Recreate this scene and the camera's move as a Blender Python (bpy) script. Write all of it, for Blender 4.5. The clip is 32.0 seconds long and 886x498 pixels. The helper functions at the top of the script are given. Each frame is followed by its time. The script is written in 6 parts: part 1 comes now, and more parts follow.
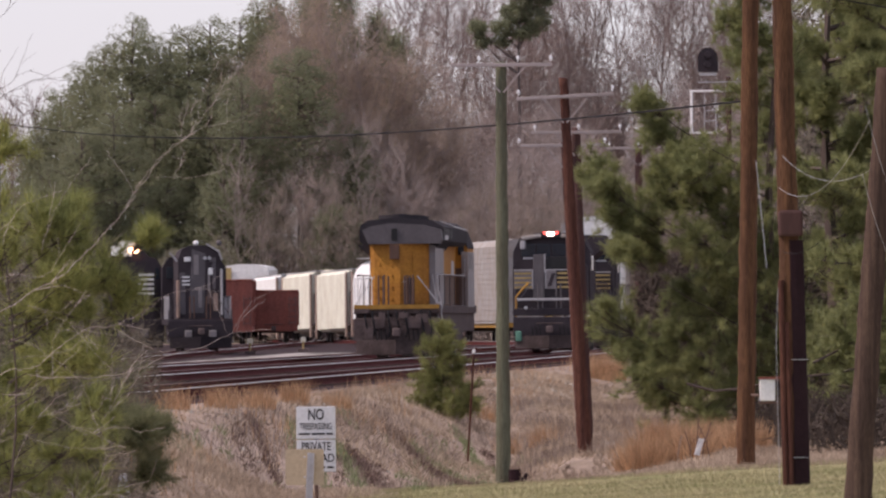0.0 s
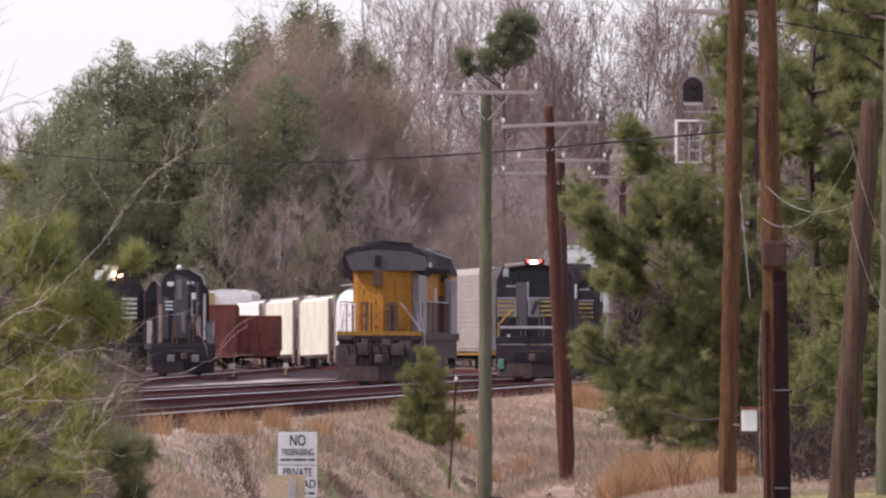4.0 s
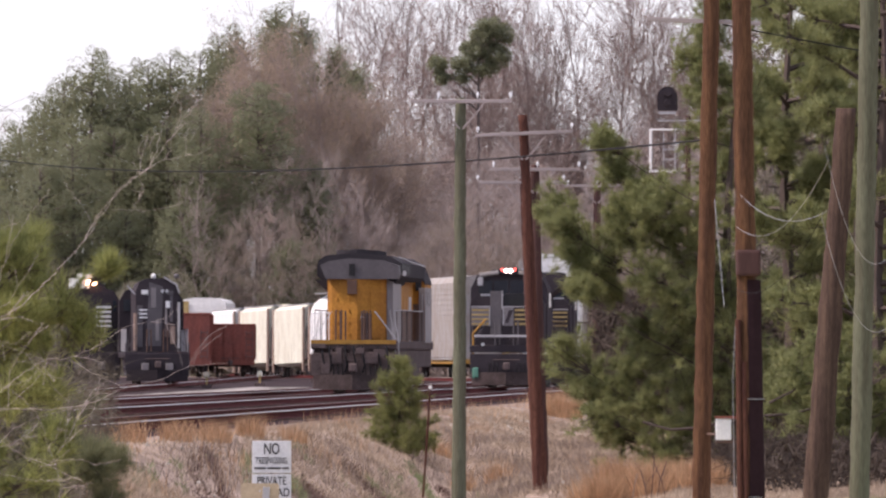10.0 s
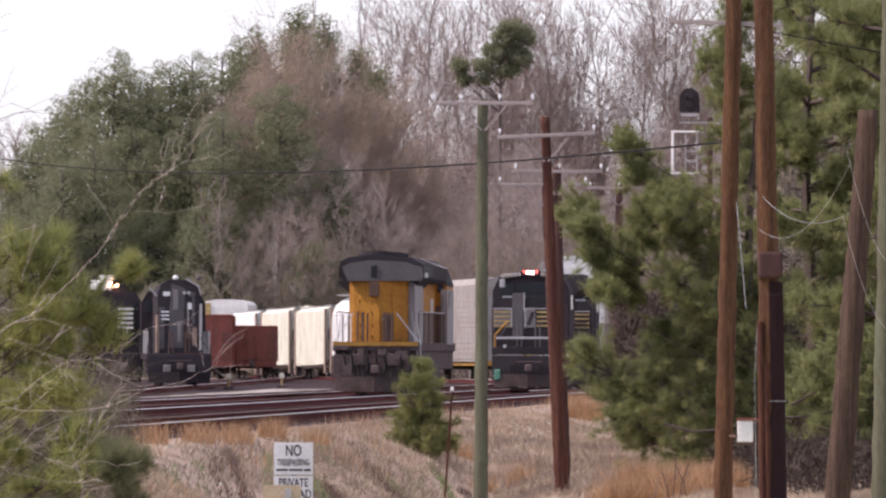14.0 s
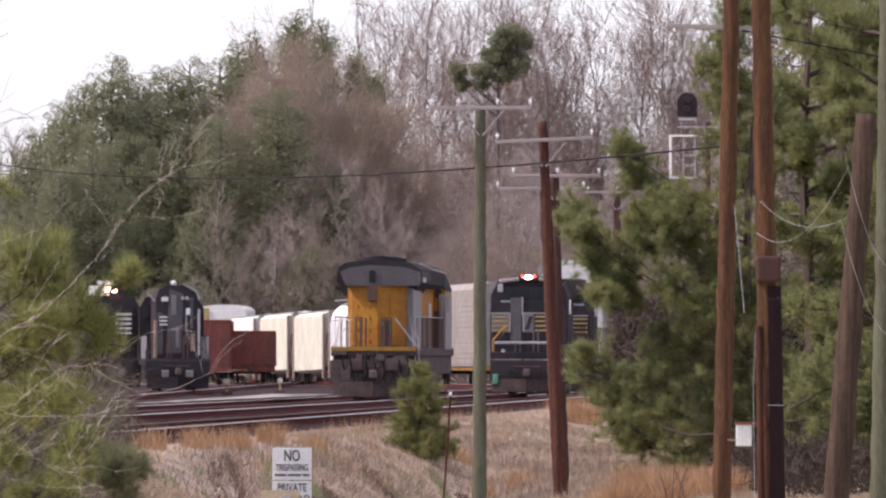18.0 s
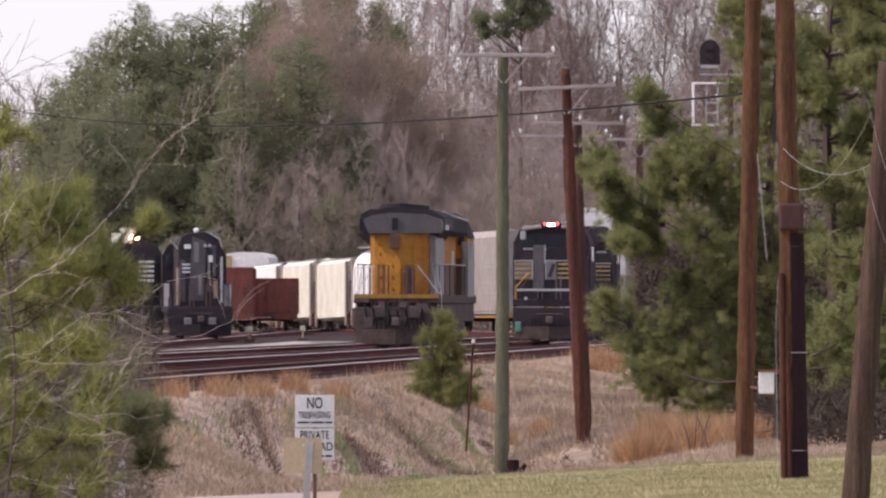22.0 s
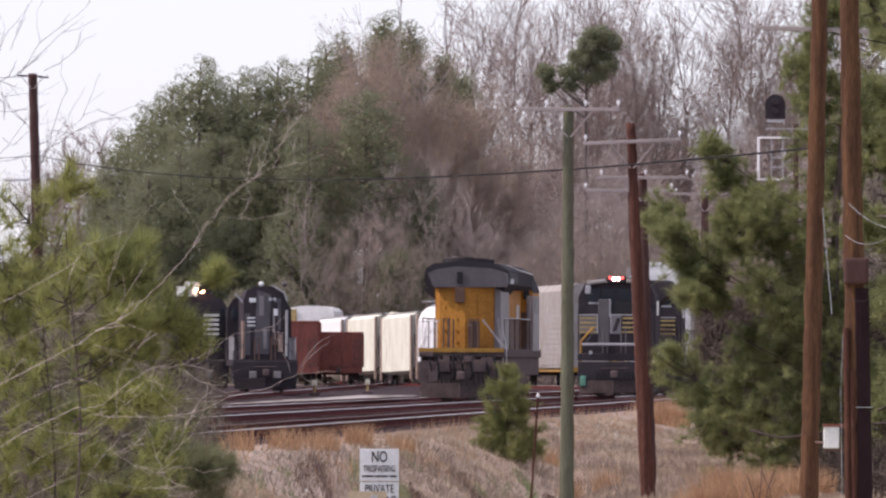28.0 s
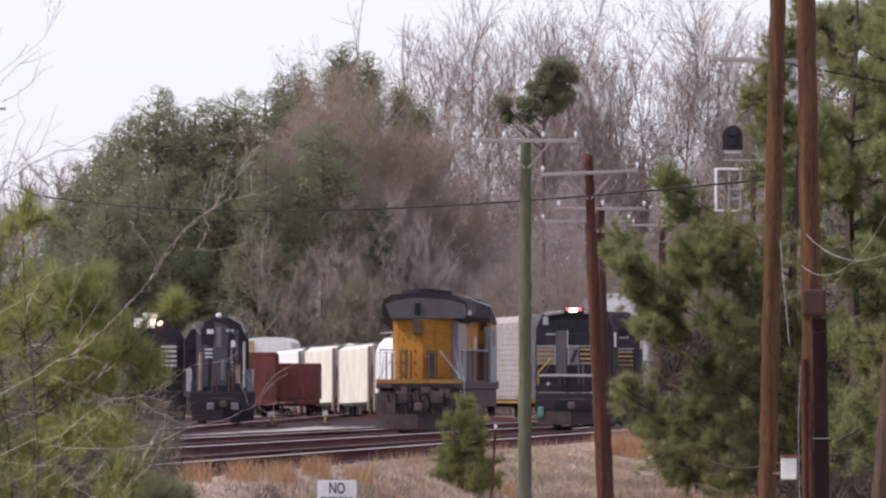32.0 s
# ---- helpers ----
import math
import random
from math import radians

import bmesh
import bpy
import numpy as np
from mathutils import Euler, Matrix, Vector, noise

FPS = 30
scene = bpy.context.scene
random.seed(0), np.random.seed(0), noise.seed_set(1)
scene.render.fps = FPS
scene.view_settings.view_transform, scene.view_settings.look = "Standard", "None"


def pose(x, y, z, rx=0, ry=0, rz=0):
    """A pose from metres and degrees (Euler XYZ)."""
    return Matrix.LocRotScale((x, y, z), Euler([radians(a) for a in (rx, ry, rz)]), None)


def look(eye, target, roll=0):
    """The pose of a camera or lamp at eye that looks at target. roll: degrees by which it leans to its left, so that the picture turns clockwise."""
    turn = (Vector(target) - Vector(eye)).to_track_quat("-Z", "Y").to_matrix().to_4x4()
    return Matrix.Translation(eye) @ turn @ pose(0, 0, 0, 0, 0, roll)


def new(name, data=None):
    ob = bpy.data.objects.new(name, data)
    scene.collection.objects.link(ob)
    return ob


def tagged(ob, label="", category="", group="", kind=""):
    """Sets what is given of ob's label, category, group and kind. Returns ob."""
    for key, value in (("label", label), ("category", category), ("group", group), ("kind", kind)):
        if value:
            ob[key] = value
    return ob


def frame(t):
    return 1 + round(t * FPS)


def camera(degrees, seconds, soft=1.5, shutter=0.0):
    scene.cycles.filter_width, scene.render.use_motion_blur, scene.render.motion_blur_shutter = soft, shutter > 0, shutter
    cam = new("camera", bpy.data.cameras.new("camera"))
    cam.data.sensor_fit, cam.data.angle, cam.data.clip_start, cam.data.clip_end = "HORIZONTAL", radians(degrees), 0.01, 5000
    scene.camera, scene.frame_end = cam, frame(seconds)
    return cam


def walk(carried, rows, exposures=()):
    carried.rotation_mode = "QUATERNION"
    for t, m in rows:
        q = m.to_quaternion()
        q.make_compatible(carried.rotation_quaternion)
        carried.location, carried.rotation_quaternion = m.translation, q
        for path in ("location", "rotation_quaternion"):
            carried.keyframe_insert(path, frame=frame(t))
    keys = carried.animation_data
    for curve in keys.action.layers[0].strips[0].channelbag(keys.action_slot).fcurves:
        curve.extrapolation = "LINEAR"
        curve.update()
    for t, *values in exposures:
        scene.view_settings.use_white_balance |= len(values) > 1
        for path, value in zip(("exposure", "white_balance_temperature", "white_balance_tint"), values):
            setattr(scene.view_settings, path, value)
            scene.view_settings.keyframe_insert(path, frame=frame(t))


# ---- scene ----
# Plan: the camera stands at the origin and looks along +y; z = 0 is the top of the rails, x runs to the right.
EYE = (0.0, 0.0, 1.3)


def aim(yaw, pitch, roll):
    """The camera's pose: degrees to the right, degrees up, degrees of lean."""
    y, p = radians(yaw), radians(pitch)
    return look(EYE, (100 * math.tan(y), 100.0, EYE[2] + 100 * math.tan(p)), roll)


cam = camera(5.0, 32.0, soft=2.4)
walk(cam, [
    (0, aim(0.0033, 0.3988, -0.54)),
    (0.5, aim(-0.0092, 0.4256, 0.01)),
    (1, aim(-0.0265, 0.4471, 0.02)),
    (1.5, aim(-0.0366, 0.4569, 0.00)),
    (2, aim(-0.0649, 0.4624, -0.01)),
    (2.5, aim(-0.0186, 0.4774, -0.05)),
    (3, aim(-0.0645, 0.5299, 0.01)),
    (3.5, aim(0.0265, 0.5450, -0.00)),
    (5.5, aim(0.2294, 0.5736, 0.08)),
    (6, aim(0.3578, 0.5657, -0.01)),
    (6.5, aim(0.2875, 0.5841, -0.07)),
    (7, aim(0.2992, 0.5782, 0.08)),
    (7.5, aim(0.2271, 0.5723, 0.01)),
    (8, aim(0.2161, 0.5795, 0.04)),
    (8.5, aim(0.2037, 0.5830, 0.04)),
    (9, aim(0.2165, 0.5952, 0.03)),
    (9.5, aim(0.2158, 0.5877, 0.02)),
    (10, aim(0.2422, 0.6007, 0.09)),
    (10.5, aim(0.1678, 0.6174, 0.04)),
    (11, aim(0.1529, 0.6113, 0.07)),
    (11.5, aim(0.1478, 0.6137, 0.04)),
    (12, aim(0.1349, 0.6207, 0.07)),
    (12.5, aim(0.1487, 0.6197, 0.09)),
    (13, aim(0.1718, 0.6247, 0.11)),
    (13.5, aim(0.1630, 0.6256, 0.08)),
    (14, aim(0.1182, 0.6109, 0.12)),
    (14.5, aim(0.1288, 0.6137, 0.08)),
    (16.5, aim(0.1135, 0.6380, 0.07)),
    (17, aim(0.1038, 0.6215, 0.04)),
    (17.5, aim(0.1049, 0.6336, 0.01)),
    (18, aim(0.1289, 0.6380, 0.00)),
    (18.5, aim(0.1706, 0.6296, 0.02)),
    (19, aim(0.1625, 0.6355, 0.04)),
    (19.5, aim(0.0377, 0.5788, 0.04)),
    (20, aim(0.0221, 0.3487, -0.27)),
    (20.5, aim(0.0040, 0.3370, 0.07)),
    (21, aim(-0.0071, 0.3437, -0.03)),
    (21.5, aim(-0.0001, 0.3444, -0.01)),
    (22, aim(0.0010, 0.3411, -0.00)),
    (22.5, aim(0.0018, 0.3359, 0.01)),
    (23, aim(-0.0000, 0.3350, 0.00)),
    (23.5, aim(0.0002, 0.3350, 0.00)),
    (24, aim(0.0008, 0.3361, -0.01)),
    (24.5, aim(0.0026, 0.3350, -0.05)),
    (26.5, aim(-0.0294, 0.3371, 0.02)),
    (27, aim(-0.4088, 0.5240, 0.04)),
    (27.5, aim(-0.3818, 0.6424, 0.06)),
    (28, aim(-0.3666, 0.6454, 0.11)),
    (28.5, aim(-0.3698, 0.6613, 0.10)),
    (29, aim(-0.3362, 0.7040, 0.14)),
    (29.5, aim(-0.3442, 0.7056, 0.13)),
    (30, aim(-0.3756, 0.7201, 0.07)),
    (30.5, aim(-0.3678, 0.7292, 0.10)),
    (31, aim(-0.3689, 0.7333, 0.06)),
    (31.5, aim(-0.1171, 0.7885, 0.22)),
    (32, aim(-0.1268, 0.8226, 0.07)),
], exposures=[
    (0.0, -0.08, 6700, 27), (0.9, 0.16, 6700, 27), (2.0, 0.2, 6700, 27), (3.5, 0.2, 6700, 27), (5.5, 0.28, 6600, 26), (9.0, 0.31, 6600, 26), (19.3, 0.31, 6600, 26),
    (20.1, 0.18, 6700, 27), (26.6, 0.18, 6700, 27), (27.4, 0.2, 6500, 25), (30.0, 0.17, 6400, 25), (32.0, 0.16, 6400, 25),
])

# ---------------------------------------------------------------- world and sun
SUN_AZ, SUN_EL = radians(-97), radians(50)      # azimuth from +y towards +x, and height
world = bpy.data.worlds.new("world")
scene.world = world
world.use_nodes = True
wn = world.node_tree
sky = wn.nodes.new("ShaderNodeTexSky")
sky.sky_type, sky.sun_disc = "NISHITA", False
sky.sun_elevation, sky.sun_rotation = SUN_EL, SUN_AZ
sky.air_density, sky.dust_density, sky.ozone_density = 1.0, 0.8, 3.0
veil = wn.nodes.new("ShaderNodeMix")            # a thin even overcast over the clear sky
veil.data_type = "RGBA"
veil.inputs[0].default_value, veil.inputs[7].default_value = 0.6, (6.15, 6.62, 7.1, 1)
wn.links.new(sky.outputs[0], veil.inputs[6])
wn.links.new(veil.outputs[2], wn.nodes["Background"].inputs[0])
wn.nodes["Background"].inputs[1].default_value = 0.147
sun = new("sun", bpy.data.lights.new("sun", "SUN"))
sun.data.energy, sun.data.angle, sun.data.color = 3.6, radians(4.0), (1.0, 0.92, 0.81)
sun.matrix_basis = look((0, 0, 60), (-math.sin(SUN_AZ) * math.cos(SUN_EL), -math.cos(SUN_AZ) * math.cos(SUN_EL), 60 - math.sin(SUN_EL)))

# ---------------------------------------------------------------- materials


def material(name, colour, rough=0.8, metal=0.0, vary=0.25, size=1.0, fine=0.12, bump=0.3, tint=None, island=0.0, spread=0.5, stretch=(1, 1, 1), random_ob=0.0, glow=0.0, through_light=0.0, spec=0.3):
    """A surface with stains at one scale, grain at another, and a fine relief. size: metres of a stain."""
    m = bpy.data.materials.new(name)
    m.use_nodes = True
    nt = m.node_tree
    n, l = nt.nodes, nt.links
    bsdf = n["Principled BSDF"]
    geo = n.new("ShaderNodeTexCoord")
    mp = n.new("ShaderNodeMapping")
    mp.inputs["Scale"].default_value = stretch
    l.new(geo.outputs["Object"], mp.inputs[0])

    def noise_of(scale, detail):
        t = n.new("ShaderNodeTexNoise")
        t.inputs["Scale"].default_value, t.inputs["Detail"].default_value = scale, detail
        l.new(mp.outputs[0], t.inputs["Vector"])
        return t.outputs["Fac"]

    big, small = noise_of(1.0 / size, 3.0), noise_of(9.0 / size, 4.0)
    ramp = n.new("ShaderNodeMapRange")
    ramp.inputs[1].default_value, ramp.inputs[2].default_value = 0.5 - spread / 2, 0.5 + spread / 2
    l.new(big, ramp.inputs[0])
    mix = n.new("ShaderNodeMix")
    mix.data_type = "RGBA"
    dark = tint or [c * (1 - vary) for c in colour]
    mix.inputs[6].default_value, mix.inputs[7].default_value = (*dark, 1), (*colour, 1)
    l.new(ramp.outputs[0], mix.inputs[0])
    hsv = n.new("ShaderNodeHueSaturation")
    l.new(mix.outputs[2], hsv.inputs["Color"])
    val = n.new("ShaderNodeMapRange")
    val.inputs[1].default_value, val.inputs[2].default_value = 0.25, 0.75
    val.inputs[3].default_value, val.inputs[4].default_value = 1 - fine, 1 + fine
    l.new(small, val.inputs[0])
    last = val.outputs[0]
    for amount, kind, sock in ((island, "ShaderNodeNewGeometry", "Random Per Island"), (random_ob, "ShaderNodeObjectInfo", "Random")):
        if amount:
            g, r, mul = n.new(kind), n.new("ShaderNodeMapRange"), n.new("ShaderNodeMath")
            r.inputs[3].default_value, r.inputs[4].default_value = 1 - amount, 1 + amount
            mul.operation = "MULTIPLY"
            l.new(g.outputs[sock], r.inputs[0])
            l.new(last, mul.inputs[0]), l.new(r.outputs[0], mul.inputs[1])
            last = mul.outputs[0]
    l.new(last, hsv.inputs["Value"])
    l.new(hsv.outputs[0], bsdf.inputs["Base Color"])
    bsdf.inputs["Roughness"].default_value, bsdf.inputs["Metallic"].default_value = rough, metal
    bsdf.inputs["Specular IOR Level"].default_value = spec
    if bump:
        b = n.new("ShaderNodeBump")
        b.inputs["Strength"].default_value, b.inputs["Distance"].default_value = bump, 0.02 * size
        l.new(small, b.inputs["Height"]), l.new(b.outputs[0], bsdf.inputs["Normal"])
    if glow:
        bsdf.inputs["Emission Color"].default_value, bsdf.inputs["Emission Strength"].default_value = (*colour, 1), glow
    if through_light:
        tr = n.new("ShaderNodeBsdfTranslucent")
        l.new(hsv.outputs[0], tr.inputs[0])
        ms = n.new("ShaderNodeMixShader")
        ms.inputs[0].default_value = through_light
        l.new(bsdf.outputs[0], ms.inputs[1]), l.new(tr.outputs[0], ms.inputs[2])
        l.new(ms.outputs[0], n["Material Output"].inputs[0])
    return m


M = {
    "soil": material("soil", (0.37, 0.285, 0.235), 0.95, vary=0.3, size=2.0, fine=0.35, tint=(0.19, 0.145, 0.11), spec=0.04),
    "ballast": material("ballast", (0.056, 0.034, 0.035), 0.95, vary=0.3, size=1.2, fine=0.35, tint=(0.032, 0.02, 0.022), spec=0.04),
    "cinder": material("oily_cinders", (0.05, 0.034, 0.035), 0.95, vary=0.3, size=2.2, fine=0.3, tint=(0.03, 0.021, 0.023), stretch=(1, 0.15, 1), spec=0.04),
    "gravel": material("gravel", (0.40, 0.36, 0.34), 0.95, vary=0.5, size=1.5, fine=0.35, tint=(0.13, 0.12, 0.105), spread=0.3, stretch=(1, 0.2, 1), spec=0.03),
    "asphalt": material("pale_asphalt", (0.36, 0.31, 0.29), 0.9, vary=0.2, size=2.0, fine=0.15, spec=0.04),
    "tie": material("creosoted_tie", (0.10, 0.07, 0.06), 0.9, vary=0.4, size=0.5, island=0.3, spec=0.04),
    "rail": material("rusty_rail", (0.13, 0.038, 0.036), 0.85, vary=0.35, size=0.6, spec=0.03),
    "railhead": material("polished_railhead", (0.72, 0.68, 0.66), 0.4, 0.3, vary=0.1, size=1.0),
    # far rails' heads: their unlit look put into a dull dark rust
    "unlithead": material("unlit_rusty_railhead", (0.20, 0.13, 0.12), 0.7, 0.1, vary=0.3, size=1.0, spec=0.1),
    "dead_grass": material("dead_grass", (0.53, 0.42, 0.31), 0.9, vary=0.3, size=1.8, island=0.4, tint=(0.27, 0.205, 0.15), spread=0.4, through_light=0.3, stretch=(1, 0.4, 1)),
    "sedge": material("orange_sedge", (0.56, 0.37, 0.215), 0.9, vary=0.35, size=0.35, island=0.5, tint=(0.39, 0.22, 0.12), through_light=0.35),
    "lawn": material("mown_lawn", (0.24, 0.235, 0.11), 0.95, vary=0.2, size=1.6, fine=0.3, tint=(0.33, 0.28, 0.16), spread=0.35, spec=0.04),
    "lawn_blade": material("lawn_blade", (0.25, 0.25, 0.12), 0.9, vary=0.2, size=1.3, island=0.4, tint=(0.47, 0.40, 0.24), spread=0.35, through_light=0.35),
    "weed": material("green_weed", (0.22, 0.26, 0.13), 0.9, island=0.3, through_light=0.3),
    "pole_green": material("treated_green_pole", (0.135, 0.145, 0.098), 0.85, vary=0.3, size=0.6, fine=0.4, stretch=(6, 6, 0.4), tint=(0.088, 0.08, 0.056), spec=0.08),
    "pole_brown": material("brown_pole", (0.145, 0.075, 0.04), 0.85, vary=0.4, size=0.5, fine=0.55, stretch=(7, 7, 0.4), tint=(0.052, 0.028, 0.02), spec=0.06),
    "pole_red": material("red_brown_pole", (0.125, 0.056, 0.038), 0.85, vary=0.4, size=0.5, fine=0.55, stretch=(7, 7, 0.4), tint=(0.05, 0.022, 0.02), spec=0.08),
    "pole_grey": material("weathered_stub", (0.112, 0.075, 0.056), 0.9, vary=0.35, size=0.4, fine=0.5, stretch=(9, 9, 0.35), tint=(0.042, 0.028, 0.025), spec=0.06),
    "pole_dark": material("dark_pole", (0.10, 0.055, 0.05), 0.9, vary=0.4, size=0.6, stretch=(4, 4, 0.5), spec=0.12),
    "arm": material("weathered_crossarm", (0.44, 0.385, 0.37), 0.85, vary=0.3, size=0.4, stretch=(0.5, 3, 3), spec=0.1),
    "black": material("black_cable", (0.03, 0.028, 0.03), 0.95, vary=0.2, bump=0, spec=0.03),
    # wrap's black raised a little to hold haze in the colour
    "tar": material("black_wrap", (0.035, 0.02, 0.023), 0.95, vary=0.3, size=0.5, spec=0.03),
    "glass": material("white_insulator", (0.80, 0.82, 0.84), 0.15, vary=0.05, size=0.1, bump=0),
    "steel": material("galvanised_steel", (0.55, 0.55, 0.56), 0.45, 0.7, vary=0.2, size=0.3),
    "white": material("white_paint", (0.80, 0.80, 0.79), 0.5, vary=0.12, size=0.4, bump=0.05),
    "sign": material("white_sign_enamel", (0.66, 0.67, 0.68), 0.5, vary=0.1, size=0.3, bump=0.03),
    "ink": material("black_sign_ink", (0.03, 0.03, 0.035), 0.6, bump=0),
    "tan": material("faded_tan_board", (0.50, 0.40, 0.27), 0.7, vary=0.12, size=0.25, bump=0.05),
    "post": material("rusty_post", (0.13, 0.075, 0.055), 0.8, vary=0.3, size=0.3),
    "plastic": material("bluish_white_plastic", (0.62, 0.68, 0.74), 0.5, vary=0.1, size=0.2, bump=0),
    "bark": material("pine_bark", (0.10, 0.075, 0.065), 0.95, vary=0.4, size=0.3, fine=0.3, stretch=(2, 2, 0.6)),
    "twig": material("pale_twig", (0.64, 0.55, 0.50), 0.85, vary=0.3, size=0.4, island=0.2),
    "needle_near": material("near_pine_needles", (0.34, 0.355, 0.125), 0.6, vary=0.35, size=0.6, island=0.45, tint=(0.24, 0.26, 0.10), bump=0, through_light=0.55, spec=0.1),
    "needle": material("pine_needles", (0.31, 0.325, 0.145), 0.65, vary=0.4, size=0.8, island=0.35, tint=(0.225, 0.245, 0.115), bump=0, through_light=0.58, spec=0.08),
    "needle_small": material("sapling_pine_needles", (0.30, 0.305, 0.125), 0.65, vary=0.3, size=0.6, island=0.4, tint=(0.19, 0.205, 0.08), bump=0, through_light=0.45, spec=0.08),
    # darker copy of the needles: shade near the ground put into the colour
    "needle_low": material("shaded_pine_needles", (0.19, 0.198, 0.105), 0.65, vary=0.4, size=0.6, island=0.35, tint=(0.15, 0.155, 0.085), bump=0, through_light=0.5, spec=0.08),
    # far needles, buds and thicket: colours lightened to hold the air's haze
    "needle_far": material("hazy_distant_pine_needles", (0.265, 0.285, 0.175), 0.95, vary=0.3, size=5.0, island=0.06, tint=(0.215, 0.222, 0.15), bump=0, through_light=0.62, spec=0.03),
    "bud": material("hazy_brown_buds", (0.49, 0.375, 0.29), 0.95, vary=0.3, size=5.0, island=0.12, tint=(0.42, 0.34, 0.265), bump=0, through_light=0.55, spec=0.03),
    "bare": material("bare_grey_branch", (0.31, 0.24, 0.215), 0.95, vary=0.3, size=4.0, island=0.3, bump=0, spec=0.03),
    "thicket": material("hazy_grey_brown_thicket", (0.41, 0.335, 0.315), 0.95, vary=0.35, size=6.0, island=0.15, tint=(0.32, 0.275, 0.245), bump=0, through_light=0.35, spec=0.03),
    "yellow": material("loco_yellow", (0.43, 0.20, 0.035), 0.7, vary=0.25, size=0.8, fine=0.25, tint=(0.27, 0.115, 0.03), bump=0.05, spec=0.1),
    "grey": material("loco_grey", (0.125, 0.112, 0.118), 0.75, vary=0.3, size=1.0, bump=0.05),
    "roof": material("dark_roof_grey", (0.05, 0.045, 0.05), 0.9, vary=0.3, size=0.8, bump=0.05, spec=0.05),
    "far_bark": material("distant_bark", (0.14, 0.11, 0.10), 0.95, vary=0.3, size=1.0),
    "lightgrey": material("loco_light_grey", (0.42, 0.41, 0.42), 0.55, vary=0.2, size=0.8, bump=0.05),
    "grime": material("grimy_underframe", (0.145, 0.11, 0.105), 0.9, vary=0.5, size=0.5, fine=0.3, spec=0.04),
    # engine black, lifted so that the colour carries the haze
    "lococlack": material("hazy_loco_black", (0.062, 0.052, 0.058), 0.85, vary=0.35, size=0.8, bump=0.05, spec=0.02),
    "wheel": material("wheel_steel", (0.10, 0.085, 0.08), 0.6, 0.6, vary=0.3, size=0.4),
    "dark": material("dark_opening", (0.02, 0.02, 0.022), 0.7, bump=0),
    "pane": material("dark_cab_glass", (0.03, 0.035, 0.045), 0.08, vary=0.1, bump=0),
    "gold": material("gold_stripe", (0.46, 0.34, 0.15), 0.7, vary=0.4, size=0.3, bump=0),
    "brick": material("rail_brown_paint", (0.30, 0.10, 0.075), 0.75, vary=0.35, size=1.5, fine=0.2, tint=(0.21, 0.08, 0.065), spec=0.12),
    "cream": material("hopper_cream", (0.75, 0.74, 0.62), 0.65, vary=0.2, size=1.8, tint=(0.60, 0.56, 0.45)),
    "hopper_grey": material("hopper_white", (0.78, 0.78, 0.76), 0.55, vary=0.12, size=1.5),
    "rack": material("rack_panel", (0.36, 0.34, 0.33), 0.7, 0.0, vary=0.2, size=0.9, tint=(0.27, 0.225, 0.185), fine=0.2),
    "lamp": material("headlight_glow", (1.0, 0.75, 0.66), 0.3, bump=0, glow=14.0, vary=0.0),
    "warmlamp": material("warm_headlight_glow", (1.0, 0.55, 0.30), 0.3, bump=0, glow=9.0, vary=0.0),
    "cabinet": material("faded_cabinet_grey", (0.25, 0.225, 0.225), 0.65, vary=0.3, size=0.8, bump=0.05),
    "rustpost": material("rusty_cream_post", (0.34, 0.24, 0.19), 0.8, vary=0.35, size=0.6),
    "numberboard": material("lit_number_board", (0.85, 0.85, 0.78), 0.5, bump=0, glow=0.22, vary=0.1),
    "redhalo": material("red_halo_glow", (1.0, 0.10, 0.08), 0.3, bump=0, glow=2.5, vary=0.0),
    # twigs at the wood's edge, with distance haze mixed into the brown
    "haze": material("hazy_brown_twigs", (0.37, 0.295, 0.265), 0.95, vary=0.3, size=6.0, island=0.2, tint=(0.23, 0.20, 0.15), bump=0, through_light=0.3, spec=0.03),
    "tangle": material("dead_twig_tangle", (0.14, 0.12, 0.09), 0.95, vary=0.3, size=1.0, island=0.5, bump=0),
    "stems": material("grey_dead_stems", (0.33, 0.265, 0.215), 0.95, vary=0.3, size=0.7, island=0.5, tint=(0.22, 0.17, 0.145), bump=0, through_light=0.2),
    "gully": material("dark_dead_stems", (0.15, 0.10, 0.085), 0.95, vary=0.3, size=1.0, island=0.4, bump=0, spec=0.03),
    "stone": material("pale_rubble", (0.42, 0.39, 0.34), 0.9, vary=0.3, size=0.4, island=0.45),
    # brush brown: darkened for the pines' shadow, then lifted slightly for haze
    "brush": material("shadow_dark_brush", (0.075, 0.06, 0.05), 0.95, vary=0.35, size=1.0, island=0.4, bump=0, spec=0.03),
    "shrub": material("haze_olive_shrub", (0.29, 0.275, 0.20), 0.95, vary=0.3, size=3.0, island=0.12, tint=(0.24, 0.225, 0.17), bump=0, through_light=0.6, spec=0.03),
    "stripe": material("dull_yellow_stripe", (0.42, 0.22, 0.04), 0.6, vary=0.4, size=0.4),
    "greenish": material("green_hose_box", (0.12, 0.30, 0.22), 0.6),
}

# ---------------------------------------------------------------- mesh helpers


def part(name, bm, mat, parent=None, label=""):
    """One bmesh as one mesh object, under a thing or a part."""
    me = bpy.data.meshes.new(name)
    bm.to_mesh(me)
    bm.free()
    me.materials.append(M[mat])
    ob = new(name, me)
    ob.parent = parent
    return tagged(ob, label)


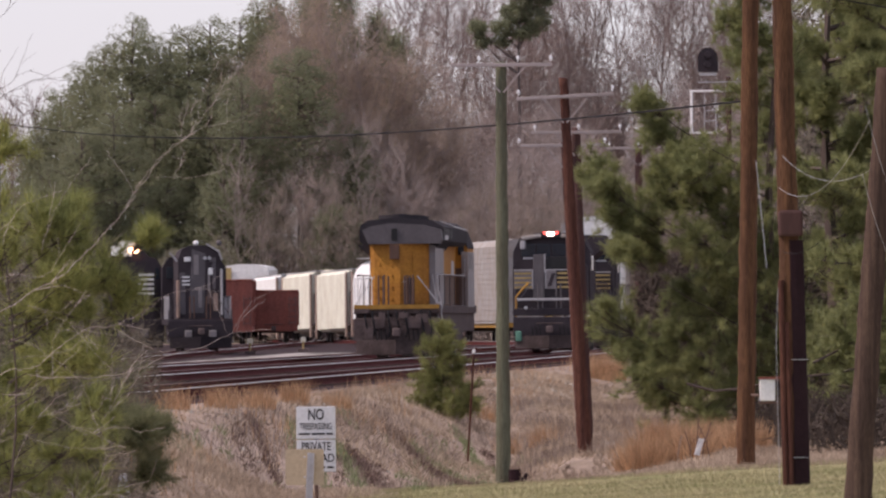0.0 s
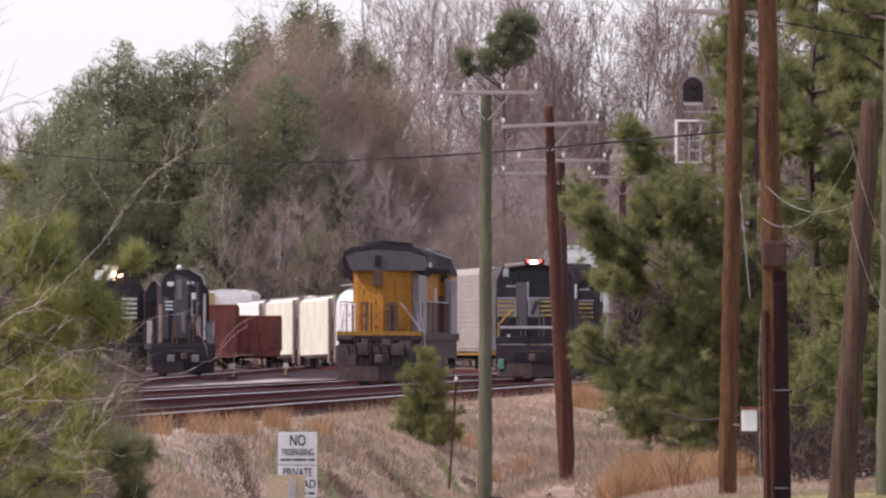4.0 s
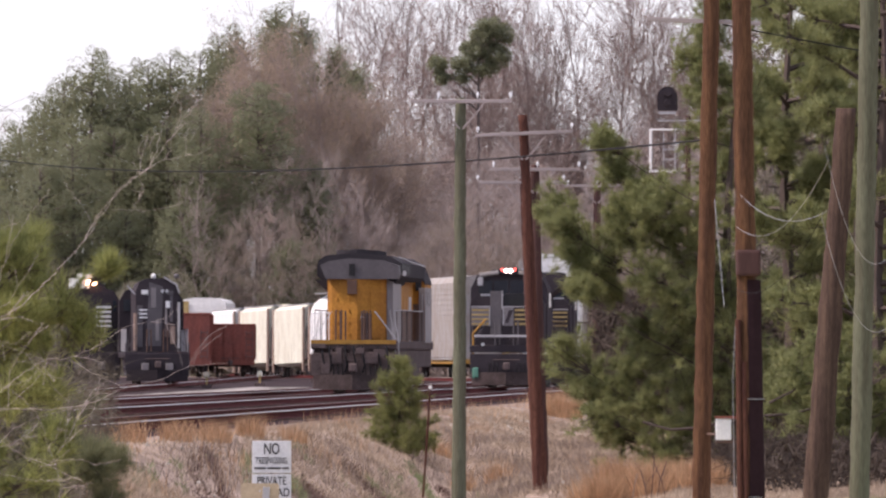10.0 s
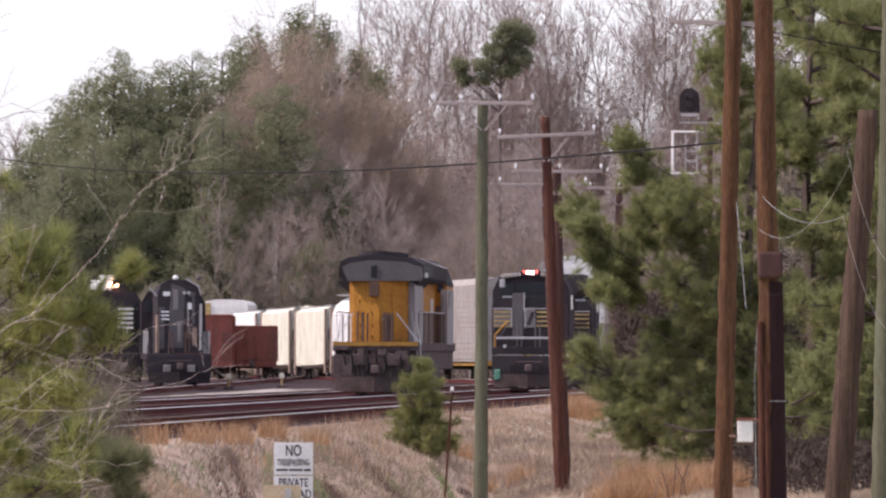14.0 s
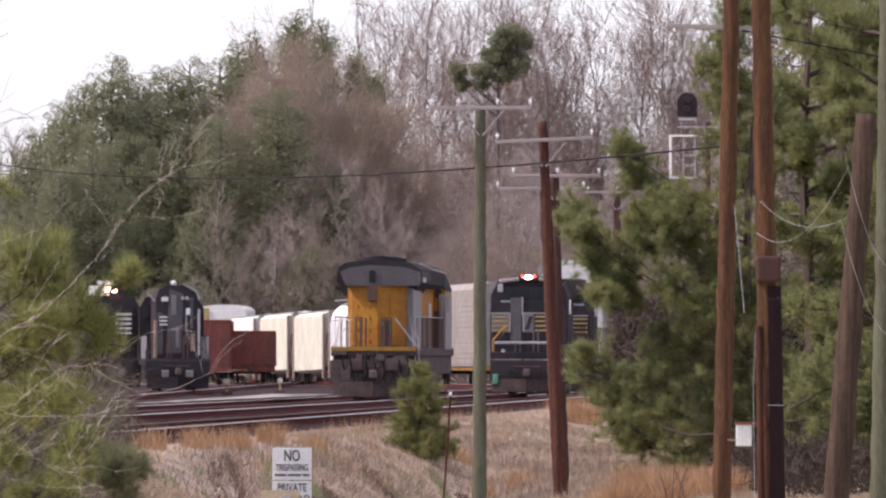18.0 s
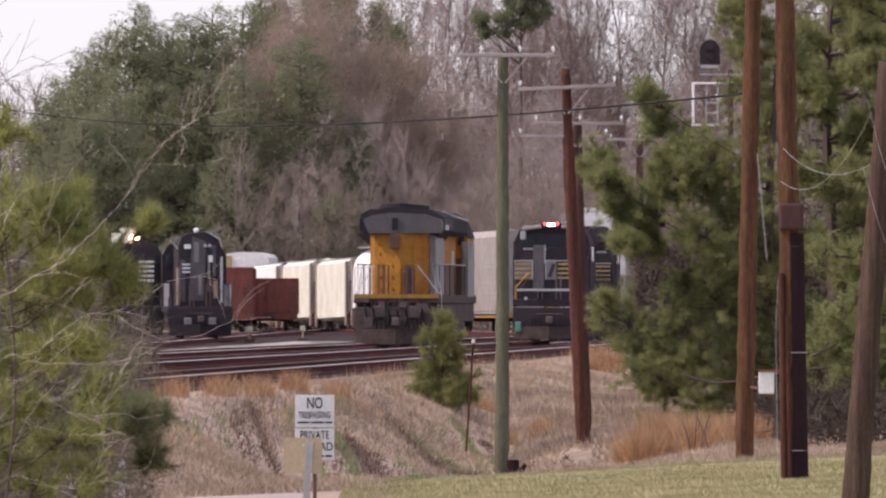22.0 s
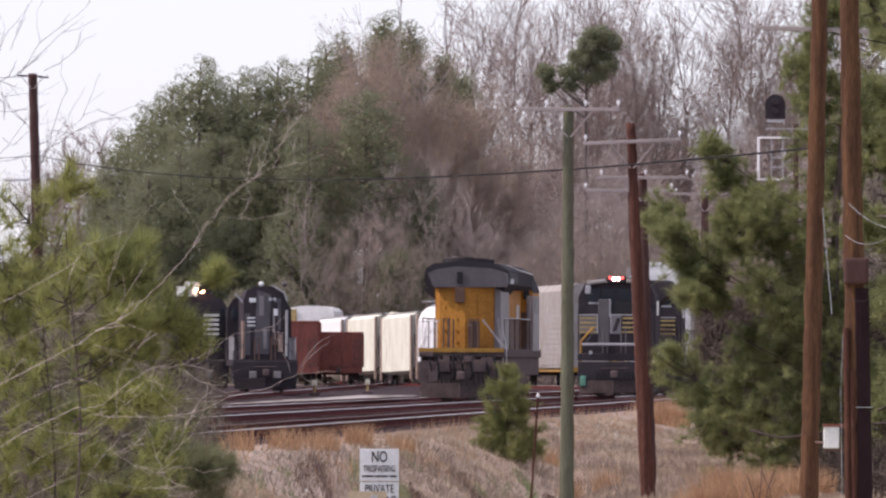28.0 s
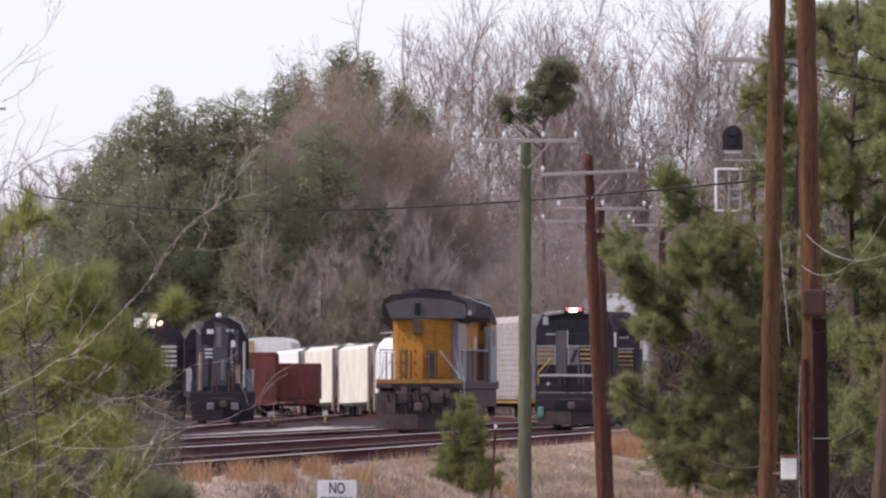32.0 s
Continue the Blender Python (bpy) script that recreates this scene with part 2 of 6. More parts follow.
def cloud(name, verts, size, mat, parent=None, label=""):
    """A mesh of many separate polygons of the same corner count: verts is (n, size, 3)."""
    v = np.asarray(verts, dtype=float).reshape(-1, 3)
    me = bpy.data.meshes.new(name)
    me.from_pydata(v.tolist(), [], np.arange(len(v)).reshape(-1, size).tolist())
    me.materials.append(M[mat])
    ob = new(name, me)
    ob.parent = parent
    return tagged(ob, label)


def sticks(name, segs, mat, parent=None, label="", sides=3):
    """Many tapered sticks as one mesh: rows of x0 y0 z0 x1 y1 z1 r0 r1."""
    s = np.asarray(segs, dtype=float)
    a, b = s[:, 0:3], s[:, 3:6]
    d = b - a
    d /= np.linalg.norm(d, axis=1, keepdims=True) + 1e-9
    ref = np.where(np.abs(d[:, 2:3]) > 0.9, [[1.0, 0, 0]], [[0, 0, 1.0]])
    u = np.cross(d, ref)
    u /= np.linalg.norm(u, axis=1, keepdims=True) + 1e-9
    w = np.cross(d, u)
    rings = []
    for k in range(sides):
        c, q = math.cos(2 * math.pi * k / sides), math.sin(2 * math.pi * k / sides)
        o = c * u + q * w
        rings.append((a + o * s[:, 6:7], b + o * s[:, 7:8]))
    n = len(s)
    verts = np.stack([p for r in rings for p in r], axis=1).reshape(-1, 3)
    base = (np.arange(n) * 2 * sides)[:, None]
    faces = np.concatenate([base + np.array([[2 * k, 2 * ((k + 1) % sides), 2 * ((k + 1) % sides) + 1, 2 * k + 1]]) for k in range(sides)])
    me = bpy.data.meshes.new(name)
    me.from_pydata(verts.tolist(), [], faces.tolist())
    me.materials.append(M[mat])
    ob = new(name, me)
    ob.parent = parent
    return tagged(ob, label)


def box(bm, x, y, z, sx, sy, sz, rot=None, bevel=0.0):
    """A box centred at x, y, z, added to bm."""
    m = Matrix.Translation((x, y, z)) @ (rot or Matrix.Identity(4)) @ Matrix.Diagonal((sx, sy, sz, 1))
    made = bmesh.ops.create_cube(bm, size=1.0, matrix=m)["verts"]
    if bevel:
        edges = list({e for v in made for e in v.link_edges})
        bmesh.ops.bevel(bm, geom=edges, offset=bevel, segments=2, affect="EDGES", profile=0.6)
    return bm


def rod(bm, a, b, r0, r1=None, seg=8):
    """A round bar from a to b, added to bm."""
    a, b = Vector(a), Vector(b)
    d = b - a
    m = Matrix.Translation((a + b) / 2) @ d.to_track_quat("Z", "Y").to_matrix().to_4x4()
    bmesh.ops.create_cone(bm, cap_ends=True, segments=seg, radius1=r0, radius2=r0 if r1 is None else r1, depth=d.length, matrix=m)
    return bm


def rods(bm, points, r, seg=6):
    """A bent round bar through the points, one closed skin."""
    pts = [Vector(p) for p in points]
    ring0 = None
    for i, p in enumerate(pts):
        d = (pts[min(i + 1, len(pts) - 1)] - pts[max(i - 1, 0)]).normalized()
        u = d.cross(Vector((0, 1, 0)) if abs(d.y) < 0.9 else Vector((1, 0, 0))).normalized()
        w = d.cross(u)
        ring = [bm.verts.new(p + (u * math.cos(2 * math.pi * k / seg) + w * math.sin(2 * math.pi * k / seg)) * r) for k in range(seg)]
        if ring0:
            for k in range(seg):
                bm.faces.new((ring0[k], ring0[(k + 1) % seg], ring[(k + 1) % seg], ring[k]))
        else:
            bm.faces.new(ring[::-1])
        ring0 = ring
    bm.faces.new(ring0)
    return bm


def ball(bm, x, y, z, r, sz=1.0, sub=2):
    bmesh.ops.create_icosphere(bm, subdivisions=sub, radius=r, matrix=Matrix.Translation((x, y, z)) @ Matrix.Diagonal((1, 1, sz, 1)))
    return bm


def profile(bm, pts, y0, y1):
    """A prism: the outline pts in x and z, drawn out from y0 to y1."""
    lo = [bm.verts.new((x, y0, z)) for x, z in pts]
    hi = [bm.verts.new((x, y1, z)) for x, z in pts]
    bm.faces.new(lo)
    bm.faces.new(hi[::-1])
    for i in range(len(pts)):
        j = (i + 1) % len(pts)
        bm.faces.new((lo[j], lo[i], hi[i], hi[j]))
    bmesh.ops.recalc_face_normals(bm, faces=bm.faces)
    return bm


def B():
    return bmesh.new()


def thing(name, x, y, z, rz, label, category, group=""):
    ob = new(name)
    ob.empty_display_size = 0.2
    ob.matrix_basis = pose(x, y, z, 0, 0, rz)
    return tagged(ob, label, category, group)


# ---------------------------------------------------------------- ground
SLOPE = 0.0619                                   # the main tracks bear off to the right by this much a metre


def track_x(y):
    """x of the near main track's centre at the distance y."""
    return -6.55 + (y - 188.0) * SLOPE


def smooth(a, b, v):
    t = min(1.0, max(0.0, (v - a) / (b - a)))
    return t * t * (3 - 2 * t)


def ground_z(x, y):
    """The lie of the land: a track bed, a ditch beside it, and a mown rise with the poles."""
    u = x - track_x(y)
    if y > 1200 or y < -200:
        return -0.4
    bed = -0.24
    field = -1.30 + 0.045 * x if y < 400 else -0.6
    field = max(-1.75, min(0.3, field))
    ditch = -1.1 - 0.64 * smooth(148, 164, y) + 0.5 * smooth(205, 260, y) + 0.36 * smooth(1.2, 2.6, x) * smooth(184, 192, y)
    rough = field + 0.1
    right = ditch + (rough - ditch) * smooth(7.5, 13.0, u)
    land = field + (right - field) * smooth(150, 158, y)
    z = bed + (land - bed) * smooth(2.2, 4.4 + 2.2 * smooth(150, 156, y), u)
    if y < 100:
        z += (-0.35 - z) * smooth(100, 10, y)
    if y > 160 and u > 3:
        z += 0.10 * (noise.noise((x * 0.5, y * 0.12, 3.1)))
    return z


def ground_sheet():
    xs = [-3000, -1200, -500, -220, -120, -80, -60, -48] + [-40 + 0.8 * i for i in range(96)] + [40, 50, 65, 90, 140, 260, 600, 1400, 3000]
    ys = [-1500, -500, -150, -40, 0, 30, 60, 80] + [90 + 2.0 * i for i in range(90)] + [275 + 12 * i for i in range(50)] + [900, 1000, 1150, 1400, 2000, 3200, 4600]
    me = bpy.data.meshes.new("ground")
    verts = [(x, y, ground_z(x, y)) for y in ys for x in xs]
    w = len(xs)
    faces = [(j * w + i, j * w + i + 1, (j + 1) * w + i + 1, (j + 1) * w + i) for j in range(len(ys) - 1) for i in range(w - 1)]
    me.from_pydata(verts, [], faces)
    me.materials.append(M["soil"])
    for p in me.polygons:
        p.use_smooth = True
    tagged(new("ground", me), "dry tan soil with dead winter grass along the ditch", "ground", kind="structure")


def strip(name, mat, x0, x1, y0, y1, lift, label, category, nx=12, ny=40):
    """A sheet of the ground between two lines x(y), a little above it, with a skirt."""
    bm = B()
    grid = []
    for j in range(ny + 1):
        y = y0 + (y1 - y0) * j / ny
        a, b = x0(y), x1(y)
        row = []
        for i in range(nx + 1):
            x = a + (b - a) * i / nx
            edge = 0.15 if i in (0, nx) or j in (0, ny) else 0.0
            row.append(bm.verts.new((x, y, ground_z(x, y) + lift - edge)))
        grid.append(row)
    for j in range(ny):
        for i in range(nx):
            bm.faces.new((grid[j][i], grid[j][i + 1], grid[j + 1][i + 1], grid[j + 1][i]))
    ob = part(name, bm, mat)
    for p in ob.data.polygons:
        p.use_smooth = True
    return tagged(ob, label, category, kind="structure")


def railway(name, xc, y0, y1, label, cut=6.0, low=0.0):
    """A track: ballast bed as its base, two rails with heads, and the row of ties. xc: the centre's x by distance."""
    bm = B()
    n = max(2, int((y1 - y0) / cut))
    ys = [y0 + (y1 - y0) * i / n for i in range(n + 1)]
    prof = ((-2.3, -0.42), (-1.5, -0.19), (1.5, -0.19), (2.3, -0.42))
    rows = [[bm.verts.new((xc(y) + o, y, h + low + 0.03 * noise.noise((o * 3, y * 0.7, 1)))) for o, h in prof] for y in ys]
    for r, q in zip(rows, rows[1:]):
        for i in range(3):
            bm.faces.new((r[i], r[i + 1], q[i + 1], q[i]))
    bed = tagged(part(name, bm, "ballast"), label, "railway track", kind="structure")
    for side in (-0.755, 0.755):
        for nm, mat, outline in (("rail", "rail", ((-0.07, -0.19), (0.07, -0.19), (0.07, -0.165), (0.018, -0.14), (0.018, -0.05), (0.036, -0.04), (0.036, -0.012), (-0.036, -0.012), (-0.036, -0.04), (-0.018, -0.05), (-0.018, -0.14), (-0.07, -0.165))),
                                 ("rail_head", "railhead", ((-0.034, -0.012), (0.034, -0.012), (0.032, 0.0), (0.024, 0.004), (-0.024, 0.004), (-0.032, 0.0)))):
            bm = B()
            rings = [[bm.verts.new((xc(y) + side + o, y, h)) for o, h in outline] for y in ys]
            k = len(outline)
            for r, q in zip(rings, rings[1:]):
                for i in range(k):
                    bm.faces.new((r[i], q[i], q[(i + 1) % k], r[(i + 1) % k]))
            part(nm, bm, "unlithead" if mat == "railhead" and side < 0 else mat, bed)
    rnd = random.Random(name)
    v = []
    y = y0
    while y < y1:
        c = xc(y) + rnd.uniform(-0.05, 0.05)
        w, t = 0.115, -0.175 + rnd.uniform(-0.01, 0.012)
        a, b = c - 1.28, c + 1.28
        v += [((a, y - w, t), (b, y - w, t), (b, y + w, t), (a, y + w, t)), ((a, y - w, t - 0.2), (b, y - w, t - 0.2), (b, y - w, t), (a, y - w, t)),
              ((b, y - w, t - 0.2), (b, y + w, t - 0.2), (b, y + w, t), (b, y - w, t))]
        y += 0.54 if y < 420 else 1.1
    tagged(cloud("ties", v, 4, "tie", bed), kind="stuff")
    return bed


ground_sheet()
strip("lawn", "lawn", lambda y: -1.4, lambda y: 30.0, 96, 155, 0.045, "mown grass, green turning straw-coloured, on a gentle rise", "lawn", 30, 40)
strip("road", "asphalt", lambda y: -16.0, lambda y: -1.45, 112, 149.5, 0.03, "pale worn asphalt of a private road", "road", 20, 20)
strip("yard", "cinder", lambda y: -60.0, lambda y: track_x(y) + 1.2, 148, 700, 0.02, "dark oily cinders of the yard between tracks", "yard", 20, 60)
strip("pale_ballast", "gravel", lambda y: -10.6 + (y - 356) * 0.033, lambda y: -6.9 + (y - 356) * 0.033, 352, 462, 0.10, "strip of pale fresh gravel between the tracks", "gravel", 6, 20)
railway("track_1", track_x, 130, 700, "railway track with rusty rails on grey ballast")
railway("track_2", lambda y: track_x(y) - 5.1, 140, 700, "railway track with rusty rails on grey ballast")
railway("track_3", lambda y: track_x(y) - 9.6, 160, 700, "yard track on dark oily ballast", 8)
railway("track_4", lambda y: -11.3 + (y - 460) * 0.012, 330, 700, "yard track on dark oily ballast", 8)
railway("track_5", lambda y: -2.9 - (y - 640) * 0.115, 560, 720, "curving yard track on pale ballast", 8)
railway("track_6", lambda y: 4.3 + (y - 410) * SLOPE, 396, 520, "yard track on dark oily ballast", 8, -0.02)

# ---------------------------------------------------------------- rolling stock (local: x across, y away along the track, z = 0 the rail top)


def wheelset(parent, y, mat="wheel", r=0.5):
    for x in (-0.76, 0.76):
        bm = B()
        rod(bm, (x - 0.06, y, r), (x + 0.06, y, r), r, seg=18)
        rod(bm, (x - 0.09 * (1 if x < 0 else -1), y, r), (x, y, r), r + 0.03, seg=18)
        part("wheel", bm, mat, parent)


def truck(parent, y, axles, gap, r=0.5, mat="grime"):
    """A bogie with side frames, axle boxes and springs."""
    bm = B()
    half = gap * (axles - 1) / 2
    for x in (-1.02, 1.02):
        profile_pts = ((-half - 0.35, 0.62), (-half * 0.5, 0.36), (half * 0.5, 0.36), (half + 0.35, 0.62), (half + 0.3, 0.82), (-half - 0.3, 0.82))
        lo = [bm.verts.new((x - 0.07, y + a, h)) for a, h in profile_pts]
        hi = [bm.verts.new((x + 0.07, y + a, h)) for a, h in profile_pts]
        bm.faces.new(lo), bm.faces.new(hi[::-1])
        for i in range(6):
            bm.faces.new((lo[i], hi[i], hi[(i + 1) % 6], lo[(i + 1) % 6]))
        for k in range(axles):
            box(bm, x * 1.05, y - half + gap * k, r + 0.02, 0.18, 0.36, 0.34, bevel=0.03)
        for k in (-0.3, 0.0, 0.3):
            rod(bm, (x, y + k, 0.4), (x, y + k, 0.75), 0.09, seg=8)
    box(bm, 0, y, 0.7, 2.0, 0.5, 0.22)
    bmesh.ops.recalc_face_normals(bm, faces=bm.faces)
    t = part("truck", bm, mat, parent, "grimy cast-steel bogie")
    for k in range(axles):
        wheelset(t, y - half + gap * k, r=r)


def coupler(parent, y, out):
    bm = B()
    box(bm, 0, y + out * 0.25, 0.87, 0.16, 0.5, 0.2, bevel=0.02)
    box(bm, 0.03, y + out * 0.55, 0.87, 0.28, 0.24, 0.3, bevel=0.06)
    rod(bm, (-0.55, y + out * 0.08, 1.12), (0.55, y + out * 0.08, 1.12), 0.02, seg=6)
    part("coupler", bm, "grime", parent)


def hoses(parent, y, out, mat="black"):
    for x in (-0.72, -0.56, -0.4, 0.4, 0.56, 0.72):
        bm = B()
        rods(bm, [(x, y, 1.02), (x + 0.03, y + out * 0.14, 0.9), (x + 0.05, y + out * 0.15, 0.62), (x * 0.85, y + out * 0.1, 0.48)], 0.024)
        part("air_hose", bm, mat, parent)


def pilot(parent, y, out, body_mat, plow_mat, steps_mat):
    """End plate, snow plough, corner steps, anti-climber."""
    bm = B()
    box(bm, 0, y - out * 0.06, 0.98, 2.95, 0.1, 0.78, bevel=0.03)
    part("pilot_plate", bm, body_mat, parent)
    bm = B()
    pts = [(-1.4, y + out * 0.02, 0.62), (0, y + out * 0.5, 0.62), (1.4, y + out * 0.02, 0.62), (1.4, y + out * 0.1, 0.12), (0, y + out * 0.62, 0.10), (-1.4, y + out * 0.1, 0.12)]
    v = [bm.verts.new(p) for p in pts]
    bm.faces.new((v[0], v[1], v[4], v[5])), bm.faces.new((v[1], v[2], v[3], v[4]))
    bmesh.ops.solidify(bm, geom=list(bm.faces), thickness=0.04)
    part("plough", bm, plow_mat, parent, "scuffed steel snow plough")
    for s in (-1, 1):
        for k, z in enumerate((0.42, 0.76, 1.1)):
            bm = B()
            box(bm, s * (1.28 - 0.02 * k), y - out * 0.32, z, 0.46, 0.34, 0.05, bevel=0.01)
            part("step", bm, steps_mat, parent)
    coupler(parent, y, out)
    hoses(parent, y, out)


def handrail(parent, y0, y1, x, z, mat, posts=9, h=1.05):
    bm = B()
    rods(bm, [(x, y0, z + h), (x, y1, z + h)], 0.022)
    part("handrail", bm, mat, parent)
    for k in range(posts):
        yy = y0 + (y1 - y0) * k / (posts - 1)
        bm = B()
        rod(bm, (x, yy, z), (x, yy, z + h), 0.022, seg=6)
        part("stanchion", bm, mat, parent)


def end_rail(parent, y, z, mat, out):
    """The end platform's railing: two hoops and a chain gap, with a sloped grab at each corner."""
    for s in (-1, 1):
        bm = B()
        rods(bm, [(s * 0.28, y, z), (s * 0.28, y, z + 1.0), (s * 0.46, y, z + 1.02), (s * 0.46, y, z)], 0.03)
        part("end_railing", bm, mat, parent)
        bm = B()
        rods(bm, [(s * 0.75, y, z + 1.0), (s * 1.42, y - out * 0.12, z + 0.05), (s * 1.44, y - out * 0.12, z - 0.55)], 0.016)
        part("corner_grab", bm, "lightgrey" if mat == "grime" else "grey", parent, "pale worn grab iron" if mat == "grime" else "")
        bm = B()
        rods(bm, [(s * 1.36, y - out * 0.5, z - 0.5), (s * 1.30, y - out * 0.5, z + 0.55), (s * 1.22, y - out * 0.5, z + 1.02), (s * 1.22, y - out * 1.6, z + 1.02)], 0.015)
        part("corner_grab", bm, "lightgrey" if mat == "grime" else "grey", parent, "pale worn grab iron" if mat == "grime" else "")


def fan(parent, x, y, z, r=0.6):
    bm = B()
    rod(bm, (x, y, z - 0.1), (x, y, z + 0.09), r, seg=20)
    rod(bm, (x, y, z + 0.09), (x, y, z + 0.13), r * 0.35, seg=12)
    part("roof_fan", bm, "roof", parent)


def lamp_pair(parent, x, y, z, out, mat, gap=0.2, r=0.085):
    for s in (-0.5, 0.5):
        bm = B()
        rod(bm, (x + s * gap, y, z), (x + s * gap, y + out * 0.05, z), r, seg=14)
        part("headlight", bm, mat, parent, "lit sealed-beam headlight" if mat == "lamp" else "unlit headlight")


def yellow_loco():
    """A six-axle road engine, its radiator end towards -y."""
    t = thing("diesel_locomotive", track_x(351) - 5.15, 351, 0, -3.54, "yellow and grey diesel locomotive, rear end facing, parked on the track", "locomotive")
    L = 22.0
    bm = B()
    box(bm, 0, L / 2, 1.66, 2.98, L - 0.2, 0.3, bevel=0.03)
    part("underframe", bm, "grime", t, "grimy dark deck and sill")
    bm = B()
    box(bm, 0, 0.03, 1.76, 2.96, 0.08, 0.14)
    part("deck_edge", bm, "stripe", t, "yellow end sill stripe")
    pilot(t, 0, -1, "grime", "grime", "grime")
    bm = B()
    box(bm, 0, 0.75, 1.2, 2.6, 0.9, 0.66, bevel=0.03)
    part("draft_pocket", bm, "grime", t)
    # hood with chamfered shoulders
    bm = B()
    profile(bm, ((-0.97, 1.82), (1.08, 1.82), (1.08, 3.95), (1.0, 4.05), (-0.9, 4.05), (-0.97, 3.95)), 0.95, 16.6)
    hood = part("hood", bm, "yellow", t, "faded yellow engine hood")
    # the tapered end of the hood, its two faces meeting in a shallow ridge
    bm = B()
    plan = ((-0.95, 0.96), (-0.80, 0.78), (0.10, 0.50), (0.92, 0.80), (1.06, 0.96))
    lo, hi = [bm.verts.new((x, y, 1.84)) for x, y in plan], [bm.verts.new((x, y, 3.93)) for x, y in plan]
    bm.faces.new(lo), bm.faces.new(hi[::-1])
    for i in range(5):
        bm.faces.new((lo[i], hi[i], hi[(i + 1) % 5], lo[(i + 1) % 5]))
    bmesh.ops.recalc_face_normals(bm, faces=bm.faces)
    part("hood_end", bm, "yellow", hood, "faded yellow tapered hood end")
    for zz in (2.05, 2.45, 2.85, 3.25):
        for xx in (-0.62, -0.2):
            bm = B()
            box(bm, xx, 0.62 + 0.31 * abs(xx - 0.1) - 0.145, zz, 0.05, 0.03, 0.09, Matrix.Rotation(radians(-17), 4, "Z"))
            part("hinge", bm, "yellow", hood)
    bm = B()
    box(bm, 0.42, 0.595, 2.30, 0.36, 0.06, 0.92, Matrix.Rotation(radians(20), 4, "Z"), bevel=0.01)
    part("sand_hatch", bm, "post", hood, "dark brown recessed hatch")
    bm = B()
    box(bm, 0.26, 0.53, 2.62, 0.12, 0.04, 0.04)
    part("door_latch", bm, "steel", hood)
    for s in (-1, 1):
        for k in range(9):
            bm = B()
            box(bm, 1.085 if s > 0 else -0.975, 2.2 + 1.5 * k, 2.55, 0.03, 1.3, 1.7, bevel=0.01)
            part("hood_door", bm, "yellow" if k % 4 else "lightgrey", hood)
    bm = B()
    box(bm, 0.70, 0.70, 2.75, 0.34, 0.03, 1.75, Matrix.Rotation(radians(20), 4, "Z"), bevel=0.01)
    part("end_door", bm, "yellow", hood)
    bm = B()
    box(bm, -0.08, 0.52, 3.66, 0.34, 0.2, 0.5, bevel=0.02)
    part("lamp_housing", bm, "post", hood, "dark brown headlight housing")
    # box added to give the hood's shaded side its grey
    bm = B()
    profile(bm, ((1.09, 1.82), (1.30, 1.82), (1.30, 3.85), (1.09, 3.92)), 1.0, 5.8)
    part("side_cabinet", bm, "cabinet", hood, "grey box added for the hood's shaded side")
    # the wide radiator with its flared wings
    bm = B()
    outline = ((-1.36, 4.05), (-1.22, 3.92), (1.4, 3.92), (1.54, 4.05), (1.54, 4.52), (1.15, 4.76), (0, 4.86), (-1.05, 4.77), (-1.32, 4.6))
    profile(bm, outline, 1.4, 15.6)
    rad = part("radiator", bm, "roof", t, "wide grey radiator with flared wings")
    bm = B()
    profile(bm, ((-1.0, 3.94), (1.5, 3.94), (1.56, 4.1), (1.52, 4.42), (0.9, 4.6), (-0.2, 4.66), (-0.9, 4.56), (-1.2, 4.42)), 0.5, 1.4)
    part("radiator_end", bm, "grey", rad)
    for s in (-1, 1):
        bm = B()
        profile(bm, ((s * 1.0, 3.93), (s * 1.45, 3.93), (s * 1.0, 3.5)), 1.4, 7.2)
        part("wing_bracket", bm, "roof", rad)
        for k in range(8):
            bm = B()
            box(bm, 1.55 if s > 0 else -1.37, 1.9 + 0.65 * k, 4.3, 0.03, 0.55, 0.34)
            part("radiator_grille", bm, "dark", rad)
    bm = B()
    box(bm, -0.08, 0.485, 4.26, 0.2, 0.05, 0.42)
    part("number_panel", bm, "dark", rad)
    # pale rod that draws the highlight along the roof's right edge
    bm = B()
    rods(bm, [(1.2, 6.0, 4.76), (1.5, 9.0, 4.58), (1.56, 15.4, 4.5)], 0.03)
    part("roof_edge", bm, "lightgrey", rad, "pale rod for the roof edge's highlight")
    bm = B()
    box(bm, 1.55, 3.2, 4.16, 0.05, 1.8, 0.16)
    part("grille_plate", bm, "lightgrey", rad, "pale worn plate")
    # the hood's lower side in shadow, drawn as a dark brown panel
    bm = B()
    box(bm, 1.10, 10.6, 2.36, 0.05, 9.2, 1.06, bevel=0.01)
    part("lower_side_panel", bm, "post", hood, "lower side panel, its shade put into dark brown")
    for k in range(3):
        fan(t, 0, 2.4 + 1.9 * k, 4.86, 0.75)
    for k, (w, h, y) in enumerate(((1.5, 0.35, 9.0), (0.9, 0.5, 11.0), (1.3, 0.3, 13.2), (1.8, 0.28, 15.0))):
        bm = B()
        box(bm, 0, y, 4.05 + h / 2, w, 1.3, h, bevel=0.05)
        part("roof_hatch", bm, "roof", t)
    # inverter cabinet and cab at the far end
    bm = B()
    profile(bm, ((-1.5, 1.82), (1.5, 1.82), (1.5, 3.9), (1.2, 4.45), (0.5, 4.68), (-0.5, 4.68), (-1.2, 4.45), (-1.5, 3.9)), 16.2, 20.2)
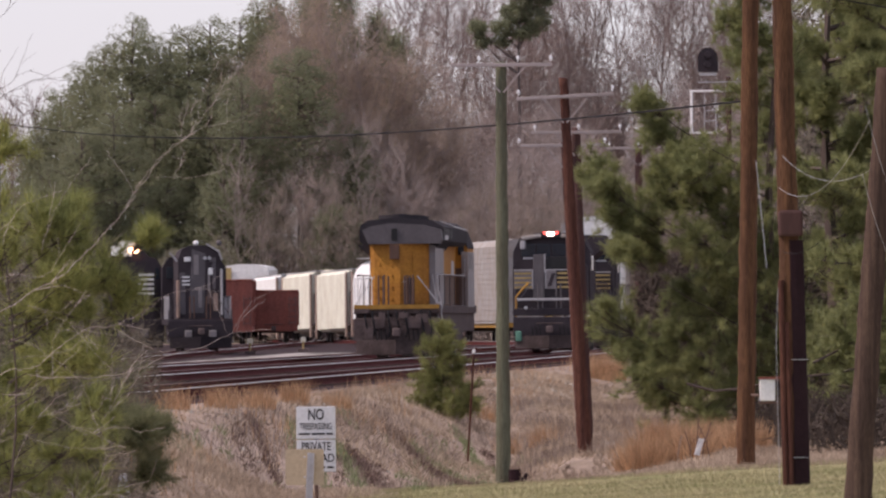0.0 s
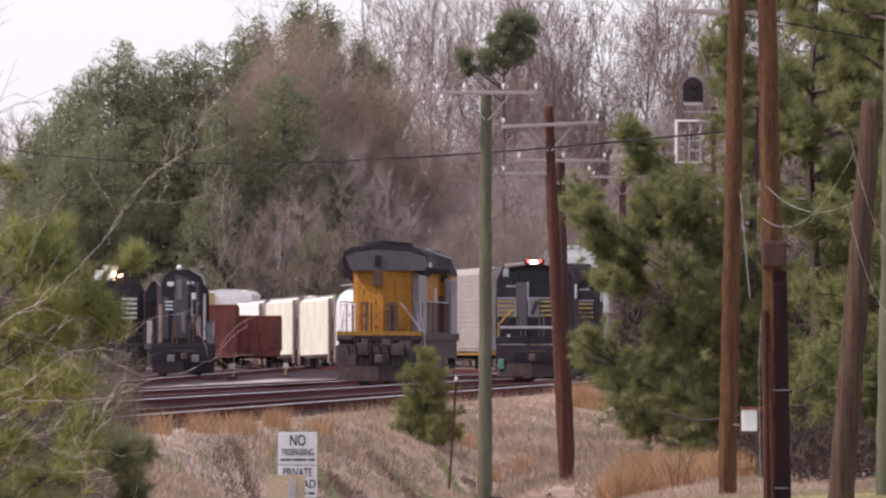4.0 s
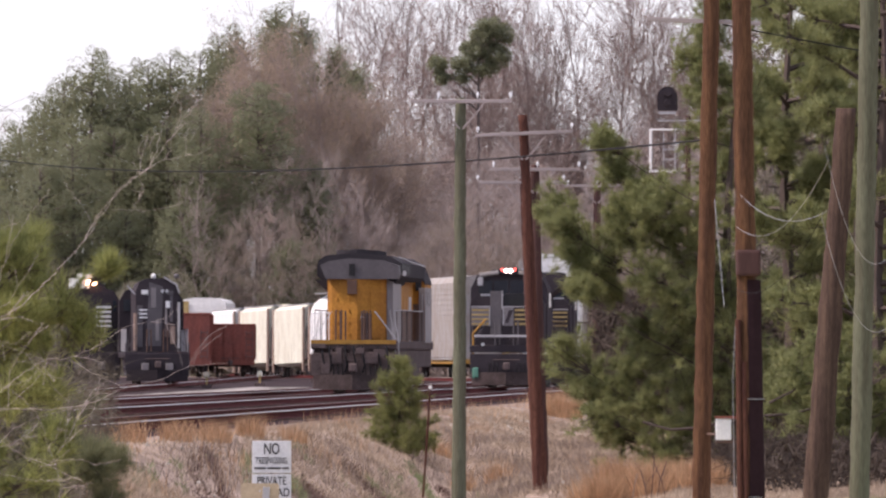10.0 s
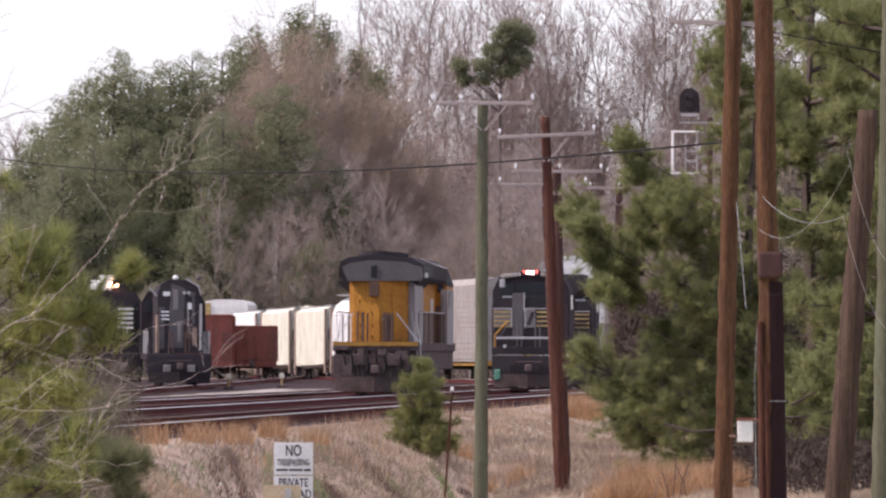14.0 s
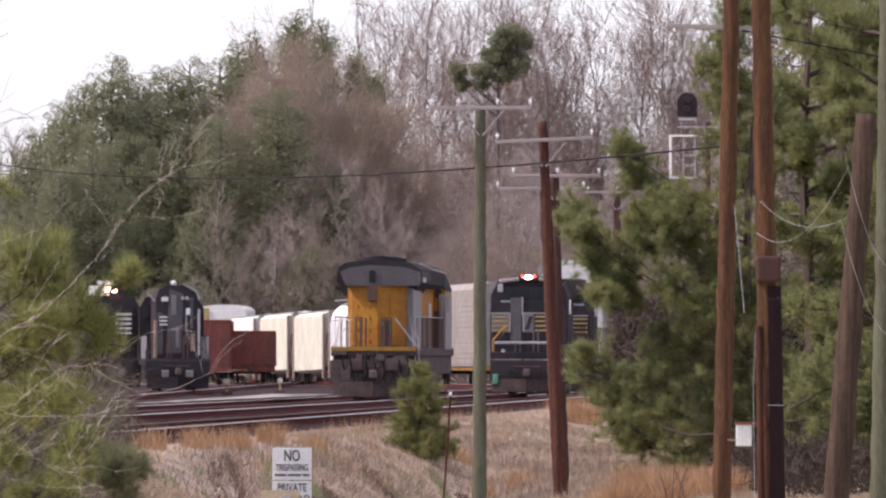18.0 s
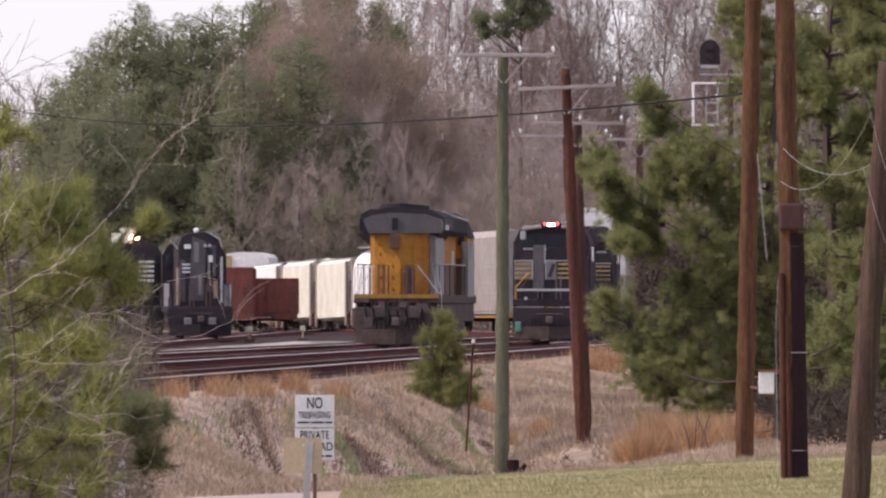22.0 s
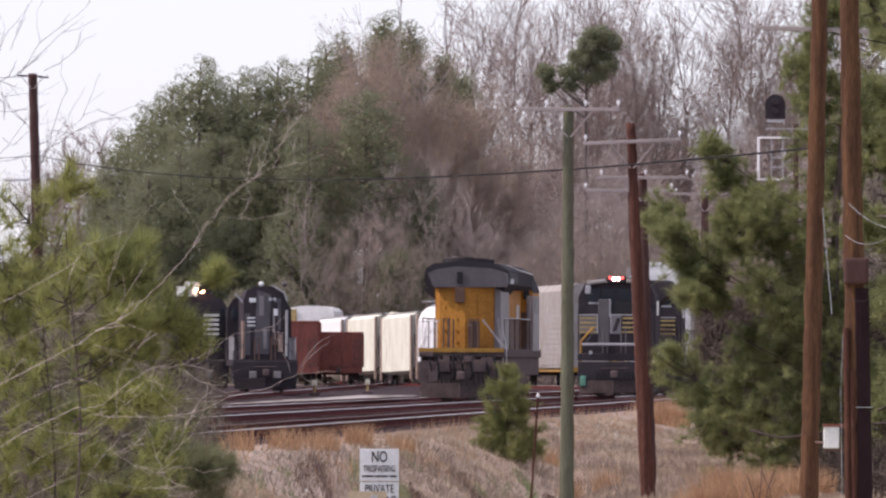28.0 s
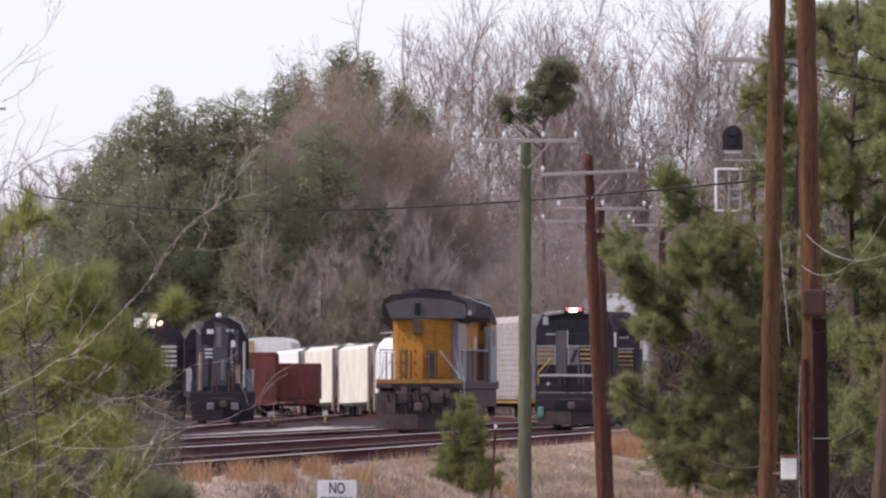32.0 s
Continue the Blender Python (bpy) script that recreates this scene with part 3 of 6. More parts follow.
    cab = part("cab", bm, "yellow", t, "yellow cab with a grey roof")
    bm = B()
    profile(bm, ((1.52, 3.86), (1.5, 4.0), (1.24, 4.6), (0.52, 4.84), (-0.52, 4.84), (-1.24, 4.6), (-1.5, 4.0), (-1.52, 3.86), (-1.18, 4.42), (-0.5, 4.66), (0.5, 4.66), (1.18, 4.42)), 16.1, 20.3)
    part("cab_roof", bm, "roof", cab, "grey cab roof")
    for s in (-1, 1):
        bm = B()
        box(bm, s * 1.28, 16.17, 3.78, 0.22, 0.05, 0.3, bevel=0.015)
        part("rear_window", bm, "pane", cab)
        for y in (17.3, 18.7):
            bm = B()
            box(bm, s * 1.5, y, 3.4, 0.05, 1.0, 0.65, bevel=0.02)
            part("side_window", bm, "pane", cab)
        bm = B()
        box(bm, s * 1.2, 16.17, 2.4, 0.5, 0.05, 1.5, bevel=0.01)
        part("cabinet_door", bm, "post", cab, "dark brown cabinet door")
        bm = B()
        box(bm, s * 1.40, 16.15, 2.7, 0.2, 0.05, 2.1)
        part("corner_stripe", bm, "cabinet", cab, "dusty grey corner post")
        bm = B()
        box(bm, s * 1.51, 18.2, 2.75, 0.03, 3.9, 2.0, bevel=0.008)
        part("side_panel", bm, "cabinet", cab, "dusty grey side panel")
        handrail(t, 1.2, 16.0, s * 1.42, 1.82, "grime", 6)
    bm = B()
    profile(bm, ((-1.3, 1.82), (1.3, 1.82), (1.25, 2.7), (0.8, 3.0), (-0.8, 3.0), (-1.25, 2.7)), 20.2, 21.7)
    part("nose", bm, "yellow", t)
    bm = B()
    profile(bm, ((-1.35, 0.35), (1.35, 0.35), (1.45, 0.6), (1.45, 1.25), (-1.45, 1.25), (-1.45, 0.6)), 8.0, 14.0)
    part("fuel_tank", bm, "grime", t)
    for s in (-1, 1):
        # sill added so that the shadowed side below the deck reads dark
        bm = B()
        box(bm, s * 1.36, 11.0, 1.2, 0.14, 21.0, 0.66, bevel=0.03)
        part("side_sill", bm, "grime", t, "grimy sill added for the shadowed side below the deck")
        bm = B()
        box(bm, s * 1.3, 6.9, 1.0, 0.3, 1.2, 0.5, bevel=0.04)
        part("air_reservoir", bm, "grime", t)
    truck(t, 4.4, 3, 1.85, 0.53)
    truck(t, 17.6, 3, 1.85, 0.53)
    end_rail(t, 0.12, 1.82, "grime", -1)
    for x in (-1.1, -0.85, -0.3, 0.0, 0.3, 0.85, 1.15):
        bm = B()
        rods(bm, [(x, -0.02, 1.62), (x + 0.04, -0.16, 1.3), (x + 0.10, -0.12, 0.95), (x + 0.02, -0.1, 0.7)], 0.035)
        part("jumper_cable", bm, "black", t)
    for s in (-1, 1):
        bm = B()
        box(bm, s * 0.62, -0.08, 1.2, 0.5, 0.12, 0.42, bevel=0.05)
        part("footboard", bm, "grime", t)
    for k in range(6):
        bm = B()
        rod(bm, (-1.46 + 0.12 * k, 0.15, 1.82), (-1.46 + 0.12 * k, 0.15, 2.75), 0.02, seg=6)
        part("stanchion", bm, "white", t, "white-painted stanchion")
    bm = B()
    rods(bm, [(-1.46, 0.15, 2.75), (-0.84, 0.15, 2.78)], 0.022)
    part("handrail", bm, "white", t)
    for xx in (-0.62, -0.42, 0.36, 0.58):
        bm = B()
        rod(bm, (xx, 0.10, 1.82), (xx, 0.10, 2.86), 0.035, seg=6)
        part("stanchion", bm, "post", t, "rusty brown stanchion")
    bm = B()
    rods(bm, [(0.72, 0.02, 2.82), (1.62, 0.02, 1.72)], 0.017)
    part("stay", bm, "lightgrey", t, "pale sloping stay")
    for xx, zz, ww, hh in ((-1.2, 1.62, 0.5, 0.16), (-0.5, 1.3, 0.22, 0.5), (0.25, 1.45, 0.3, 0.2), (0.9, 1.35, 0.4, 0.3), (-0.95, 0.85, 0.3, 0.4)):
        bm = B()
        box(bm, xx, -0.13, zz, ww, 0.05, hh, bevel=0.02)
        part("pilot_fitting", bm, "grime", t)
    for xx in (-0.75, -0.1, 0.45):
        bm = B()
        rods(bm, [(xx, -0.2, 1.5), (xx + 0.1, -0.24, 1.2), (xx + 0.2, -0.2, 1.42)], 0.02)
        part("safety_chain", bm, "grime", t)
    bm = B()
    rods(bm, [(1.58, 0.05, 1.2), (1.56, 0.05, 1.83), (1.47, 0.08, 2.3), (1.44, 0.1, 2.86), (1.44, 8.0, 2.88), (1.44, 15.8, 2.88), (1.44, 15.9, 3.5)], 0.016)
    part("handrail", bm, "lightgrey", t, "pale worn handrail")
    return t


def black_loco(y, label):
    """A wide-nosed six-axle engine, its nose towards -y."""
    t = thing("diesel_locomotive", 4.3 + (y - 410) * SLOPE, y, 0, -3.54, label, "locomotive")
    L = 22.0
    bm = B()
    box(bm, 0, L / 2, 1.57, 2.98, L - 0.2, 0.28, bevel=0.03)
    part("underframe", bm, "lococlack", t)
    pilot(t, 0, -1, "lococlack", "grime", "lococlack")
    bm = B()
    box(bm, 0, -0.02, 2.08, 2.6, 0.12, 0.1, bevel=0.02)
    part("anticlimber", bm, "lightgrey", t, "pale worn anticlimber ledge")
    bm = B()
    profile(bm, ((-1.5, 1.72), (1.5, 1.72), (1.5, 3.4), (1.25, 3.7), (-1.25, 3.7), (-1.5, 3.4)), 0.55, 2.0)
    nose = part("nose", bm, "lococlack", t)
    bm = B()
    box(bm, -0.45, 0.53, 2.95, 0.46, 0.05, 1.9, bevel=0.03)
    part("nose_door", bm, "grey", nose, "grey nose door")
    for px, pw in ((-1.08, 0.74), (0.06, 0.40)):
        bm = B()
        box(bm, px, 0.53, 2.9, pw, 0.04, 0.8, bevel=0.01)
        part("nose_panel", bm, "cabinet", nose, "dusty pale nose panel")
    for cx, w in ((-1.08, 0.70), (0.84, 1.06)):
        for k in range(4):
            bm = B()
            box(bm, cx, 0.505, 2.58 + 0.185 * k, w, 0.03, 0.075)
            part("nose_stripe", bm, "gold", nose, "faded gold stripe")
    for x0, x1 in ((-1.46, -0.70), (-0.16, 1.4)):
        bm = B()
        box(bm, (x0 + x1) / 2, 0.502, 3.27, x1 - x0, 0.03, 0.045)
        box(bm, x1 if x0 < -1 else x0, 0.502, 2.9, 0.045, 0.03, 0.78)
        part("stripe_border", bm, "lightgrey", nose, "pale painted border")
    bm = B()
    rods(bm, [(-1.36, 0.2, 1.2), (-1.36, 0.2, 2.2), (-0.86, 0.35, 2.75)], 0.045)
    part("corner_grab", bm, "stripe", t, "dull yellow corner grab iron")
    bm = B()
    box(bm, -0.2, 0.5, 3.55, 0.05, 0.04, 0.75)
    part("door_edge", bm, "lightgrey", nose, "pale nose door edge")
    for xx, zz, ww, hh in ((-1.15, 4.3, 0.22, 0.34), (1.15, 4.3, 0.22, 0.34)):
        bm = B()
        box(bm, xx, 1.80, zz, ww, 0.2, hh, bevel=0.04)
        part("number_box", bm, "lightgrey", t, "pale number box")
    bm = B()
    profile(bm, ((-0.1, 2.62), (0.06, 2.62), (0.24, 3.14), (0.08, 3.14)), 0.49, 0.55)
    part("nose_emblem", bm, "lococlack", nose, "dark emblem patch")
    bm = B()
    box(bm, 0.32, 0.54, 3.55, 0.92, 0.04, 0.52, bevel=0.02)
    part("nose_window", bm, "dark", nose)
    bm = B()
    profile(bm, ((-1.56, 1.72), (1.56, 1.72), (1.56, 4.0), (1.3, 4.55), (0.6, 4.78), (-0.6, 4.78), (-1.3, 4.55), (-1.56, 4.0)), 2.0, 5.4)
    cab = part("cab", bm, "lococlack", t)
    for x in (-0.95, -0.32, 0.32, 0.95):
        bm = B()
        box(bm, x, 1.985, 4.08, 0.56, 0.05, 0.52, bevel=0.03)
        part("windscreen", bm, "pane", cab, "dark windscreen pane")
    bm = B()
    box(bm, 0, 1.97, 3.76, 2.3, 0.03, 0.08)
    part("sill_stripe", bm, "lightgrey", cab)
    # visors coloured pale to carry the lit edge of the roof
    for vx in (-0.8, 0.8):
        bm = B()
        box(bm, vx, 1.86, 4.62, 0.8, 0.32, 0.16, Matrix.Rotation(radians(8 if vx > 0 else -8), 4, "Y"), bevel=0.05)
        part("visor", bm, "rack", cab, "pale visor, the lit roof edge put into its colour")
    bm = B()
    box(bm, 0, 1.9, 4.72, 0.75, 0.24, 0.26, bevel=0.04)
    part("headlight_box", bm, "lococlack", cab)
    lamp_pair(t, -0.02, 1.78, 4.74, -1, "lamp", 0.17, 0.075)
    # glowing red discs added for the halo round the headlights
    for mx in (-0.26, 0.24):
        bm = B()
        rod(bm, (mx, 1.8, 4.78), (mx, 1.77, 4.78), 0.065, seg=10)
        part("marker_lamp", bm, "redhalo", t, "red disc for the headlight's halo")
    for s in (-1, 1):
        bm = B()
        rod(bm, (s * 0.95, -0.06, 1.75), (s * 0.95, -0.02, 1.75), 0.07, seg=12)
        part("ditch_light", bm, "steel", t)
        bm = B()
        rods(bm, [(s * 1.4, 0.2, 0.9), (s * 1.4, 0.2, 2.5), (s * 1.3, 0.9, 2.55)], 0.018)
        part("corner_grab", bm, "grey", t)
        bm = B()
        box(bm, s * 1.57, 3.6, 3.55, 0.04, 1.6, 0.6, bevel=0.02)
        part("side_window", bm, "pane", cab)
        handrail(t, 5.6, 20.5, s * 1.42, 1.72, "grime", 8)
    bm = B()
    profile(bm, ((-0.9, 1.72), (0.9, 1.72), (0.9, 4.0), (0.8, 4.15), (-0.8, 4.15), (-0.9, 4.0)), 5.4, 21.0)
    part("hood", bm, "lococlack", t)
    bm = B()
    profile(bm, ((-1.55, 4.2), (-0.9, 3.7), (0.9, 3.7), (1.55, 4.2), (1.5, 4.78), (-1.5, 4.78)), 14.0, 20.0)
    part("radiator", bm, "lococlack", t)
    for k, x in enumerate((-0.5, 0.35)):
        bm = B()
        box(bm, x, 7.5 + 3 * k, 4.35, 0.7, 1.4, 0.4, bevel=0.05)
        part("roof_hatch", bm, "grey", t)
    bm = B()
    for k in range(3):
        rod(bm, (0.5 + 0.12 * k, 3.4, 4.8), (0.5 + 0.12 * k, 3.0, 4.8), 0.03, 0.07, 8)
    box(bm, 0.62, 3.4, 4.74, 0.4, 0.1, 0.08)
    part("air_horn", bm, "steel", t)
    bm = B()
    profile(bm, ((-1.35, 0.35), (1.35, 0.35), (1.45, 1.25), (-1.45, 1.25)), 8.0, 14.0)
    part("fuel_tank", bm, "lococlack", t)
    truck(t, 4.2, 3, 1.85, 0.53, "lococlack")
    truck(t, 17.6, 3, 1.85, 0.53, "lococlack")
    end_rail(t, 0.1, 1.72, "grey", -1)
    bm = B()
    box(bm, -1.25, -0.1, 0.6, 0.24, 0.2, 0.42, bevel=0.05)
    part("hose_box", bm, "greenish", t, "green box on the pilot corner")
    return t


def switcher(name_label, x, y, rz, long_end):
    """A four-axle hood engine. long_end: the long hood's end faces -y, else the short nose and cab do."""
    t = thing("diesel_locomotive", x, y, 0, rz, name_label, "locomotive")
    L = 18.0
    bm = B()
    box(bm, 0, L / 2, 1.3, 2.95, L - 0.2, 0.28, bevel=0.03)
    part("underframe", bm, "lococlack", t)
    pilot(t, 0, -1, "lococlack", "lococlack", "lightgrey")
    hood_pts = ((-0.96, 1.45), (0.96, 1.45), (0.96, 4.2), (0.8, 4.6), (0.45, 4.78), (-0.45, 4.78), (-0.8, 4.6), (-0.96, 4.2))
    if long_end:
        bm = B()
        profile(bm, hood_pts, 1.0, 13.0)
        hood = part("hood", bm, "lococlack", t, "soot-black long hood")
        bm = B()
        profile(bm, ((-0.5, 1.7), (0.2, 1.7), (0.28, 4.4), (-0.34, 4.62)), 0.97, 1.02)
        part("hood_end_panel", bm, "grey", hood, "faded grey hood end panel")
        for k in range(3):
            bm = B()
            box(bm, -0.62, 0.96, 3.0 + 0.17 * k, 0.36, 0.03, 0.075)
            part("hood_stripe", bm, "white", hood, "white stripe")
        lamp_pair(t, 0.35, 0.95, 4.2, -1, "steel", 0.2, 0.08)
        for xx, zz, w, h, mat in ((-0.55, 4.15, 0.3, 0.2, "white"), (0.6, 4.12, 0.3, 0.2, "grey"), (0.66, 3.4, 0.14, 1.2, "grey"), (0.72, 2.2, 0.22, 0.8, "rustpost"), (-0.78, 2.6, 0.26, 1.9, "grey"), (0.5, 3.6, 0.2, 0.3, "white"), (0.5, 2.4, 0.3, 0.6, "grime")):
            bm = B()
            box(bm, xx, 0.975, zz, w, 0.05, h, bevel=0.01)
            part("hood_plate", bm, mat, hood)
        for xx, mat in ((-0.55, "white"), (0.5, "grey")):
            bm = B()
            ball(bm, xx + 0.4, 1.4, 4.88, 0.13)
            part("roof_lamp", bm, mat, hood)
        bm = B()
        rods(bm, [(1.0, 0.95, 1.6), (1.0, 0.95, 3.7)], 0.06)
        part("corner_post", bm, "lightgrey", hood, "pale worn corner post")
        bm = B()
        rods(bm, [(-0.98, 0.93, 1.5), (-0.98, 0.93, 3.2)], 0.085)
        part("corner_post", bm, "rustpost", hood, "rusty cream corner post")
        for xx, zz, ww, hh in ((-0.15, 3.9, 0.22, 0.9), (0.02, 2.4, 0.16, 0.9), (0.42, 2.9, 0.1, 1.3)):
            bm = B()
            box(bm, xx, 0.962, zz, ww, 0.02, hh, bevel=0.008)
            part("worn_plate", bm, "cabinet", hood, "bare worn plate")
        for s in (-1, 1):
            bm = B()
            rods(bm, [(s * 1.02, 0.94, 4.1), (s * 0.88, 0.94, 4.5), (s * 0.3, 0.94, 4.84)] if s > 0 else [(-1.35, 0.94, 4.45), (-1.0, 0.94, 4.05)], 0.04)
            part("edge_trim", bm, "lightgrey", hood, "pale worn hood edge")
        cab_y, nose = 13.0, (15.2, 17.3)
    else:
        bm = B()
        profile(bm, ((-1.1, 1.45), (1.1, 1.45), (1.1, 3.85), (0.85, 4.2), (-0.85, 4.2), (-1.1, 3.85)), 0.8, 2.6)
        nose_part = part("nose", bm, "lococlack", t)
        for k in range(5):
            bm = B()
            box(bm, 0.66, 0.79, 2.66 + 0.22 * k, 0.72, 0.03, 0.10)
            part("nose_stripe", bm, "white", nose_part, "white stripe")
        bm = B()
        profile(bm, hood_pts, 4.8, 17.0)
        part("hood", bm, "lococlack", t)
        cab_y, nose = 2.6, None
    bm = B()
    profile(bm, ((-1.5, 1.45), (1.5, 1.45), (1.5, 3.8), (1.2, 4.3), (0.6, 4.5), (-0.6, 4.5), (-1.2, 4.3), (-1.5, 3.8)), cab_y, cab_y + 2.2)
    cab = part("cab", bm, "lococlack", t)
    for xx in (-1.05, -0.35, 0.35, 1.05):
        bm = B()
        box(bm, xx, cab_y - 0.01, 3.6, 0.5, 0.05, 0.55, bevel=0.03)
        part("windscreen", bm, "pane", cab)
    if not long_end:
        bm = B()
        box(bm, -0.45, cab_y - 0.1, 4.66, 0.95, 0.3, 0.46, bevel=0.04)
        nb = part("number_board", bm, "numberboard", cab, "lit pale number board beside the headlight")
        lamp_pair(t, 0.12, cab_y - 0.3, 4.70, -1, "warmlamp", 0.24, 0.13)
        bm = B()
        box(bm, -0.15, cab_y + 0.1, 5.02, 0.8, 0.3, 0.2, bevel=0.05)
        part("roof_box", bm, "white", cab)
    else:
        bm = B()
        profile(bm, ((-0.92, 1.45), (0.92, 1.45), (0.92, 2.6), (0.75, 2.85), (-0.75, 2.85), (-0.92, 2.6)), *nose)
        part("nose", bm, "lococlack", t)
    for s in (-1, 1):
        handrail(t, 0.8, 12.8 if long_end else 16.8, s * 1.4, 1.45, "lightgrey", 8, 1.0)
        bm = B()
        box(bm, s * 1.42, 0.25, 1.1, 0.07, 0.3, 1.5)
        part("step_post", bm, "grey", t, "dusty grey step post")
    end_rail(t, 0.1, 1.45, "post", -1)
    truck(t, 3.6, 2, 2.7, 0.5, "lococlack")
    truck(t, 14.4, 2, 2.7, 0.5, "lococlack")
    bm = B()
    profile(bm, ((-1.3, 0.35), (1.3, 0.35), (1.4, 1.15), (-1.4, 1.15)), 6.5, 11.5)
    part("fuel_tank", bm, "lococlack", t)
    for k in (-0.55, 0.55):
        bm = B()
        box(bm, k, -0.2, 0.55, 0.34, 0.08, 0.75, bevel=0.04)
        part("pilot_step", bm, "cabinet", t, "dusty grey footboard bracket")
    return t


def gondola(x, y, rz, h, label):
    t = thing("gondola_car", x, y, 0, rz, label, "freight car")
    L = 16.0
    bm = B()
    for s in (-1, 1):
        box(bm, s * 1.42, L / 2, (0.7 + h) / 2, 0.08, L, h - 0.7)
        box(bm, 0, L / 2 + s * (L / 2 - 0.04), (0.7 + h) / 2, 2.76, 0.08, h - 0.7)
    box(bm, 0, L / 2, 1.05, 2.8, L - 0.2, 0.1)
    body = part("body", bm, "brick", t)
    bm = B()
    for s in (-1, 1):
        box(bm, s * 1.44, L / 2, h, 0.14, L + 0.06, 0.1, bevel=0.02)
    for yy in (0, L):
        box(bm, 0, yy, h, 2.9, 0.14, 0.1, bevel=0.02)
    part("top_chord", bm, "brick", body)
    for s in (-1, 1):
        for k in range(11):
            bm = B()
            box(bm, s * 1.5, 0.4 + k * 1.52, (1.0 + h) / 2, 0.1, 0.12, h - 1.1)
            part("side_rib", bm, "brick", body)
    for xx in (-0.9, -0.3, 0.3, 0.9):
        bm = B()
        box(bm, xx, -0.03, (1.0 + h) / 2, 0.1, 0.08, h - 1.1)
        part("end_rib", bm, "brick", body)
    bm = B()
    for k in range(5):
        rod(bm, (0.95, -0.1, 1.2 + 0.35 * k), (1.35, -0.1, 1.2 + 0.35 * k), 0.018, seg=6)
    for xx in (0.95, 1.35):
        rod(bm, (xx, -0.1, 1.05), (xx, -0.1, 2.75), 0.02, seg=6)
    part("ladder", bm, "grime", t)
    bm = B()
    box(bm, 0, L / 2, 0.85, 0.5, L - 0.4, 0.3)
    part("centre_sill", bm, "grime", t)
    # black boxes added to make the shade beneath the car
    for s in (-1, 1):
        bm = B()
        box(bm, s * 1.1, L / 2, 0.55, 0.3, L - 5.5, 0.34, bevel=0.03)
        part("underfloor_gear", bm, "lococlack", t, "black box for the shade under the floor")
    coupler(t, 0, -1)
    truck(t, 2.2, 2, 1.75, 0.45)
    truck(t, L - 2.2, 2, 1.75, 0.45)
    return t


def hopper(x, y, rz, mat, label, round_top):
    """A covered hopper with ribs or a rounded body, running boards and roof hatches."""
    t = thing("hopper_car", x, y, 0, rz, label, "freight car", "covered hoppers in a row")
    L = 16.6
    top = 5.3 if round_top else 4.68
    if round_top:
        side = [(-1.5 * math.cos(a), 3.7 + 1.5 * math.sin(a)) for a in [math.pi * k / 14 for k in range(15)]]
        pts = side + [(1.5, 1.4), (0.7, 0.75), (-0.7, 0.75), (-1.5, 1.4)]
    else:
        pts = [(-1.1, 0.65), (1.1, 0.65), (1.5, 0.85), (1.52, 4.36), (1.1, 4.6), (-1.1, 4.6), (-1.52, 4.36), (-1.5, 0.85)]
    bm = B()
    profile(bm, pts, 1.1, L - 1.1)
    body = part("body", bm, mat, t)
    for s in (0, 1):
        bm = B()
        yy = 0.55 + s * (L - 1.1)
        box(bm, 0, yy, 1.05, 2.9, 1.1, 0.12)
        for xx in (-1.35, -0.7, 0.7, 1.35):
            rod(bm, (xx, yy + (0.5 if s else -0.5), 1.05), (xx * 0.9, yy + (-0.6 if s else 0.6), 3.2), 0.05, seg=6)
        part("end_platform", bm, "grime", t)
    for s in (-1, 1):
        for k in range(9):
            bm = B()
            box(bm, s * 1.512, 1.9 + 1.6 * k, 2.6, 0.025, 0.1, 3.4)
            if not round_top:
                part("side_rib", bm, mat, body)
            else:
                bm.free()
        bm = B()
        box(bm, s * 0.85, L / 2, top - 0.02, 0.55, L - 1.2, 0.05)
        part("running_board", bm, "steel", t)
        bm = B()
        for k in range(9):
            rod(bm, (s * 1.1, 0.95, 1.2 + 0.36 * k), (s * 1.45, 0.95, 1.2 + 0.36 * k), 0.02, seg=6)
        rod(bm, (s * 1.1, 0.95, 1.0), (s * 1.1, 0.95, 4.4), 0.025, seg=6), rod(bm, (s * 1.45, 0.95, 1.0), (s * 1.45, 0.95, 4.4), 0.025, seg=6)
        part("ladder", bm, "steel", t)
    for s in (0.9, L - 0.9):
        bm = B()
        box(bm, -1.5, s, 2.35, 0.12, 0.5, 4.2, bevel=0.02)
        part("end_post", bm, "rustpost", t, "rust-stained corner post")
    for k in range(6):
        bm = B()
        rod(bm, (0, 2.4 + 2.35 * k, top - 0.15), (0, 2.4 + 2.35 * k, top + 0.08), 0.35, 0.3, 14)
        part("hatch", bm, mat, body)
    for k in range(3):
        bm = B()
        yy = 4.2 + 4.1 * k
        lo = [bm.verts.new((a * 0.35, yy + b * 0.3, 0.4)) for a, b in ((-1, -1), (1, -1), (1, 1), (-1, 1))]
        hi = [bm.verts.new((a * 1.3, yy + b * 1.6, 1.02)) for a, b in ((-1, -1), (1, -1), (1, 1), (-1, 1))]
        bm.faces.new(lo[::-1])
        for i in range(4):
            bm.faces.new((lo[i], lo[(i + 1) % 4], hi[(i + 1) % 4], hi[i]))
        part("outlet", bm, mat, t)
    coupler(t, 0, -1)
    truck(t, 2.0, 2, 1.75, 0.45)
    truck(t, L - 2.0, 2, 1.75, 0.45)
    return t


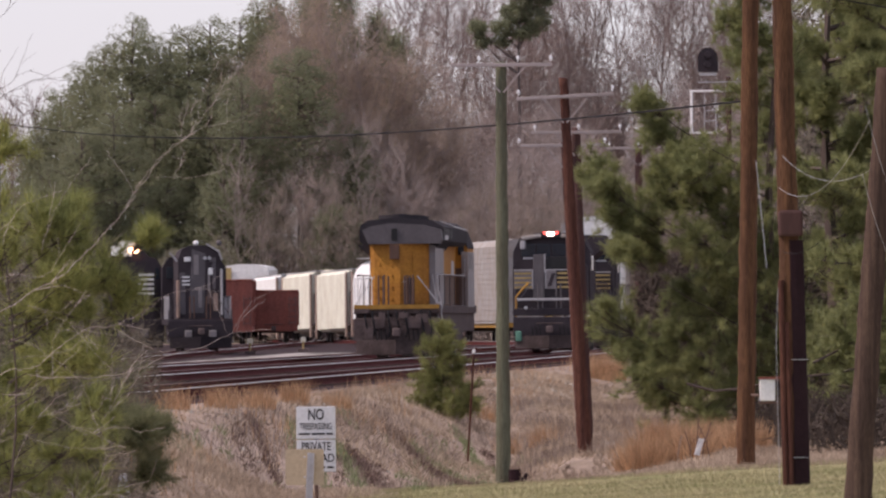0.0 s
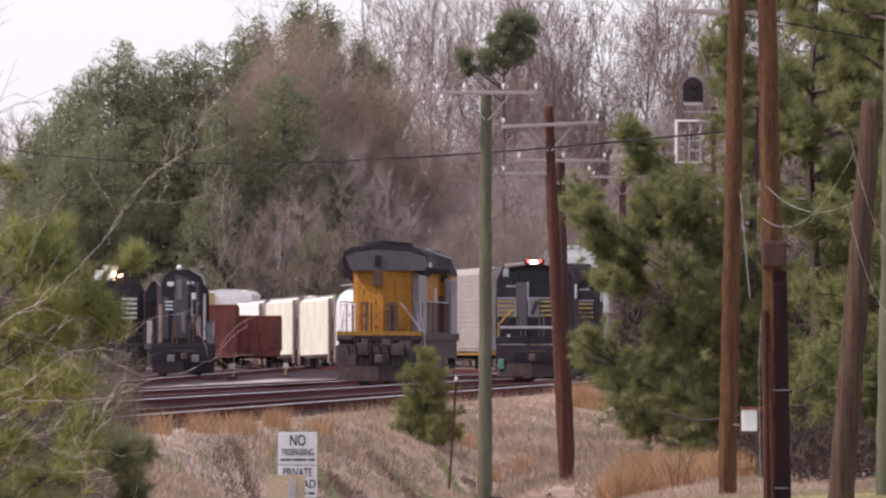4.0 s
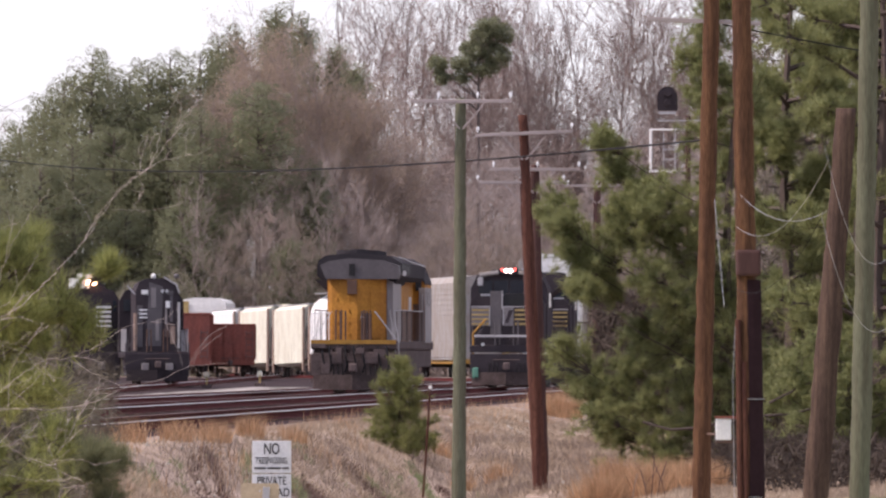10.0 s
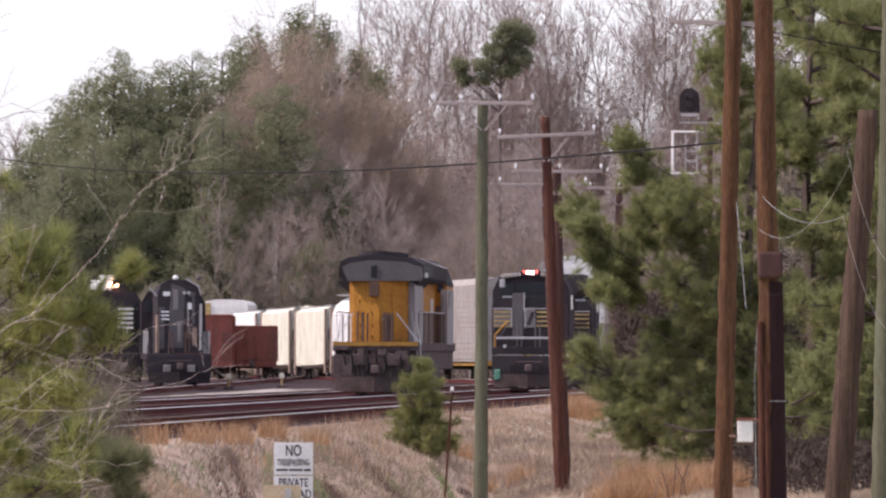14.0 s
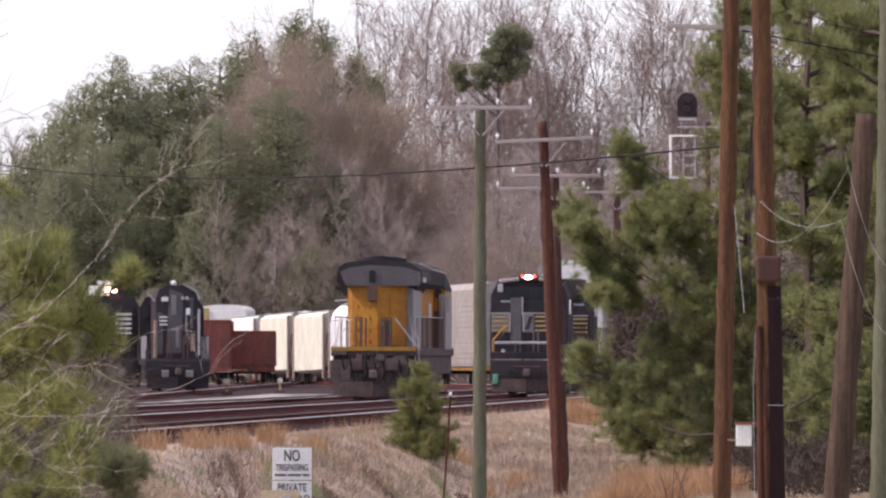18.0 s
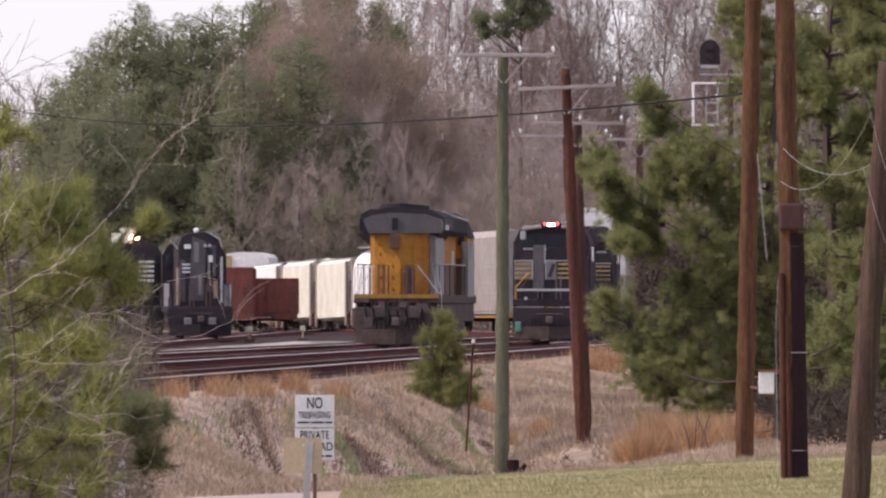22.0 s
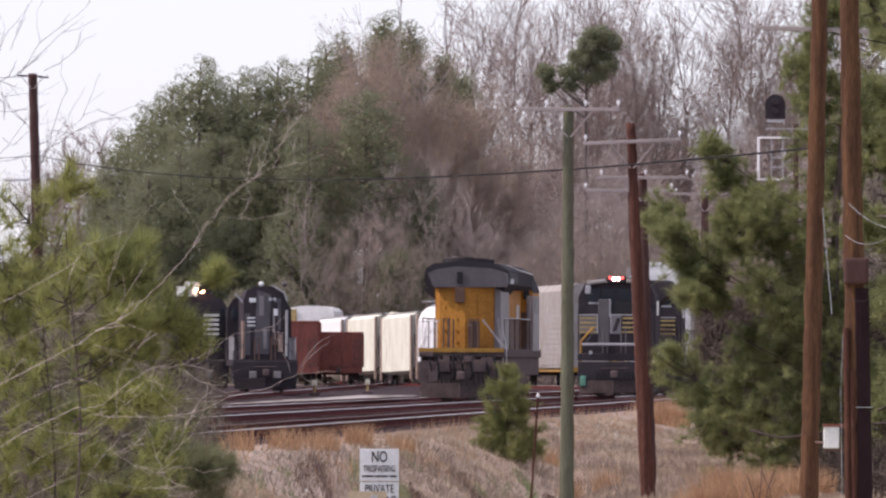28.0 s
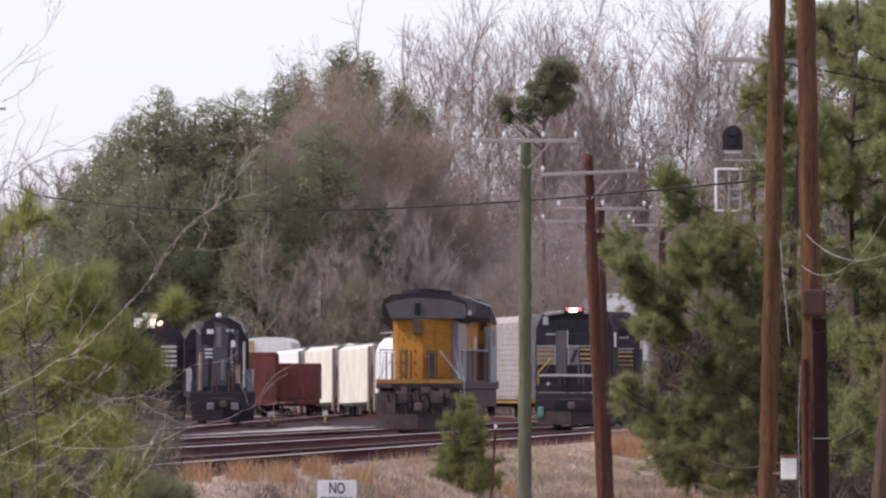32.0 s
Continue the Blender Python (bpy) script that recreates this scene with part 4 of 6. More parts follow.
def rack_car(x, y, rz, label, L=27.0, tall=1.0, mat="rack", corner="gold"):
    """A tall enclosed car carrier with slatted side panels."""
    t = thing("rack_car", x, y, 0, rz, label, "freight car", "tall car carriers")
    t.scale.z = tall
    bm = B()
    box(bm, 0, L / 2, 3.25, 2.9, L - 0.3, 4.4)
    profile(bm, ((-1.46, 5.45), (1.46, 5.45), (1.2, 5.75), (0.5, 5.88), (-0.5, 5.88), (-1.2, 5.75)), 0.15, L - 0.15)
    body = part("body", bm, mat, t)
    for s in (-1, 1):
        for j in range(14):
            bm = B()
            box(bm, s * 1.47, L / 2, 1.35 + 0.3 * j, 0.03, L - 0.5, 0.282)
            part("side_slat", bm, mat, body)
        bm = B()
        box(bm, s * 1.45, 0.12, 3.3, 0.2, 0.2, 4.6, bevel=0.03)
        part("corner_post", bm, corner, body, "faded yellow corner post" if corner == "gold" else "")
    for j in range(14):
        bm = B()
        box(bm, 0, 0.13, 1.35 + 0.3 * j, 2.6, 0.03, 0.282)
        part("end_slat", bm, mat, body)
    bm = B()
    box(bm, 0, L / 2, 0.95, 2.7, L, 0.28)
    part("sill", bm, "stripe", t, "yellow-brown side sill")
    coupler(t, 0, -1)
    truck(t, 3.0, 2, 1.75, 0.42)
    truck(t, L - 3.0, 2, 1.75, 0.42)
    return t


yellow_loco()
black_loco(410, "black wide-nosed diesel locomotive with striped nose and lit headlights")
second = black_loco(433.5, "black diesel locomotive coupled behind another")
for o in list(second.children_recursive):
    if o.name.split(".")[0] in ("headlight", "marker_lamp"):
        o.data.materials.clear()
        o.data.materials.append(M["steel"])
switcher("black hood locomotive, its grey sooty long hood end facing", -11.0, 460, 2.6, True)
switcher("black locomotive with white nose stripes and a lit headlight", -14.55, 476, 3.0, False)
gondola(-10.05, 600, 1.0, 3.1, "brown gondola car with ribbed rusty sides")
gondola(-12.5, 588, 0.5, 3.7, "tall red-brown gondola car with ribbed sides")
for k in range(4):
    y = 640 + 17.4 * k
    car = hopper(-2.12 - 2.53 * k, y, 8.2, "hopper_grey" if k in (0, 3) else "cream", "white rounded covered hopper car" if k == 0 else "cream covered hopper car in a row of its kind", k == 0)
    car.matrix_basis = pose(-2.12 - 2.53 * k, y, (0.0, 0.0, -0.03, -0.15)[k], -0.5 if k else 0, 0, 8.2)
rack_car(4.7, 580, 5.7, "tall pale car carrier with slatted panels and yellow corners")
rack_car(6.9, 457.5, -0.5, "tall pale car carrier behind the black locomotives", 27.0, 1.0, "hopper_grey", "rack")
boxcar = rack_car(-13.88, 712, -3.2, "white boxcar with an orange end panel back in the yard", 10.0, 0.905, "hopper_grey", "hopper_grey")
boxcar.scale.x = 1.09
bm = B()
box(bm, -1.18, 0.07, 4.2, 0.62, 0.1, 2.8, bevel=0.02)
part("end_panel", bm, "gold", boxcar, "faded orange end panel")

# ---------------------------------------------------------------- poles, wires, signs


def pole(name, base, top, r0, r1, mat, label, arm=None, arm_w=1.85, arm_drop=0.1, tilt=0.0, pins=(-0.92, -0.42, 0.3, 0.9), braces=True, arm_off=0.0, arm_back=False):
    """A timber pole with knots and, where it has one, a crossarm with braces and insulators."""
    bx, by, bz = base
    tx, ty, tz = top
    t = thing(name, bx, by, bz, 0, label, "utility pole")
    n = 46
    bm = B()
    rnd = random.Random(label)
    ring0 = None
    H = tz - bz
    for k in range(n + 1):
        f = k / n
        r = r0 + (r1 - r0) * f
        r *= 1 + rnd.uniform(-0.035, 0.035)
        c = Vector(((tx - bx) * f + rnd.uniform(-1, 1) * 0.007 + 0.012 * math.sin(3.1 * f + bx), (ty - by) * f, H * f))
        if k == 0:
            c.z -= 0.3
        ring = [bm.verts.new(c + Vector((math.cos(a) * r * rnd.uniform(0.95, 1.05), math.sin(a) * r, 0))) for a in [2 * math.pi * j / 12 for j in range(12)]]
        if ring0:
            for j in range(12):
                bm.faces.new((ring0[j], ring0[(j + 1) % 12], ring[(j + 1) % 12], ring[j]))
        ring0 = ring
    bm.faces.new(ring0)
    ob = part("shaft", bm, mat, t)
    for p in ob.data.polygons:
        p.use_smooth = True
    if arm:
        ax = (tx - bx) * (1 - arm_drop / H)
        front = r1 + 0.05 if arm_back else -r1 - 0.05
        az = H - arm_drop
        rot = Matrix.Rotation(radians(tilt), 4, "Y")
        bm = B()
        box(bm, ax + arm_off, front, az, arm_w, 0.075, 0.068, rot, bevel=0.012)
        a = part("crossarm", bm, arm, t, "weathered grey timber crossarm")
        if braces:
            for s in (-1, 1):
                bm = B()
                rod(bm, (ax + s * 0.42, -r1 - 0.08, az - 0.04), (ax + s * 0.03, -r1 - 0.03, az - 0.5), 0.016, seg=6)
                part("brace", bm, "arm", a)
        for p in pins:
            px, pz = ax + arm_off + p * arm_w / 1.85, az + 0.055 - math.sin(radians(tilt)) * p
            bm = B()
            rod(bm, (px, front, pz), (px, front, pz + 0.05), 0.014, seg=6)
            rod(bm, (px, front, pz + 0.045), (px, front, pz + 0.085), 0.032, 0.034, 10)
            ball(bm, px, front, pz + 0.09, 0.03, 1.0, 1)
            part("insulator", bm, "glass", a, "glossy white insulator")
    return t


def hanging(name, a, b, sag, r, mat, label, category="cable", n=24):
    a, b = Vector(a), Vector(b)
    bm = B()
    pts = []
    for k in range(n + 1):
        f = k / n
        p = a.lerp(b, f)
        p.z -= sag * 4 * f * (1 - f)
        pts.append(p)
    rods(bm, pts, r, 5)
    return tagged(part(name, bm, mat), label, category)


pole("utility_pole", (1.06, 185, -1.75), (1.11, 185, 5.99), 0.135, 0.095, "pole_green", "tall greenish treated timber pole with one crossarm", "arm", 1.84, 0.06)
pole("utility_pole", (2.67, 193, -1.3), (2.34, 193, 5.88), 0.145, 0.085, "pole_red", "red-brown timber pole with a tilted crossarm", "arm", 1.86, 0.36, -2.5, (-0.88, 0.9))
pole("utility_pole", (3.0, 214, -1.0), (2.84, 214, 5.32), 0.14, 0.09, "pole_dark", "dark brown timber pole with a crossarm", "arm", 1.9, 0.1, 0, (-0.85, 0.05, 0.9))
pole("utility_pole", (3.14, 230, -0.9), (2.78, 230, 5.3), 0.14, 0.08, "pole_dark", "dark timber pole standing behind another", "arm", 2.0, 0.08, 0, (-0.95, 0.85))
pole("utility_pole", (5.62, 290, -0.5), (5.62, 290, 6.25), 0.15, 0.1, "pole_dark", "dark timber pole beside the pine", "arm", 1.9, 0.1, 0, (-0.8, 0.0, 0.8))
pole("utility_pole", (4.64, 156, -1.4), (4.80, 156, 8.2), 0.145, 0.120, "pole_brown", "tall orange-brown timber pole leaning slightly, with a crossarm", "arm", 1.75, 1.75, 2.0, (-0.95, -0.85), False, -0.1, True)
pole_b = pole("utility_pole", (4.86, 140, -1.4), (4.66, 140, 8.0), 0.155, 0.125, "pole_brown", "tall dark brown pole with a box and conduits")
pole("leaning_stub_pole", (4.71, 116.6, -1.4), (5.12, 116.6, 4.15), 0.165, 0.115, "pole_grey", "weathered grey-brown stub pole, leaning, sawn off on top")
pole("utility_pole", (6.22, 117, -1.3), (6.2, 117, 5.5), 0.14, 0.11, "pole_grey", "weathered grey-brown pole that holds slack cables")
pole("utility_pole", (6.87, 152, -1.3), (7.06, 152, 8.4), 0.155, 0.14, "pole_green", "tall pale green treated pole at the mown rise")
pole("utility_pole", (-18.4, 400, -0.5), (-18.75, 400, 12.7), 0.24, 0.17, "pole_dark", "dark tall pole with two short crossarms against the sky", "pole_dark", 1.25, 0.12, 4.0, (-0.8, 0.25, 0.85))

# fittings of the pole with the box: its dark wrap, conduits and junction box
bm = B()
rod(bm, (0.03, 0, 0.0), (-0.03, 0, 3.75), 0.165, 0.150, 14)
part("wrap", bm, "tar", pole_b, "black tar wrap round the lower shaft")
bm = B()
box(bm, -0.06, -0.16, 3.98, 0.34, 0.24, 0.36, bevel=0.04)
part("junction_box", bm, "pole_dark", pole_b, "brown weathered junction box")
for x, top_z in ((-0.20, 3.2), (-0.12, 2.62)):
    bm = B()
    rod(bm, (x + 0.05, -0.14, -0.2), (x, -0.14, top_z), 0.042, seg=8)
    part("conduit", bm, "pole_red", pole_b, "rusty brown conduit")
bm = B()
rods(bm, [(-0.24, -0.15, 0.1), (-0.27, -0.15, 2.4), (-0.24, -0.15, 3.1)], 0.0035)
part("ground_wire", bm, "steel", pole_b, "thin pale ground wire")
for z in (0.75, 2.1):
    bm = B()
    rod(bm, (0.01, 0, z), (0.01, 0, z + 0.008), 0.168, seg=14)
    part("strap", bm, "steel", pole_b)

# service box hung between the poles
sbx = thing("utility_box", 4.93, 154.6, 0.0, 0, "white metal utility box with a brown lid on a bracket", "utility box")
bm = B()
box(bm, 0.0, 0, 0.18, 0.235, 0.16, 0.33, bevel=0.015)
part("body", bm, "white", sbx)
bm = B()
box(bm, 0.1, 0, 0.365, 0.46, 0.2, 0.03)
part("lid", bm, "brick", sbx, "brown lid")
bm = B()
box(bm, 0.1, 0, -0.01, 0.44, 0.1, 0.03)
rod(bm, (0.30, 0.02, -1.3), (0.30, 0.02, 0.36), 0.03, seg=8)
rod(bm, (-0.12, 0.0, 0.1), (-0.2, 1.3, 0.1), 0.02, seg=6)
part("bracket", bm, "post", sbx)

# slack cables between the poles, and the guys
hanging("slack_cable", (4.69, 139.8, 3.52), (4.90, 116.45, 2.96), 0.22, 0.0032, "steel", "thin pale slack cable between two poles")
hanging("slack_cable", (4.64, 139.8, 3.08), (4.92, 116.45, 3.55), 0.42, 0.0032, "steel", "thin pale slack cable between two poles")
hanging("slack_cable", (4.58, 139.8, 2.25), (4.90, 116.45, 3.03), 0.42, 0.0032, "black", "thin dark slack cable between two poles")
hanging("slack_cable", (4.87, 116.4, 3.71), (6.06, 116.9, 3.68), 1.34, 0.0032, "steel", "pale slack cable from the stub pole")
hanging("slack_cable", (4.83, 116.4, 2.91), (6.12, 116.9, 2.9), 1.33, 0.0032, "steel", "pale slack cable from the stub pole")
hanging("guy_wire", (4.83, 155.87, 3.70), (4.97, 155.6, 2.05), 0.0, 0.0045, "steel", "pale rod hanging beside a pole", n=2)
hanging("overhead_wire", (-18.5, 399.7, 9.45), (4.68, 156.0, 4.62), 0.70, 0.017, "black", "black overhead cable sagging across the yard", n=60)
hanging("overhead_wire", (-18.4, 399.7, 12.6), (-60.0, 420.0, 13.5), 0.6, 0.010, "black", "thin black overhead wire against the sky")
hanging("overhead_wire", (-18.5, 399.7, 9.45), (-60.0, 420.0, 9.4), 0.6, 0.013, "black", "thin black overhead wire against the sky")
hanging("overhead_wire", (4.95, 156.0, 6.4), (14.0, 156.5, 5.0), 0.1, 0.012, "black", "thin wire from the crossarm")

# pole-side lamp far away: a pale arm
la = thing("street_lamp", -19.75, 400, 8.4, 0, "pale street lamp head on a short arm", "street lamp")
bm = B()
box(bm, 0.35, 0, 0.12, 1.0, 0.25, 0.14, bevel=0.05)
part("lamp_head", bm, "white", la)
bm = B()
rods(bm, [(0.7, 0, 0.14), (1.5, 0, 0.25), (2.0, 0, 0.1)], 0.03)
part("arm", bm, "steel", la)

# railway signal with its cage
sg = thing("railway_signal", 7.9, 300, -0.2, 0, "railway signal with a black rounded target and a white service cage", "railway signal")
bm = B()
rod(bm, (0.62, 0.3, 0), (0.62, 0.3, 8.6), 0.08, seg=10)
part("mast", bm, "pole_dark", sg)
bm = B()
pts = [(-0.3, 8.75), (0.3, 8.75)] + [(0.3 * math.cos(a), 9.15 + 0.32 * math.sin(a)) for a in [math.pi * k / 10 for k in range(11)]]
profile(bm, pts, -0.05, 0.05)
tgt = part("target", bm, "lococlack", sg, "black rounded target board")
for z in (8.98, 9.25):
    bm = B()
    rod(bm, (0, -0.05, z), (0, -0.3, z), 0.11, 0.1, 12)
    part("hood", bm, "lococlack", tgt)
bm = B()
box(bm, 0, 0.0, 8.68, 0.5, 0.2, 0.07), box(bm, 0.35, 0, 8.45, 1.3, 0.12, 0.03)
part("bracket", bm, "steel", sg)
# outer bars are white for the light they catch, inner ones grey
for (a, b), r in ((((-0.5, 8.18), (-0.5, 6.95)), 0.045), (((-0.55, 8.18), (0.7, 8.18)), 0.03), (((-0.55, 6.95), (0.3, 6.95)), 0.03), (((0.3, 6.95), (0.5, 7.15)), 0.02), (((-0.12, 8.15), (-0.12, 7.0)), 0.02), (((0.22, 8.15), (0.22, 7.0)), 0.02), (((-0.12, 7.6), (0.22, 7.6)), 0.02), (((-0.12, 7.3), (0.22, 7.3)), 0.02)):
    bm = B()
    rod(bm, (a[0], -0.2, a[1]), (b[0], -0.2, b[1]), r, seg=6)
    part("cage_bar", bm, "white" if r > 0.025 else "lightgrey", sg, "cage bar with the light it catches in its white" if r > 0.025 else "grey cage bar")

# notices


def words(text, size, x, z, parent, y=-0.014, name="lettering", narrow=0.8):
    """Flat letters of the built-in font, centred at x, on the face y."""
    c = bpy.data.curves.new(name, "FONT")
    c.body, c.size, c.align_x, c.align_y, c.extrude, c.offset = text, size, "CENTER", "CENTER", 0.001, size * 0.012
    o = new(name, c)
    dg = bpy.context.evaluated_depsgraph_get()
    me = bpy.data.meshes.new_from_object(o.evaluated_get(dg))
    bpy.data.objects.remove(o)
    me.transform(pose(x, y, z, 90, 0, 0) @ Matrix.Diagonal((narrow, 1, 1, 1)))
    me.materials.clear()
    me.materials.append(M["ink"])
    ob = new(name, me)
    ob.parent = parent
    return ob


def bars(parent, x, z, w, h, shares):
    """A line of small print as plain bars, one for each word."""
    at = x - w / 2
    gap = 0.018
    unit = (w - gap * (len(shares) - 1)) / sum(shares)
    for k in shares:
        bm = B()
        box(bm, at + k * unit / 2, -0.0135, z, k * unit, 0.003, h)
        part("small_print", bm, "ink", parent)
        at += k * unit + gap


st = thing("notice_sign", -1.49, 118, ground_z(-1.49, 118), 0, "two white notice plates with black lettering on one post", "sign")
z0 = -ground_z(-1.49, 118)
bm = B()
rod(bm, (0.0, 0.04, -0.3), (0.0, 0.04, z0 + 0.28), 0.022, seg=8)
part("post", bm, "post", st, "rusty steel post")
bm = B()
box(bm, 0, 0, z0 + 0.115, 0.455, 0.016, 0.375, bevel=0.006)
p1 = part("upper_plate", bm, "sign", st)
bm = B()
box(bm, 0, 0, z0 - 0.27, 0.455, 0.016, 0.37, bevel=0.006)
p2 = part("lower_plate", bm, "sign", st)
words("NO", 0.18, 0.0, z0 + 0.205, p1, narrow=0.66)
words("TRESPASSING", 0.108, 0.0, z0 + 0.07, p1, narrow=0.58)
bars(p1, 0.0, z0 - 0.015, 0.40, 0.022, (7, 8, 4))
words("PRIVATE", 0.135, 0.0, z0 - 0.165, p2, narrow=0.68)
words("ROAD", 0.135, 0.06, z0 - 0.30, p2)
bars(p2, 0.0, z0 - 0.405, 0.40, 0.024, (7, 8, 4))
for ob in (p1, p2):
    for zz in ((z0 + 0.275, z0 - 0.05) if ob is p1 else (z0 - 0.10, z0 - 0.44)):
        bm = B()
        ball(bm, 0, -0.01, zz, 0.012, 1, 1)
        part("bolt", bm, "steel", ob)

gy = ground_z(-1.45, 106)
tb = thing("road_sign", -1.46, 106, gy, 0, "back of a faded tan sign board on a channel post", "sign")
bm = B()
profile(bm, ((-0.2, -gy - 0.40), (-0.185, -gy - 0.415), (0.185, -gy - 0.415), (0.2, -gy - 0.40), (0.2, -gy - 0.055), (0.185, -gy - 0.04), (-0.185, -gy - 0.04), (-0.2, -gy - 0.055)), -0.012, 0.012)
part("board", bm, "tan", tb)
bm = B()
for x in (-0.03, 0.03):
    box(bm, x, -0.03, -gy - 0.75, 0.012, 0.04, 1.35)
box(bm, 0, -0.016, -gy - 0.75, 0.06, 0.01, 1.35)
po = part("channel_post", bm, "steel", tb, "galvanised channel post")
po.matrix_basis = pose(0, 0, 0, 0, 3.0, 0)
for zz in (-gy - 0.12, -gy - 0.33):
    bm = B()
    ball(bm, 0.0, -0.05, zz, 0.012, 1, 1)
    part("bolt", bm, "steel", tb)

mk = thing("marker_post", -4.46, 141, ground_z(-4.46, 141), 0, "pale bluish plastic marker post", "marker post")
bm = B()
box(bm, 0, 0, 0.30, 0.10, 0.03, 0.85, bevel=0.01)
part("stake", bm, "white", mk)
bm = B()
box(bm, 0, -0.02, 0.52, 0.16, 0.02, 0.29, bevel=0.01)
part("marker_plate", bm, "plastic", mk)
sk = thing("stake", 0.46, 200, -1.3, 0, "thin rusty leaning stake with a pale tip", "stake")
bm = B()
rod(bm, (0, 0, -0.2), (0.14, 0, 1.93), 0.022, seg=6)
part("rod", bm, "pole_red", sk)
bm = B()
ball(bm, 0.14, 0, 1.97, 0.04, 1.3, 1)
part("tip", bm, "white", sk)

sp = thing("tree_stump", 1.30, 184.6, ground_z(1.30, 184.6), 0, "small dark rotten stump beside a pole", "stump")
bm = B()
rod(bm, (0, 0, -0.2), (-0.03, 0, 0.3), 0.15, 0.11, 9)
rod(bm, (0.08, 0, 0.0), (0.2, 0.05, 0.22), 0.06, 0.04, 7)
part("wood", bm, "tar", sp)
for x, y in ((-8.95, 470), (-6.9, 500)):
    sw = thing("switch_stand", x, y, -0.24, 0, "small pale yellow switch stand between the tracks", "switch stand", "switch stands")
    bm = B()
    box(bm, 0, 0, 0.08, 0.5, 0.4, 0.16, bevel=0.02)
    part("base", bm, "grime", sw)
    bm = B()
    rod(bm, (0, 0, 0.1), (0, 0, 0.55), 0.05, seg=8)
    part("spindle", bm, "gold", sw)
    bm = B()
    box(bm, 0, -0.02, 0.62, 0.26, 0.03, 0.26, bevel=0.03)
    part("target", bm, "cream", sw)

# ---------------------------------------------------------------- plants


def rand_dirs(rng, n, up=0.0):
    d = rng.normal(size=(n, 3))
    d[:, 2] += up
    return d / np.linalg.norm(d, axis=1, keepdims=True)


def needles(rng, centres, axes, per, length, width, flare=0.9, along=0.4):
    """Tufts: per thin triangles round each centre, fanned about its axis."""
    n = len(centres)
    c = np.repeat(centres, per, axis=0)
    a = np.repeat(axes, per, axis=0)
    d = a + flare * rng.normal(size=(n * per, 3)) * 0.6
    d /= np.linalg.norm(d, axis=1, keepdims=True)
    side = np.cross(d, rng.normal(size=(n * per, 3)))
    side /= np.linalg.norm(side, axis=1, keepdims=True) + 1e-9
    ln = length * rng.uniform(0.6, 1.15, size=(n * per, 1))
    st = c + a * rng.uniform(-along, along, size=(n * per, 1)) * length
    w = width * rng.uniform(0.7, 1.2, size=(n * per, 1))
    return np.stack([st - side * w / 2, st + side * w / 2, st + d * ln], axis=1)


def flakes(rng, centres, radii, per, size):
    """Small random leaf triangles filling ellipsoids."""
    n = len(centres)
    c = np.repeat(centres, per, axis=0)
    r = np.repeat(radii, per, axis=0)
    d = rand_dirs(rng, n * per) * (rng.uniform(0.15, 1.0, size=(n * per, 1)) ** 0.5)
    p = c + d * r
    a, b = rand_dirs(rng, n * per), rand_dirs(rng, n * per)
    s = size * rng.uniform(0.5, 1.3, size=(n * per, 1))
    return np.stack([p - a * s * 0.5, p + a * s * 0.5, p + b * s], axis=1)


def branching(rng, start, direction, length, radius, depth, spread, kids, out, up=0.12, wiggle=0.16, shrink=0.66, thin=0.58, tips=None):
    """Grows a limb and its children as stick rows; tips gathers the ends."""
    p = np.array(start, float)
    d = np.array(direction, float)
    d /= np.linalg.norm(d)
    n = 4 if depth > 1 else 2
    pts = [(p.copy(), d.copy())]
    for k in range(n):
        d = d + wiggle * rng.normal(size=3)
        d[2] += up
        d /= np.linalg.norm(d)
        q = p + d * length / n
        r0, r1 = radius * (1 - 0.5 * k / n), radius * (1 - 0.5 * (k + 1) / n)
        out.append((*p, *q, r0, r1))
        p = q
        pts.append((p.copy(), d.copy()))
    if tips is not None and depth <= 1:
        tips.append((p, d))
    if depth <= 0:
        return
    for k in range(kids):
        i = 1 + int(rng.integers(0, n))
        q, dd = pts[i]
        e = dd + spread * rng.normal(size=3)
        branching(rng, q, e, length * shrink * rng.uniform(0.7, 1.2), radius * thin, depth - 1, spread, kids, out, up, wiggle, shrink, thin, tips)


def puffs(rng, centres, radii, per, size):
    """Rounded needle clumps: leaf triangles gathered towards the skin of each ellipsoid."""
    n = len(centres)
    c, r = np.repeat(centres, per, axis=0), np.repeat(radii, per, axis=0)
    d = rand_dirs(rng, n * per)
    p = c + d * r * rng.uniform(0.45, 1.0, size=(n * per, 1)) ** 0.6
    a = d + 0.9 * rng.normal(size=(n * per, 3))
    a /= np.linalg.norm(a, axis=1, keepdims=True)
    b = np.cross(a, rand_dirs(rng, n * per))
    s = size * rng.uniform(0.6, 1.3, size=(n * per, 1))
    return np.stack([p - b * s * 0.42, p + b * s * 0.42, p + a * s * 0.9], axis=1)


WOOD = 1.045                                     # how much farther out the wood stands than its first layout


